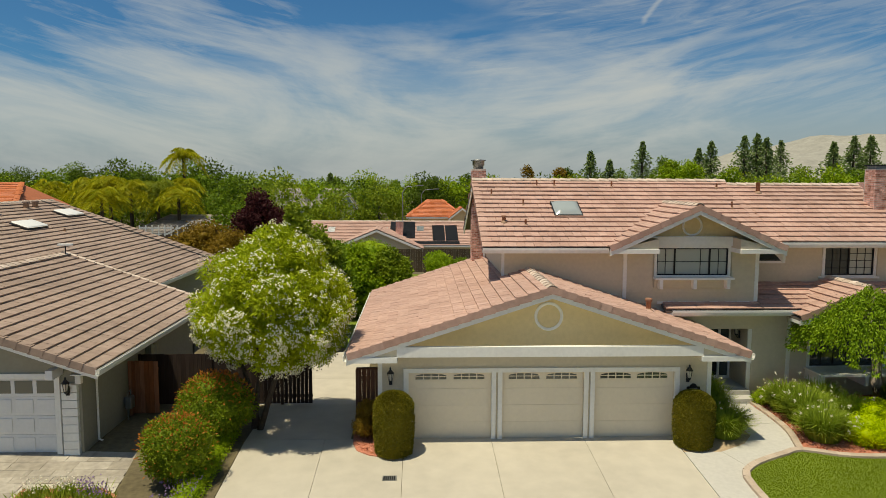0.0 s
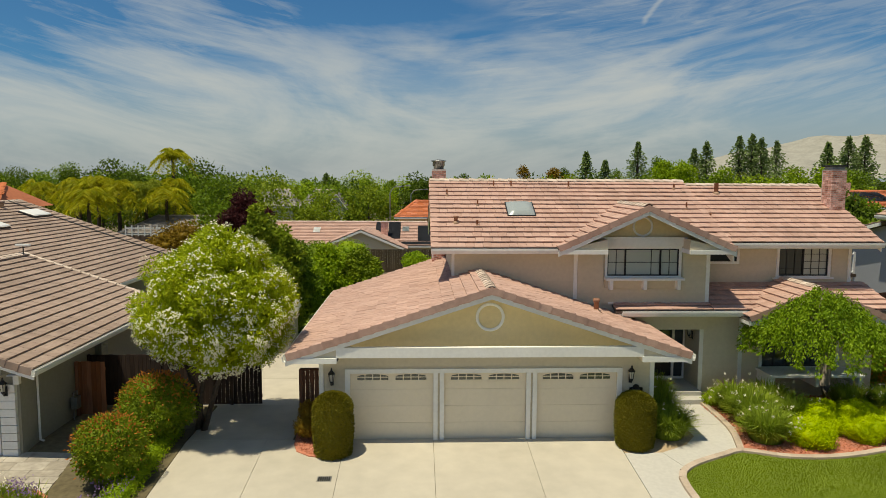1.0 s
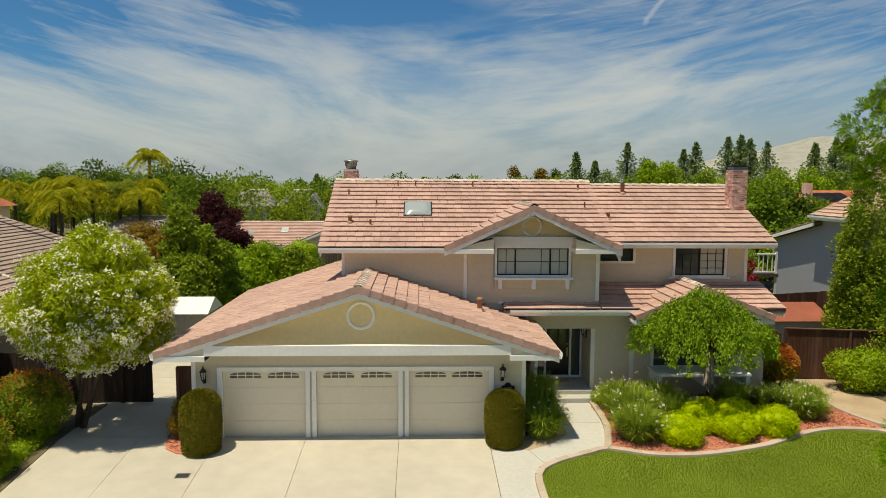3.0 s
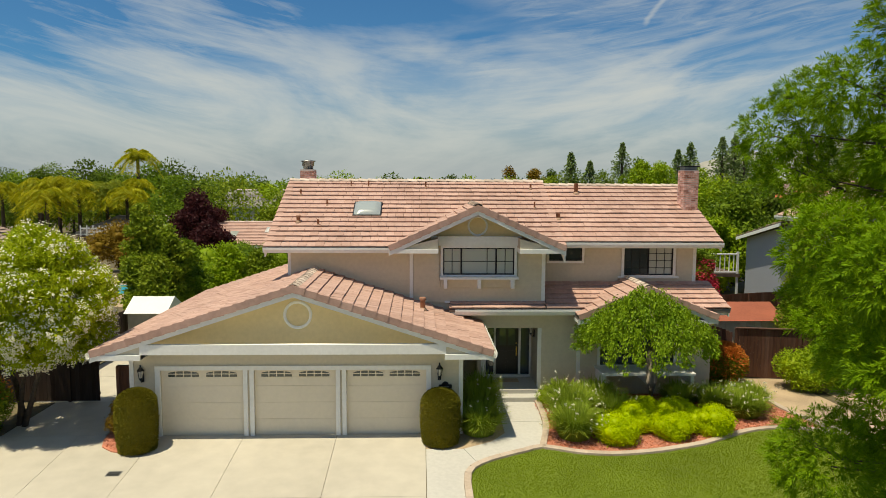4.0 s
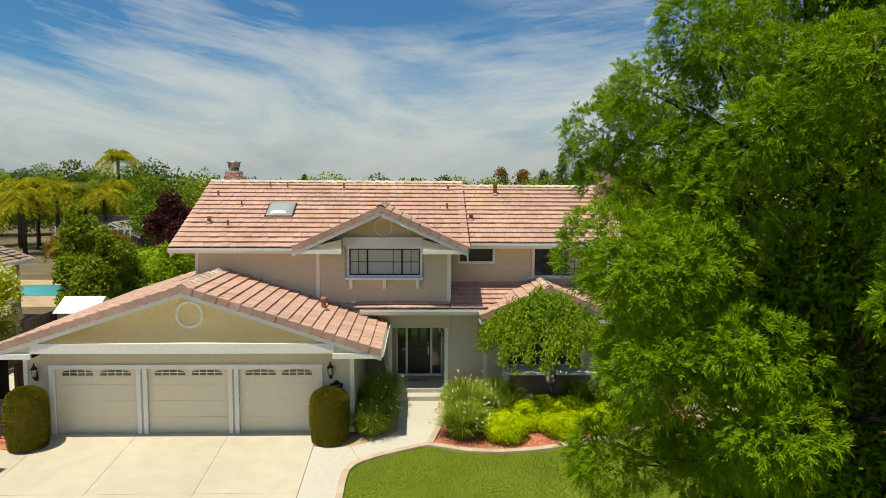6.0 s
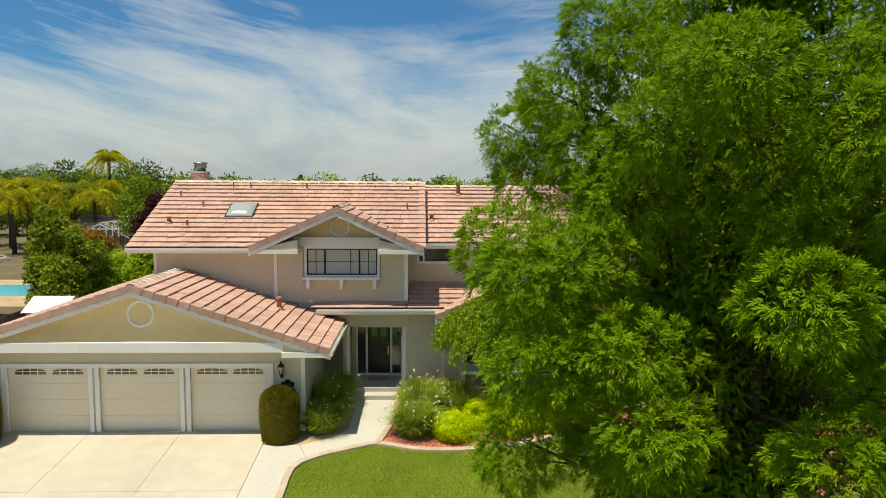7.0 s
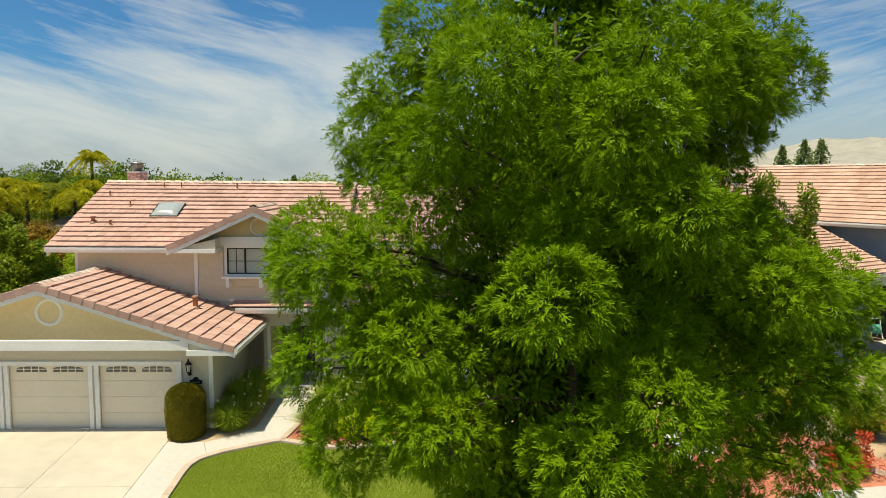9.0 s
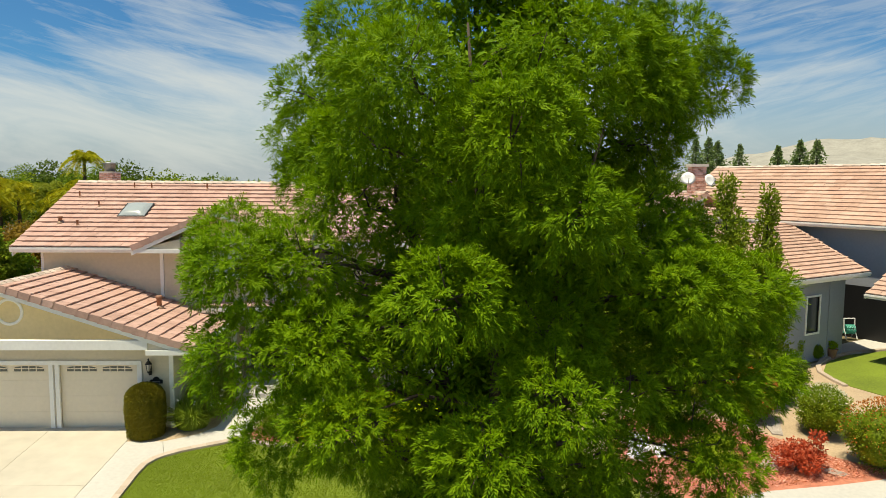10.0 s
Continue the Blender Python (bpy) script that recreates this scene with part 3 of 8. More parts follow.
def verge(parent, a, b, out, material, step=0.37, name="verge_tile", height=0.16, width=0.2):
    """Angled tiles that wrap a gable's edge: a lip on top and a face that hangs over the barge board."""
    a, b, out = Vector(a), Vector(b), Vector(out)
    d = (b - a).normalized()
    nrm = d.cross(out)
    if nrm.z < 0:
        nrm = -nrm
    n = max(1, round((b - a).length / step))
    st = (b - a).length / n
    key = ("verge", material.name, height, width)
    if key not in TILES:
        bm = bmesh.new()
        box(bm, 0.0, 0.03, 0, 0.42, -height, 0.045)
        box(bm, -width, 0.001, 0, 0.42, 0.018, 0.046)
        for v in bm.verts:
            if v.co.y > 0.2:
                v.co.z -= 0.028
                v.co.x -= 0.012
        me = bpy.data.meshes.new(name)
        bm.to_mesh(me)
        bm.free()
        me.materials.append(material)
        TILES[key] = me
    m = Matrix((out, d, nrm)).transposed().to_4x4()
    for i in range(n):
        share(name, TILES[key], Matrix.Translation(a + d * (i * st) + nrm * 0.035) @ m @ pose(0, 0, 0, 0, random.gauss(0, 0.8), random.gauss(0, 0.6)) @ Matrix.Diagonal((1, st / 0.37, 1, 1)), parent)


def board(parent, a, b, h, t, material, name="barge_board", out=(0, -1, 0), drop=0.0):
    """A straight board of height h and thickness t from a to b (top edge)."""
    a, b, out = Vector(a), Vector(b), Vector(out).normalized()
    bm = bmesh.new()
    dn = Vector((0, 0, -1))
    pa = [a + dn * drop, b + dn * drop, b + dn * (drop + h), a + dn * (drop + h)]
    f = [bm.verts.new(p) for p in pa]
    g = [bm.verts.new(p - out * t) for p in pa]
    bm.faces.new(f), bm.faces.new(g[::-1])
    for i in range(4):
        bm.faces.new((f[i], g[i], g[(i + 1) % 4], f[(i + 1) % 4]))
    bmesh.ops.recalc_face_normals(bm, faces=bm.faces[:])
    return part(name, bm, material, parent)


def gutter(parent, a, b, out, name="gutter"):
    """A square-lipped gutter hung along an eave."""
    a, b, out = Vector(a), Vector(b), Vector(out).normalized()
    sec = [(0.0, 0.0), (0.0, -0.17), (0.08, -0.17), (0.11, -0.07), (0.11, 0.0), (0.095, 0.0), (0.095, -0.07), (0.07, -0.155), (0.012, -0.155), (0.012, 0.0)]
    bm = bmesh.new()
    r0 = [bm.verts.new(a + out * x + Vector((0, 0, z))) for x, z in sec]
    r1 = [bm.verts.new(b + out * x + Vector((0, 0, z))) for x, z in sec]
    for i in range(len(sec)):
        j = (i + 1) % len(sec)
        bm.faces.new((r0[i], r0[j], r1[j], r1[i]))
    bm.faces.new(r0[::-1]), bm.faces.new(r1)
    bmesh.ops.recalc_face_normals(bm, faces=bm.faces[:])
    return part(name, bm, M_TRIM, parent)


def lap_siding(parent, x0, x1, z0, z1, y, material, holes=(), course=0.19, top=None):
    """Lap boards on a wall that faces the street, cut round the openings; top(x, z) may trim them under a gable."""
    n = int(math.ceil((z1 - z0) / course))
    for i in range(n):
        a, b = z0 + i * course, min(z0 + (i + 1) * course, z1)
        cuts = [(h[0], h[1]) for h in holes if h[2] < (a + b) / 2 < h[3]]
        xs, segs = x0, []
        l0, l1 = (x0, x1) if top is None else top((a + b) / 2)
        xs = max(x0, l0)
        for c0, c1 in sorted(cuts):
            if c0 > xs:
                segs.append((xs, c0))
            xs = max(xs, c1)
        if xs < min(x1, l1):
            segs.append((xs, min(x1, l1)))
        for s0, s1 in segs:
            bm = bmesh.new()
            v = [bm.verts.new(p) for p in ((s0, y, a), (s1, y, a), (s1, y - 0.022, a), (s0, y - 0.022, a), (s0, y, b), (s1, y, b), (s1, y - 0.006, b), (s0, y - 0.006, b))]
            for q in ((0, 1, 2, 3), (3, 2, 6, 7), (7, 6, 5, 4), (0, 3, 7, 4), (2, 1, 5, 6)):
                bm.faces.new([v[k] for k in q])
            part("siding_board", bm, material, parent)


def ring(parent, cx, cz, y, r, w=0.07, name="gable_ring"):
    bm = bmesh.new()
    seg = 40
    rows_ = []
    for rr, yy in ((r, y), (r, y - 0.03), (r - w * 0.4, y - 0.045), (r - w, y - 0.03), (r - w, y)):
        rows_.append([bm.verts.new((cx + rr * math.cos(2 * math.pi * k / seg), yy, cz + rr * math.sin(2 * math.pi * k / seg))) for k in range(seg)])
    for p, q in zip(rows_, rows_[1:]):
        for k in range(seg):
            bm.faces.new((p[k], p[(k + 1) % seg], q[(k + 1) % seg], q[k]))
    bmesh.ops.recalc_face_normals(bm, faces=bm.faces[:])
    return part(name, bm, M_TRIM, parent)


def window(parent, x0, x1, z0, z1, y, cols=(), rows_=(), glass=M_GLASS, frame_w=0.10, mull=(), label=""):
    """A window in a wall that faces the street: outer trim, dark sash, panes and glazing bars."""
    w = new("window")
    w.parent = parent
    if label:
        w["label"] = label
    bm = bmesh.new()
    fw = frame_w
    for q in ((x0 - fw, x1 + fw, z1, z1 + fw), (x0 - fw, x1 + fw, z0 - fw, z0), (x0 - fw, x0, z0, z1), (x1, x1 + fw, z0, z1)):
        box(bm, q[0], q[1], y - 0.04, y + 0.02, q[2], q[3])
    part("window_frame", bm, M_TRIM, w)
    bm = bmesh.new()
    s = 0.04
    for q in ((x0, x1, z1 - s, z1), (x0, x1, z0, z0 + s), (x0, x0 + s, z0 + s, z1 - s), (x1 - s, x1, z0 + s, z1 - s)):
        box(bm, q[0], q[1], y + 0.0, y + 0.06, q[2], q[3])
    for m_ in mull:
        box(bm, m_ - 0.025, m_ + 0.025, y + 0.002, y + 0.055, z0 + s, z1 - s)
    part("sash", bm, M_BLACK, w)
    bm = bmesh.new()
    for c in cols:
        box(bm, c - 0.01, c + 0.01, y + 0.03, y + 0.05, z0 + s, z1 - s)
    for r in rows_:
        box(bm, x0 + s, x1 - s, y + 0.031, y + 0.049, r - 0.01, r + 0.01)
    if cols or rows_:
        part("glazing_bars", bm, M_BLACK, w)
    edges = [x0, *mull, x1]
    for i, (a, b) in enumerate(zip(edges, edges[1:])):
        part("pane", B(a + 0.01, b - 0.01, y + 0.05, y + 0.058, z0 + 0.01, z1 - 0.01), glass[i] if isinstance(glass, tuple) else glass, w)
    return w


def brick_stack(parent, x0, x1, y0, y1, z0, z1, bw=0.2, bh=0.075):
    """A brick chimney shaft: a mortar core and single bricks on its faces."""
    g = 0.012
    part("mortar_core", B(x0 + g, x1 - g, y0 + g, y1 - g, z0, z1 - 0.01), M_MORTAR, parent)
    meshes = {}
    def brick(cx, cy, z, lx, ly):
        k = (round(lx, 3), round(ly, 3))
        if k not in meshes:
            bm = B(-lx / 2, lx / 2, -ly / 2, ly / 2, 0, bh - 0.016)
            me = bpy.data.meshes.new("brick")
            bm.to_mesh(me)
            bm.free()
            me.materials.append(M_BRICK)
            meshes[k] = me
        share("brick", meshes[k], Matrix.Translation((cx, cy, z)), parent)
    n = int((z1 - z0) / bh)
    for i in range(n):
        z = z0 + i * bh
        nx, ny = max(2, round((x1 - x0) / bw)), max(2, round((y1 - y0) / bw))
        for j in range(nx):
            w = (x1 - x0) / nx
            sh = w * 0.5 if i % 2 else 0
            a, b = x0 + j * w + sh, min(x0 + (j + 1) * w + sh, x1)
            if b - a > 0.03:
                brick((a + b) / 2, y0 + 0.03, z, b - a - 0.022, 0.06)
            if i % 2 and j == 0:
                brick(x0 + sh / 2, y0 + 0.03, z, sh - 0.022, 0.06)
        for j in range(ny):
            w = (y1 - y0 - 0.12) / ny
            for xx in (x0 + 0.03, x1 - 0.03):
                brick(xx, y0 + 0.06 + (j + 0.5) * w, z, 0.06, w - 0.022)


# ---- ground ----
def gz(y):
    """Height of the ground: a drive that falls to the street, a level lot, and land that falls away behind."""
    if y < 20:
        return -0.09 * (20 - max(y, 12.0))
    if y < 56:
        return 0.0
    return -2.0 * min(1, (y - 56) / 26) - 14 * min(1, max(0, (y - 120) / 1500))


def ground_sheet(name, outline, material, lift=0.0, thick=0.06, parent=None, label=""):
    """A flat piece of ground with the given plan, that follows the fall of the land."""
    bm = bmesh.new()
    f = bm.faces.new([bm.verts.new((x, y, 0)) for x, y in outline])
    for yy in (12.0, 20.0, 56.0):
        bmesh.ops.bisect_plane(bm, geom=bm.verts[:] + bm.edges[:] + bm.faces[:], plane_co=(0, yy, 0), plane_no=(0, 1, 0))
    r = bmesh.ops.extrude_face_region(bm, geom=bm.faces[:])
    top = {v for v in r["geom"] if isinstance(v, bmesh.types.BMVert)}
    for v in bm.verts:
        v.co.z = gz(v.co.y) + lift - (0 if v in top else thick)
    bmesh.ops.recalc_face_normals(bm, faces=bm.faces[:])
    return part(name, bm, material, parent, label)


bm = bmesh.new()
gy = [-400, -60, 11, 12, 20, 40, 56, 82, 120, 300, 700, 1700, 4500]
gx = [-4500, -1500, -300, -60, 0, 60, 300, 1500, 4500]
gv = [[bm.verts.new((x, y, gz(y) - (0.03 if y > 11 else 0.4))) for x in gx] for y in gy]
for r0, r1 in zip(gv, gv[1:]):
    for i in range(len(gx) - 1):
        bm.faces.new((r0[i], r0[i + 1], r1[i + 1], r1[i]))
tagged(part("ground", bm, M_EARTH), "brown earth that reaches to the horizon", "ground", kind="structure")


def walk_edge(x):
    """The lot side of the pavement, which bends round the end of the court."""
    s = min(1, max(0, (x - 12) / 15))
    return 9.5 + 6.5 * s * s * (3 - 2 * s) + 0.19 * max(0, x - 27)


def strip(name, xs, off0, off1, material, lift, label, category, thick=0.1):
    out = [(x, walk_edge(x) + off0) for x in xs] + [(x, walk_edge(x) + off1) for x in reversed(xs)]
    ob = ground_sheet(name, out, material, lift, thick)
    return tagged(ob, label, category, kind="structure")


XS = [-60, -20, 0, 8, 12, 14, 16, 18, 20, 22, 24, 26, 28, 32, 36, 40, 60]
strip("pavement", XS, -1.5, 0.0, M_WALKC, 0.02, "pale concrete pavement along the court", "pavement")
strip("kerb", XS, -1.75, -1.5, M_CONC, 0.02, "pale concrete kerb", "kerb", 0.2)
strip("road", XS, -14, -1.75, M_ASPH, -0.13 + 0.02, "dark asphalt road of the court", "road")

# drive: single slabs with open joints
drive = tagged(new("driveway"), "pale tan concrete driveway of large slabs", "driveway", kind="structure")
jx = [-5.12, -2.76, -0.42, 2.2, 5.0, 7.70]
jy = [9.52, 13.0, 16.45, 20.02]
for x0, x1 in zip(jx, jx[1:]):
    for y0, y1 in zip(jy, jy[1:]):
        ground_sheet("slab", [(x0 + 0.005, y0 + 0.005), (x1 - 0.005, y0 + 0.005), (x1 - 0.005, y1 - 0.005), (x0 + 0.005, y1 - 0.005)], M_CONC, 0.0, 0.08, drive)
for y0, y1 in ((20.03, 23.2), (23.2, 26.4), (26.4, 30.5)):
    ground_sheet("slab", [(-5.1 if y0 < 23 else -5.8, y0), (-2.0, y0), (-2.0, y1 - 0.012), (-5.1 if y0 < 23 else -5.8, y1 - 0.012)], M_CONC, 0.0, 0.08, drive)

# front walk and its edging
KERB = [(8.82, 14.0), (8.80, 16.3), (8.84, 17.5), (9.20, 18.05), (9.85, 18.46), (10.6, 18.80), (11.15, 19.02), (12.05, 18.70), (12.7, 18.58), (13.4, 18.56), (14.2, 18.66), (14.9, 18.82), (16.0, 19.15), (16.7, 19.5), (17.4, 19.83), (18.1, 20.08), (18.85, 20.2), (19.6, 20.12), (20.3, 19.85), (20.9, 19.4)]
WALK_R = [(11.66, 23.0), (11.64, 22.0), (11.58, 21.0), (11.48, 20.3), (11.34, 19.7), (11.15, 19.02)]
walkway = tagged(new("front_walk"), "pale concrete walk that curves to the front step", "walkway", kind="structure")
ground_sheet("slab", [(10.17, 21.0), (11.58, 21.0), (11.64, 22.0), (11.66, 23.0), (10.17, 23.0)], M_WALKC, 0.004, 0.08, walkway)
ground_sheet("slab", [(8.82, 18.99), (9.2, 18.05), (9.85, 18.46), (10.6, 18.8), (11.15, 19.02), (11.34, 19.7), (11.48, 20.3), (11.58, 20.988), (10.17, 20.988), (10.15, 20.0), (9.7, 19.45)], M_WALKC, 0.004, 0.08, walkway)
ground_sheet("slab", [(7.712, 14.0), (8.82, 14.0), (8.80, 16.3), (8.84, 17.5), (9.19, 18.05), (8.81, 18.985), (7.712, 18.985)], M_WALKC, 0.004, 0.08, walkway)


def edging(name, pts, label):
    e = tagged(new(name), label, "edging", kind="structure")
    q = [pts[0], *pts, pts[-1]]
    pts = [tuple(0.5 * (2 * b[k] + (c[k] - a[k]) * t + (2 * a[k] - 5 * b[k] + 4 * c[k] - d[k]) * t * t + (3 * b[k] - a[k] - 3 * c[k] + d[k]) * t ** 3) for k in (0, 1))
           for a, b, c, d in zip(q, q[1:], q[2:], q[3:]) for t in (0, 0.5)] + [pts[-1]]
    for a, b in zip(pts, pts[1:]):
        a, b = Vector((*a, 0)), Vector((*b, 0))
        n = max(1, round((b - a).length / 0.42))
        for i in range(n):
            p, q = a.lerp(b, i / n), a.lerp(b, (i + 1) / n - 0.004)
            s = (q - p).normalized().cross(Vector((0, 0, 1))) * 0.11
            bm = bmesh.new()
            lo = [bm.verts.new((v.x, v.y, gz(v.y) - 0.05)) for v in (p - s, q - s, q + s, p + s)]
            hi = [bm.verts.new((v.x, v.y, gz(v.y) + 0.075)) for v in (p - s * 0.86, q - s * 0.86, q + s * 0.86, p + s * 0.86)]
            bm.faces.new(hi)
            for k in range(4):
                bm.faces.new((lo[k], lo[(k + 1) % 4], hi[(k + 1) % 4], hi[k]))
            bmesh.ops.recalc_face_normals(bm, faces=bm.faces[:])
            part("edging_block", bm, M_KERB, e)


edging("lawn_edging", KERB, "pinkish concrete edging round the lawn")
edging("walk_edging", WALK_R, "pinkish concrete edging beside the walk")
edging("path_edging", [(20.9, 19.4), (20.55, 20.2), (20.2, 21.0), (19.95, 22.0), (19.9, 23.5)], "pale concrete edging beside the side path")

bed = ground_sheet("planting_bed", [(11.66, 23.8), (11.64, 22.0), (11.58, 21.0), (11.34, 19.7), (11.15, 19.02), (12.05, 18.7), (13.4, 18.56), (14.9, 18.82), (16.0, 19.15), (17.4, 19.83), (18.85, 20.2), (20.3, 19.85), (20.2, 21.0), (19.95, 22.0), (19.9, 24.5)], M_MULCH, 0.02)
tagged(bed, "planting bed covered with red bark mulch", "mulch", kind="structure")
tagged(ground_sheet("side_path", [(20.55, 20.2), (20.9, 19.4), (21.8, 17.5), (23.2, 17.5), (22.3, 20.5), (21.9, 25.7), (19.9, 25.7), (19.95, 22.0), (20.2, 21.0)], M_SOIL, 0.0), "sandy side path to the gate", "path", kind="structure")
tagged(ground_sheet("mulch_patch", [(-1.95, 20.6), (-1.9, 19.7), (-1.75, 19.25), (-1.35, 18.95), (-0.6, 18.8), (-0.6, 19.99), (-1.15, 20.6)], M_MULCH, 0.03), "small patch of red bark mulch", "mulch", kind="structure")
tagged(ground_sheet("side_bed", [(8.81, 18.99), (9.7, 19.45), (10.15, 20.0), (10.17, 23.8), (8.85, 23.8), (8.85, 20.02), (7.72, 20.02), (7.72, 18.99)], M_SOIL, 0.0), "narrow soil bed beside the walk", "soil", kind="structure")

lawn_outline = [(x, y) for x, y in KERB] + [(21.8, 17.5), (22.6, 16.2)] + [(x, walk_edge(x)) for x in (22, 20, 18, 16, 14, 12, 10, 8.82)]
lawn = tagged(ground_sheet("lawn", lawn_outline, M_LAWN, 0.01), "green mown front lawn", "lawn", kind="structure")
tagged(ground_sheet("mulch_bed", [(22.0, 17.5), (22.6, 16.2), (24, walk_edge(24)), (26, walk_edge(26)), (28, walk_edge(28)), (30.5, walk_edge(30.5)), (28.9, 17.8), (27.6, 19.3), (26.2, 20.9), (24.0, 21.3), (22.6, 20.0)], M_MULCH, 0.0), "bed of red bark mulch by the pavement", "mulch", kind="structure")
tagged(ground_sheet("dry_bed", [(30.5, walk_edge(30.5)), (40, walk_edge(40)), (44, 26), (40, 29.5), (36, 29.2), (33, 27), (31, 31), (22.6, 25.7), (22.6, 20.0), (24.0, 21.3), (26.2, 20.9), (27.6, 19.3), (28.9, 17.8)], M_SOIL, -0.01), "bare sandy soil bed", "soil", kind="structure")
tagged(ground_sheet("right_lawn", [(33.4, 24.2), (33.5, 26.2), (34.6, 27.8), (36.2, 29.0), (38.5, 29.8), (44, 30.2), (44, 22.0), (36, 21.0), (34.2, 22.3)], M_LAWN, 0.012), "green mown lawn of the next house", "lawn", kind="structure")
tagged(ground_sheet("left_strip", [(-8.0, 19.3), (-7.7, 17.2), (-7.0, 12.0), (-6.6, 9.6), (-5.13, 9.6), (-5.13, 23.2), (-9.3, 23.2), (-9.3, 19.4)], M_EARTH, 0.01), "strip of brown soil between two drives", "soil", kind="structure")


def blades(name, inside, x0, x1, y0, y1, n, h, label):
    p = np.stack([rng.uniform(x0, x1, n), rng.uniform(y0, y1, n)], 1)
    p = p[[inside(a, b) for a, b in p]]
    z = np.array([gz(b) for b in p[:, 1]]) + 0.005
    ax = np.concatenate([rng.normal(0, 0.45, (len(p), 2)), np.ones((len(p), 1))], 1)
    ob = quads_mesh(name, leaves(np.column_stack([p, z]), ax, h, 0.014), L_BLADE)
    return tagged(ob, label, "grass", kind="stuff")


def in_poly(poly):
    def f(x, y):
        c = False
        for (x0, y0), (x1, y1) in zip(poly, poly[1:] + poly[:1]):
            if (y0 > y) != (y1 > y) and x < (x1 - x0) * (y - y0) / (y1 - y0) + x0:
                c = not c
        return c
    return f


blades("grass", in_poly(lawn_outline), 8.9, 22, 14.8, 20.2, 170000, 0.038, "short green lawn grass")

def chips(name, poly, n, label):
    xs, ys = [p[0] for p in poly], [p[1] for p in poly]
    ins = in_poly(poly)
    p = np.stack([rng.uniform(min(xs), max(xs), n), rng.uniform(min(ys), max(ys), n)], 1)
    p = p[[ins(a, b) for a, b in p]]
    z = np.array([gz(b) for b in p[:, 1]]) + 0.03 + rng.random(len(p)) * 0.02
    a = rng.normal(0, 1, (len(p), 3)) * np.array([1, 1, 0.25])
    ob = quads_mesh(name, leaves(np.column_stack([p, z]), a, 0.06, 0.028), M_CHIP)
    return tagged(ob, label, "mulch", kind="stuff")


chips("bark_chips", [(11.5, 23.7), (11.5, 20.6), (11.3, 19.3), (12.05, 18.85), (13.4, 18.7), (14.9, 18.95), (16.0, 19.3), (17.4, 20.0), (18.85, 20.35), (20.1, 20.0), (20.0, 21.0), (19.8, 22.0), (19.7, 24.3)], 26000, "loose orange-red bark chips over the bed")
chips("bark_chips", [(22.3, 17.5), (22.8, 16.5), (24, 15.6), (26, 16.1), (28, 16.4), (30, 16.8), (28.8, 17.7), (27.5, 19.2), (26.1, 20.8), (24.0, 21.2), (22.7, 20.0)], 26000, "loose orange-red bark chips by the pavement")
chips("bark_chips", [(-1.9, 20.5), (-1.85, 19.7), (-1.7, 19.3), (-1.3, 19.0), (-0.7, 18.85), (-0.7, 19.9), (-1.2, 20.5)], 1500, "loose bark chips beside the clipped bush")

# ---- the house ----
house = empty("house", "beige two-storey house with pinkish flat-tile roofs and a triple garage", "house", (0, 0, 0))
GS = 0.328
GA, GL, GR = (3.85, 4.64), -2.02, 9.70
gar_z = GA[1] - GS * (GA[0] - GL)


def part_group(name, parent, label=""):
    e = new(name)
    e.parent = parent
    if label:
        e["label"] = label
    return e


# garage walls
DOORS = [(-0.27, 2.2), (2.52, 4.98), (5.3, 7.72)]
holes = [(a, b, -0.3, 2.03) for a, b in DOORS]
bm = wall_with(bmesh.new(), -1.15, 8.81, -0.3, 2.62, 20.0, 0.15, holes)
part("garage_front_wall", bm, M_SIDING, house)
gwall = part_group("garage_siding", house)
lap_siding(gwall, -1.15, 8.81, 0.0, 2.60, 20.0, M_SIDING, [(-0.42, 7.87, -1, 2.16)], 0.16)
part("gable_wall", prism([(-1.15, 2.62), (8.81, 2.62), (8.81, 2.84), (3.85, 4.47), (-1.15, 2.84)], 0.15, "y", 19.95), M_STUCCO, house, "tan stucco gable above the garage")
part("garage_side_wall", B(-1.15, -1.0, 20.15, 30.2, -0.3, 2.75), M_SIDING, house)
part("garage_side_wall", B(8.66, 8.81, 20.15, 24.9, -0.3, 2.75), M_SIDING, house)
part("garage_back_wall", prism([(-1.15, -0.3), (2.95, -0.3), (2.95, 3.95), (-1.15, 2.64)], 0.15, "y", 30.05), M_SIDING, house)
part("garage_floor", B(-1.0, 8.66, 20.15, 30.0, -0.3, -0.02), M_CONC, house)
# white trims of the garage front
for x0, x1 in ((-1.18, -1.05), (8.71, 8.84)):
    part("corner_board", B(x0, x1, 19.955, 20.02, -0.05, 2.6, 0.004), M_TRIM, house)
part("door_head_trim", B(-0.42, 7.87, 19.93, 20.02, 2.03, 2.16, 0.004), M_TRIM, house)
for x0, x1 in ((-0.42, -0.27), (2.2, 2.33), (2.39, 2.52), (4.98, 5.11), (5.17, 5.30), (7.72, 7.87)):
    part("door_post_trim", B(x0, x1, 19.93, 20.02, -0.06, 2.03, 0.004), M_TRIM, house)
part("gable_beam", B(-0.60, 8.30, 19.325, 19.50, 2.655, 2.955, 0.006), M_TRIM, house, "long cream beam across the garage gable")
ring(house, 3.87, 3.72, 19.95, 0.43, 0.085)


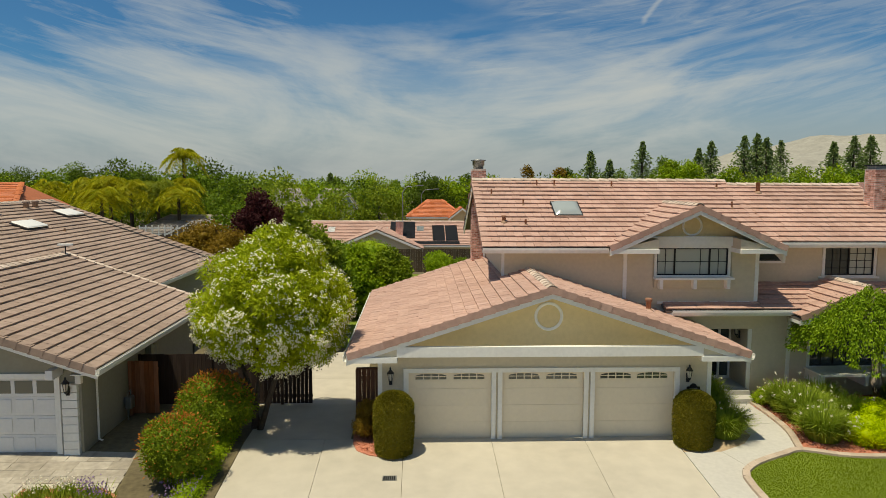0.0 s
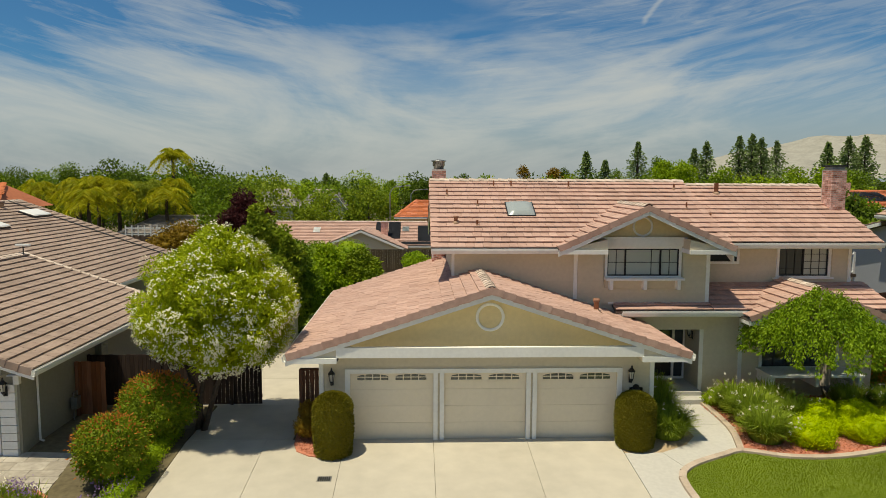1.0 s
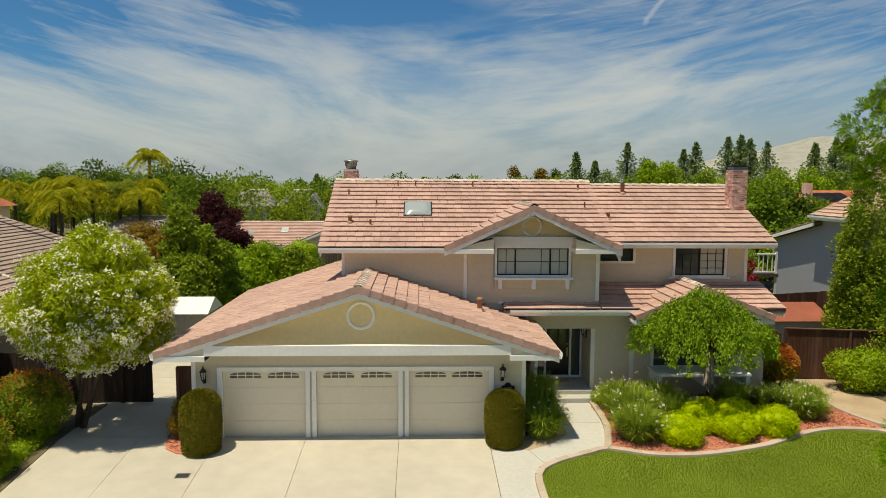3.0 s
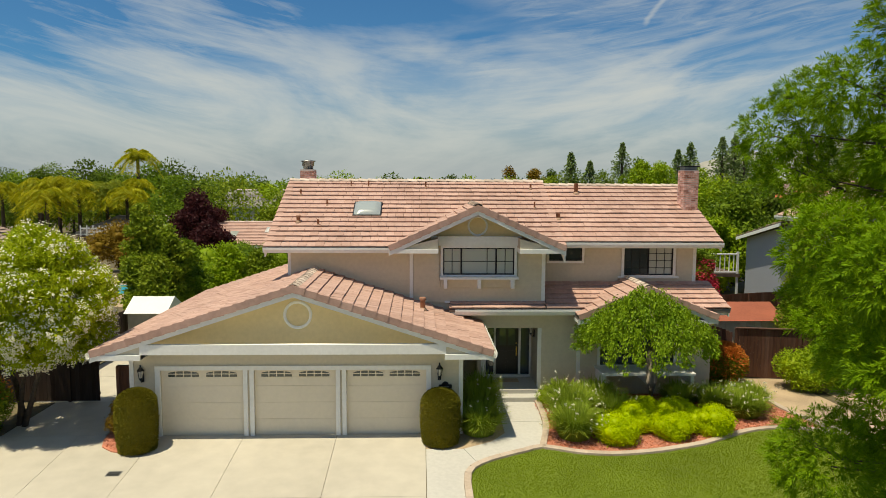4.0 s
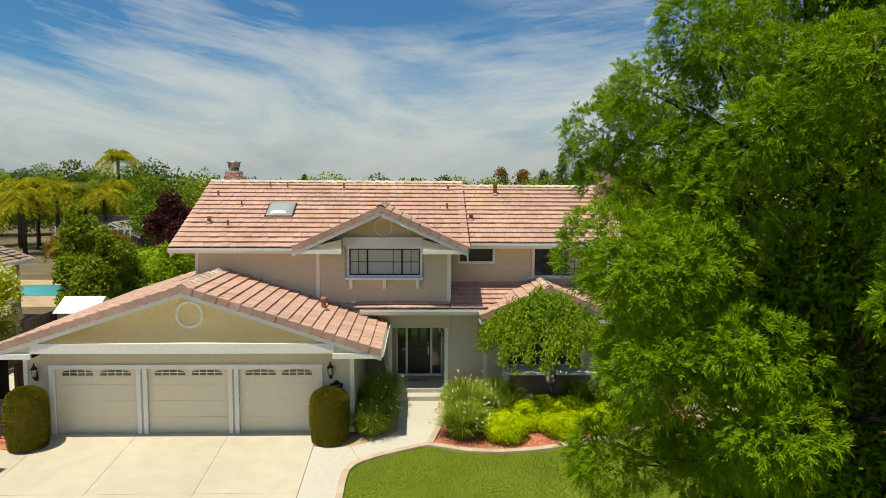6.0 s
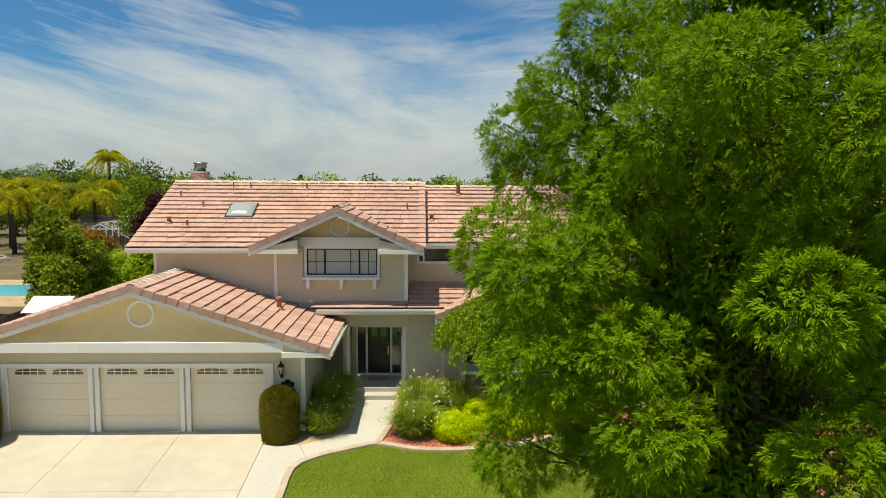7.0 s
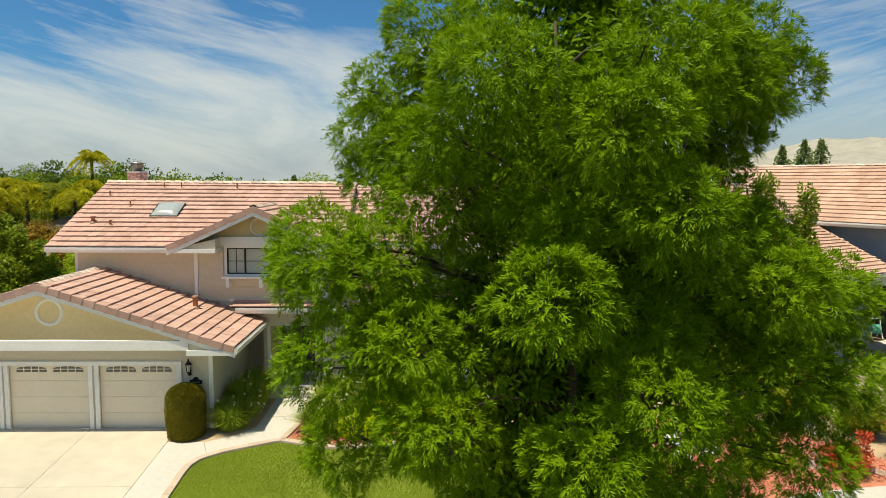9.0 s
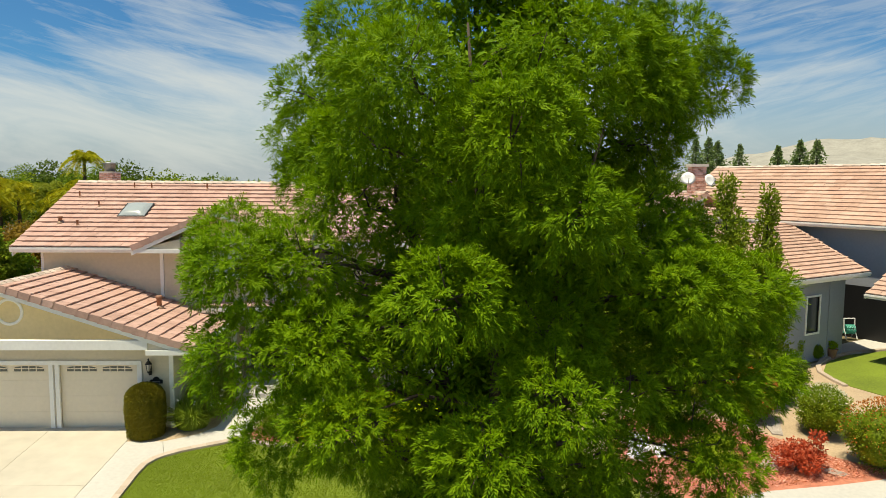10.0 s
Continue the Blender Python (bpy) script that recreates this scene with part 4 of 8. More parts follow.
def garage_door(x0, x1):
    d = part_group("garage_door", house, "cream sectional garage door with arched window lights")
    y = 20.06
    n = 4
    for i in range(n):
        z0, z1 = -0.03 + i * 2.06 / n, -0.03 + (i + 1) * 2.06 / n
        part("door_section", B(x0, x1, y, y + 0.045, z0 + 0.0015, z1 - 0.0015, 0.003), M_DOOR, d)
    w = (x1 - x0)
    for cx in (x0 + w * 0.27, x0 + w * 0.73):
        hw, z0, z1, s = 0.46, 1.80, 1.98, 0.075
        pts = [(cx - hw, z0), (cx + hw, z0)] + [(cx + hw * math.cos(a), z1 - s + s * math.sin(a)) for a in [math.pi * k / 14 for k in range(15)]]
        part("window_light", prism(pts, 0.012, "y", y - 0.008), M_GLASS_D, d, "arched row of dark panes")
        bm = bmesh.new()
        for k in range(1, 4):
            xx = cx - hw + 2 * hw * k / 4
            zz = z1 - s + s * math.sqrt(max(0, 1 - ((xx - cx) / hw) ** 2))
            box(bm, xx - 0.013, xx + 0.013, y - 0.022, y - 0.009, z0, zz)
        box(bm, cx - hw, cx + hw, y - 0.021, y - 0.0092, (z0 + z1) / 2 - 0.012, (z0 + z1) / 2 + 0.012)
        box(bm, cx - hw - 0.02, cx + hw + 0.02, y - 0.023, y - 0.0094, z0 - 0.025, z0)
        for k in range(14):
            a, b = math.pi * k / 14, math.pi * (k + 1) / 14
            q = [(cx + (hw + o) * math.cos(t), z1 - s + (s + o) * math.sin(t)) for t, o in ((a, 0), (b, 0), (b, 0.022), (a, 0.022))]
            v0 = [bm.verts.new((p[0], y - 0.022, p[1])) for p in q]
            bm.faces.new(v0)
        part("glazing_bars", bm, M_DOOR, d)
    return d


for a, b in DOORS:
    garage_door(a, b)

# garage roof
groof = part_group("garage_roof", house, "pinkish flat-tile gable roof over the garage")
RY0, RY1 = 19.30, 30.6
lslope, rslope = Vector((1, 0, GS)), Vector((-1, 0, GS))
slen = (GA[0] - GL) * math.sqrt(1 + GS * GS)
slope(groof, (GR, RY0 + 0.02, gar_z), (GR, 24.9, gar_z), rslope, slen, M_TILE, singles=150)
slope(groof, (GL, RY0 + 0.02, gar_z), (GL, RY1, gar_z), lslope, slen, M_TILE, singles=150)
caps(groof, (GA[0], RY0 + 0.03, GA[1] + 0.015), (GA[0], 23.64, GA[1] + 0.015), M_CAP, 0.34, 0.36)
verge(groof, (GL, RY0, gar_z), (GA[0], RY0, GA[1]), (0, -1, 0), M_TILE)
verge(groof, (GR, RY0, gar_z), (GA[0], RY0, GA[1]), (0, -1, 0), M_TILE)
verge(groof, (GL, RY1, gar_z), (2.9, RY1, gar_z + GS * (2.9 - GL)), (0, 1, 0), M_TILE)
board(groof, (GL - 0.02, RY0 + 0.02, gar_z - 0.10), (GA[0], RY0 + 0.02, GA[1] - 0.10), 0.19, 0.04, M_TRIM)
board(groof, (GR + 0.02, RY0 + 0.02, gar_z - 0.10), (GA[0], RY0 + 0.02, GA[1] - 0.10), 0.19, 0.04, M_TRIM)
for xe, s in ((GL, 1), (GR, -1)):
    part("rake_soffit", prism([(xe, gar_z - 0.13), (GA[0], GA[1] - 0.13), (GA[0], GA[1] - 0.15), (xe, gar_z - 0.15)], 0.62, "y", RY0 + 0.07), M_TRIM, groof)
gutter(groof, (GL, RY0 - 0.02, gar_z + 0.0), (GL, RY1, gar_z + 0.0), (-1, 0, 0))
gutter(groof, (GR, RY0 - 0.02, gar_z + 0.0), (GR, 24.6, gar_z + 0.0), (1, 0, 0))
board(groof, (GL + 0.01, RY1, gar_z), (GL + 0.01, RY0 + 0.06, gar_z), 0.16, 0.03, M_TRIM, "fascia", (-1, 0, 0))
board(groof, (GR - 0.01, 24.9, gar_z), (GR - 0.01, RY0 + 0.06, gar_z), 0.16, 0.03, M_TRIM, "fascia", (1, 0, 0))
for x0, x1 in ((-1.98, -0.58), (8.25, 9.66)):
    zt = lambda x: min(gar_z - 0.12 + GS * min(x - GL, GR - x), gar_z - 0.12 + 0.35)
    part("eave_return", prism([(x0, gar_z - 0.20), (x1, gar_z - 0.20), (x1, zt(x1) - 0.04), (x0, zt(x0) - 0.04)], 0.62, "y", RY0 + 0.07), M_SIDING, groof)
    part("return_board", B(*((x0, x0 + 1.40) if x0 < 0 else (x1 - 1.40, x1)), RY0 - 0.01, RY0 + 0.70, gar_z - 0.215, gar_z - 0.055, 0.005), M_TRIM, groof, "white boxed eave return")


def roof_vent(x, y, z, h, r, cap=True, material=None, tilt=0.0):
    v = empty("roof_vent", "terracotta painted vent pipe on the tiled roof", "vent pipe", (x, y, z))
    m_ = material or M_VENT
    part("pipe", lathe(bmesh.new(), [(r, -0.12), (r, h), (r * 1.05, h)], 12), m_, v, "", True)
    part("flashing", lathe(bmesh.new(), [(r * 2.6, -0.06), (r * 1.3, 0.05), (r * 1.02, 0.09)], 12), M_LEAD, v, "", True)
    if cap:
        part("cowl", lathe(bmesh.new(), [(r * 1.25, h * 0.78), (r * 1.35, h * 0.8), (r * 1.35, h), (r * 1.1, h + 0.015)], 12), m_, v, "", True)
    return v


def gr_z(x):
    return GA[1] - GS * abs(x - GA[0])


roof_vent(7.62, 22.2, gr_z(7.62) + 0.03, 0.42, 0.085)

# upper storey walls
MY, RWY = 23.65, 25.1
bay_win = (8.34, 10.86, 4.43, 5.38)
part("upper_wall", wall_with(bmesh.new(), 2.94, 11.97, 2.5, 5.62, MY, 0.15, [bay_win]), M_SIDING, house)
uw = part_group("upper_siding", house)
lap_siding(uw, 2.94, 7.2, 3.3, 5.5, MY, M_SIDING, (), 0.19)
lap_siding(uw, 7.3, 11.97, 3.45, 5.42, MY - 0.03, M_SIDING, [(8.2, 11.0, 4.3, 5.5)], 0.19)
part("upper_side_wall", B(2.94, 3.09, MY + 0.15, 32.0, 2.6, 5.7), M_SIDING, house)
part("side_gable_wall", prism([(MY, 5.6), (33.0, 5.6), (28.15, 7.55)], 0.15, "x", 2.94), M_SIDING, house)
part("bay_side_wall", B(11.82, 11.97, MY + 0.15, RWY, 3.2, 5.7), M_SIDING, house)
small_win, right_win = (12.38, 13.62, 4.76, 5.3), (15.23, 17.10, 4.22, 5.3)
part("upper_wall", wall_with(bmesh.new(), 11.97, 17.95, 3.5, 5.7, RWY, 0.15, [small_win, right_win]), M_SIDING, house)
lap_siding(uw, 11.98, 17.95, 3.84, 5.6, RWY, M_SIDING, [(12.28, 13.72, 4.6, 5.9), (15.1, 17.25, 4.1, 5.9)], 0.19)
part("upper_side_wall", B(17.80, 17.95, RWY + 0.15, 32.0, 2.6, 5.7), M_SIDING, house)
part("back_wall", B(2.94, 17.95, 32.0, 32.15, -0.3, 5.7), M_SIDING, house)
part("side_gable_wall", prism([(RWY, 5.65), (32.5, 5.65), (28.75, 7.4)], 0.15, "x", 17.80), M_SIDING, house)
for x in (7.22, 11.90):
    part("corner_board", B(x - 0.06, x + 0.07, MY - 0.065, MY + 0.02, 3.45, 5.5, 0.004), M_TRIM, house)
part("corner_board", B(2.90, 3.0, MY - 0.03, MY + 0.02, 3.3, 5.5, 0.004), M_TRIM, house)
part("corner_board", B(17.86, 17.98, RWY - 0.035, RWY + 0.02, 3.6, 5.6, 0.004), M_TRIM, house)
part("base_trim", B(8.4, 11.97, MY - 0.07, MY - 0.02, 3.42, 3.50, 0.004), M_TRIM, house)
part("base_trim", B(11.98, 17.95, RWY - 0.05, RWY, 3.82, 3.92, 0.004), M_TRIM, house)
window(house, *bay_win, MY - 0.03, cols=(8.66, 9.0, 9.9, 10.2, 10.54), rows_=(4.9,), glass=M_GLASS_C, mull=(8.98, 10.22), frame_w=0.09, label="three-part dark-framed window, panes coloured pale for curtains and reflections")
window(house, *small_win, RWY, glass=M_GLASS, frame_w=0.09, label="small dark window under the eave")
window(house, *right_win, RWY, cols=(15.54, 15.85, 16.48, 16.79), rows_=(4.49, 4.76, 5.03), glass=(M_GLASS, M_GLASS_C), mull=(16.165,), frame_w=0.10, label="sliding window with square glazing bars")
part("window_sill", B(15.0, 17.32, RWY - 0.08, RWY, 4.10, 4.17, 0.005), M_TRIM, house)
box_shelf = part_group("window_box_shelf", house, "white shelf on three brackets below the window")
part("shelf", B(8.22, 10.98, 23.28, 23.62, 4.30, 4.38, 0.006), M_TRIM, box_shelf)
part("apron", B(8.25, 10.95, 23.52, 23.62, 4.0, 4.30, 0.004), M_SIDING, box_shelf)
for x in (8.42, 9.6, 10.78):
    part("bracket", B(x - 0.06, x + 0.06, 23.28, 23.53, 3.98, 4.31, 0.01), M_TRIM, box_shelf)

# main roof
MS = 0.46
roof = part_group("main_roof", house, "pinkish flat-tile main roof")
E0, ER = (23.03, 5.42), (28.12, 7.68)
sl = math.hypot(ER[0] - E0[0], ER[1] - E0[1])
upv = (0, ER[0] - E0[0], ER[1] - E0[1])
slope(roof, (2.2, E0[0], E0[1]), (12.58, E0[0], E0[1]), upv, sl, M_TILE, inside=lambda p: not (7.0 < p.x < 12.0 and p.y < 24.4 and 6.86 - 0.4605 * abs(p.x - 9.5) > p.z + 0.1))
nlo = [(E0[0], E0[1] - 0.02), (ER[0], ER[1] - 0.02), (ER[0], ER[1] - 0.12), (E0[0], E0[1] - 0.12)]
zc = E0[1] + 0.75 * (ER[1] - E0[1]) / (ER[0] - E0[0])
nhi = [(E0[0] + 0.75, zc - 0.02), (ER[0], ER[1] - 0.02), (ER[0], ER[1] - 0.12), (E0[0] + 0.75, zc - 0.12)]
part("roof_deck", prism(nlo, 4.8, "x", 2.2), M_FELT, roof)
part("roof_deck", prism(nlo, 0.55, "x", 12.02), M_FELT, roof)
part("roof_deck", prism(nhi, 5.0, "x", 7.01), M_FELT, roof)
slope(roof, (12.58, 33.2, E0[1]), (2.2, 33.2, E0[1]), (0, -upv[1], upv[2]), sl, M_TILE, w=0.6, e=0.74)
F0, FR = (24.3, 5.50), (28.75, 7.53)
sl2 = math.hypot(FR[0] - F0[0], FR[1] - F0[1])
upf = (0, FR[0] - F0[0], FR[1] - F0[1])
slope(roof, (12.58, F0[0], F0[1]), (18.62, F0[0], F0[1]), upf, sl2, M_TILE)
slope(roof, (18.62, 33.2, F0[1]), (12.58, 33.2, F0[1]), (0, -upf[1], upf[2]), sl2, M_TILE, w=0.6, e=0.74)
caps(roof, (2.2, ER[0], ER[1] + 0.04), (12.58, ER[0], ER[1] + 0.04), M_CAP, 0.3, 0.4)
caps(roof, (12.6, FR[0], FR[1] + 0.04), (18.62, FR[0], FR[1] + 0.04), M_CAP, 0.3, 0.4)
verge(roof, (2.2, E0[0], E0[1]), (2.2, ER[0], ER[1]), (-1, 0, 0), M_TILE, 0.37, "verge_tile", 0.12, 0.22)
verge(roof, (12.58, E0[0], E0[1]), (12.58, ER[0], ER[1]), (1, 0, 0), M_TILE, 0.37, "verge_tile", 0.12, 0.22)
verge(roof, (18.62, F0[0], F0[1]), (18.62, FR[0], FR[1]), (1, 0, 0), M_TILE, 0.37, "verge_tile", 0.12, 0.22)
for (a, b) in (((2.22, E0[0], E0[1] - 0.1), (2.22, ER[0], ER[1] - 0.1)), ((2.22, 33.2, E0[1] - 0.1), (2.22, ER[0], ER[1] - 0.1))):
    board(roof, a, b, 0.2, 0.04, M_TRIM, "barge_board", (-1, 0, 0))
board(roof, (18.6, F0[0], F0[1] - 0.1), (18.6, FR[0], FR[1] - 0.1), 0.2, 0.04, M_TRIM, "barge_board", (1, 0, 0))
board(roof, (12.56, E0[0], E0[1] - 0.1), (12.56, ER[0], ER[1] - 0.1), 0.4, 0.04, M_TRIM, "barge_board", (1, 0, 0))
gutter(roof, (2.18, E0[0] + 0.03, E0[1] + 0.02), (6.6, E0[0] + 0.03, E0[1] + 0.02), (0, -1, 0))
gutter(roof, (12.62, F0[0] + 0.03, F0[1] + 0.02), (18.66, F0[0] + 0.03, F0[1] + 0.02), (0, -1, 0))
board(roof, (2.2, E0[0] + 0.04, E0[1]), (6.7, E0[0] + 0.04, E0[1]), 0.17, 0.04, M_TRIM, "fascia")
board(roof, (12.6, F0[0] + 0.04, F0[1]), (18.62, F0[0] + 0.04, F0[1]), 0.19, 0.04, M_TRIM, "fascia")
part("soffit", B(2.24, 7.1, E0[0] + 0.06, MY, E0[1] - 0.17, E0[1] - 0.15), M_TRIM, roof)
part("soffit", B(12.6, 18.58, F0[0] + 0.06, RWY, F0[1] - 0.18, F0[1] - 0.16), M_TRIM, roof)


def mroof_z(y):
    return E0[1] + (y - E0[0]) * (ER[1] - E0[1]) / (ER[0] - E0[0])


# window gable
bayroof = part_group("gable_roof", house, "small tiled gable roof over the upper window")
BA, BL, BR, BY = (9.5, 6.86), 6.46, 12.54, 22.83
bz = 5.46
bs = (BA[1] - bz) / (BA[0] - BL)
bslen = math.hypot(BA[0] - BL, BA[1] - bz)
back = 26.6
under = lambda p: p.z > mroof_z(p.y) - 0.25
slope(bayroof, (BL, BY + 0.02, bz), (BL, back, bz), (1, 0, bs), bslen, M_TILE, inside=under)
slope(bayroof, (BR, BY + 0.02, bz), (BR, back, bz), (-1, 0, bs), bslen, M_TILE, inside=under)
for s in (-1, 1):
    xe = BL if s < 0 else BR
    bm = prism([(xe, bz - 0.01), (BA[0], BA[1] - 0.01), (BA[0], BA[1] - 0.12), (xe, bz - 0.12)], 3.5, "y", BY + 0.03)
    part("roof_deck", bm, M_FELT, bayroof)
    verge(bayroof, (xe, BY, bz), (BA[0], BY, BA[1]), (0, -1, 0), M_TILE, 0.36, "verge_tile", 0.15, 0.2)
    board(bayroof, (xe, BY - 0.004, bz - 0.05), (BA[0] + 0.003 * s, BY - 0.004, BA[1] - 0.05), 0.23, 0.03, M_TRIM)
caps(bayroof, (BA[0], BY + 0.04, BA[1] + 0.04), (BA[0], 26.35, BA[1] + 0.04), M_CAP, 0.3, 0.37)
part("gable_wall", prism([(6.7, 5.36), (12.3, 5.36), (12.3, 5.45), (BA[0], BA[1] - 0.13), (6.7, 5.45)], 0.15, "y", MY - 0.02), M_STUCCO, house, "tan stucco gable above the upper window")
part("gable_beam", B(7.9, 11.1, MY - 0.16, MY - 0.02, 5.47, 5.80, 0.006), M_TRIM, house)
ring(house, 9.55, 6.16, MY - 0.02, 0.36, 0.07)
for x0, x1 in ((6.5, 8.15), (10.95, 12.5)):
    zt = lambda x: min(bz - 0.1 + bs * min(x - BL, BR - x), bz + 0.3)
    part("eave_return", prism([(x0 + 0.01, bz - 0.14), (x1 - 0.01, bz - 0.14), (x1 - 0.01, zt(x1)), (x0 + 0.01, zt(x0))], 0.7, "y", BY + 0.07), M_SIDING, bayroof)
    part("return_board", B(x0, x1, BY + 0.0, BY + 0.78, bz - 0.20, bz - 0.05, 0.005), M_TRIM, bayroof, "white boxed eave return")

# skylight
skyl = empty("skylight", "domed acrylic skylight in a dark frame on the roof", "skylight", (5.55, 25.65, mroof_z(25.65)))
ang = math.degrees(math.atan(MS))
skyl.rotation_euler = (radians(ang), 0, 0)
part("kerb_frame", B(-0.53, 0.53, -0.56, 0.56, 0.0, 0.12, 0.01), M_BLACK, skyl)
bm = bmesh.new()
nn = 8
grid = [[bm.verts.new((-0.49 + 0.98 * i / nn, -0.52 + 1.04 * j / nn, 0.121 + 0.13 * (1 - (2 * i / nn - 1) ** 4) ** 0.5 * (1 - (2 * j / nn - 1) ** 4) ** 0.5)) for i in range(nn + 1)] for j in range(nn + 1)]
for j in range(nn):
    for i in range(nn):
        bm.faces.new((grid[j][i], grid[j][i + 1], grid[j + 1][i + 1], grid[j + 1][i]))
part("dome", bm, M_DOME, skyl, "milky acrylic dome", True)

# vents on the main roof
for x, y, h, r in ((2.86, 26.75, 0.28, 0.03), (3.98, 25.95, 0.26, 0.03), (3.1, 24.7, 0.26, 0.07), (3.85, 24.45, 0.26, 0.04), (4.75, 27.5, 0.3, 0.025), (5.45, 27.5, 0.3, 0.03), (7.75, 27.45, 0.3, 0.035), (12.0, 27.4, 0.24, 0.04), (11.9, 25.75, 0.3, 0.03)):
    roof_vent(x, y, mroof_z(y) + 0.02, h, r, r > 0.05)
rz = lambda y: F0[1] + (y - F0[0]) * (FR[1] - F0[1]) / (FR[0] - F0[0])
roof_vent(14.0, 28.0, rz(28.0) + 0.02, 0.45, 0.085, False)
roof_vent(12.85, 25.9, rz(25.9) + 0.02, 0.26, 0.08, False)

# chimneys
ch = part_group("chimney", house, "weathered red brick chimney with a metal cap")
brick_stack(ch, 17.98, 18.58, 26.6, 27.3, 6.3, 8.22)
part("chimney_cap", B(18.03, 18.53, 26.66, 27.22, 8.22, 8.33, 0.01), M_GALV, ch)
part("cap_lid", B(17.95, 18.6, 26.58, 27.3, 8.33, 8.38, 0.01), M_BLACK, ch)
ch = part_group("chimney", house, "red brick chimney with a round metal cowl")
brick_stack(ch, 2.34, 2.93, 29.6, 30.5, 3.4, 8.2)
part("cowl", lathe(bmesh.new(), [(0.22, 8.2), (0.22, 8.34), (0.26, 8.34), (0.26, 8.52), (0.32, 8.53), (0.32, 8.57), (0.05, 8.62)], 16, (2.63, 30.05, 0)), M_GALV, ch, "", True)

# lower front: porch, entry, right wing
LS = 0.33
low = part_group("porch_roof", house, "low tiled porch roof along the front")
LE = (23.08, 3.27)
run = math.hypot(2.05, 2.05 * LS)
slope(low, (8.55, LE[0], LE[1]), (11.95, LE[0], LE[1]), (0, 1, LS), 0.62, M_TILE, e=0.31)
slope(low, (11.97, LE[0], LE[1]), (18.45, LE[0], LE[1]), (0, 1, LS), run, M_TILE, inside=lambda p: not (13.5 < p.x < 17.3 and p.y < 23.5))
for a, b, y0 in ((11.97, 13.5, 0.0), (13.5, 17.3, 0.4), (17.3, 18.45, 0.0)):
    part("roof_deck", prism([(LE[0] + y0, LE[1] + y0 * LS - 0.02), (25.12, LE[1] + (25.12 - LE[0]) * LS - 0.02), (25.12, LE[1] + (25.12 - LE[0]) * LS - 0.12), (LE[0] + y0, LE[1] + y0 * LS - 0.12)], b - a, "x", a), M_FELT, low)
gutter(low, (8.75, LE[0] + 0.03, LE[1] + 0.01), (13.15, LE[0] + 0.03, LE[1] + 0.01), (0, -1, 0))
board(low, (8.6, LE[0] + 0.04, LE[1]), (13.3, LE[0] + 0.04, LE[1]), 0.2, 0.04, M_TRIM, "fascia")
board(low, (17.4, LE[0] + 0.04, LE[1]), (18.45, LE[0] + 0.04, LE[1]), 0.2, 0.04, M_TRIM, "fascia")
verge(low, (18.45, LE[0], LE[1]), (18.45, LE[0] + 2.0, LE[1] + 2.0 * LS), (1, 0, 0), M_TILE, 0.37, "verge_tile", 0.12, 0.2)
board(low, (18.43, LE[0], LE[1] - 0.08), (18.43, LE[0] + 2.0, LE[1] + 2.0 * LS - 0.08), 0.18, 0.04, M_TRIM, "barge_board", (1, 0, 0))
part("soffit", B(8.8, 18.4, LE[0] + 0.08, 25.0, LE[1] - 0.22, LE[1] - 0.2), M_TRIM, low)
SA, SL_, SR_, SY, sz = (15.35, 4.12), 12.95, 17.8, 22.5, 3.12
ss = (SA[1] - sz) / (SA[0] - SL_)
sg = part_group("gable_roof", house, "small tiled gable roof over the front window")
lowz = lambda y: LE[1] + (y - LE[0]) * LS
und = lambda p: p.y < LE[0] + 0.1 or p.z > lowz(p.y) - 0.1
for s in (-1, 1):
    xe = SL_ if s < 0 else SR_
    bk = 25.05
    ln_ = math.hypot(SA[0] - xe, SA[1] - sz)
    slope(sg, (xe, SY + 0.02, sz), (xe, bk, sz), (SA[0] - xe, 0, SA[1] - sz), ln_, M_TILE, inside=und)
    part("roof_deck", prism([(xe, sz - 0.01), (SA[0], SA[1] - 0.01), (SA[0], SA[1] - 0.12), (xe, sz - 0.12)], 2.5, "y", SY + 0.03), M_FELT, sg)
    verge(sg, (xe, SY, sz), (SA[0], SY, SA[1]), (0, -1, 0), M_TILE, 0.36, "verge_tile", 0.15, 0.2)
    board(sg, (xe, SY + 0.02, sz - 0.09), (SA[0], SY + 0.02, SA[1] - 0.09), 0.19, 0.04, M_TRIM)
    part("return_board", B(xe if s < 0 else xe - 0.95, xe + 0.95 if s < 0 else xe, SY + 0.005, SY + 0.7, sz - 0.24, sz - 0.11, 0.005), M_TRIM, sg, "white boxed eave return")
caps(sg, (SA[0], SY + 0.04, SA[1] + 0.04), (SA[0], 25.0, SA[1] + 0.04), M_CAP, 0.3, 0.37)
part("gable_wall", prism([(13.6, 3.0), (17.2, 3.0), (SA[0], SA[1] - 0.2)], 0.12, "y", 23.12), M_STUCCO, house)

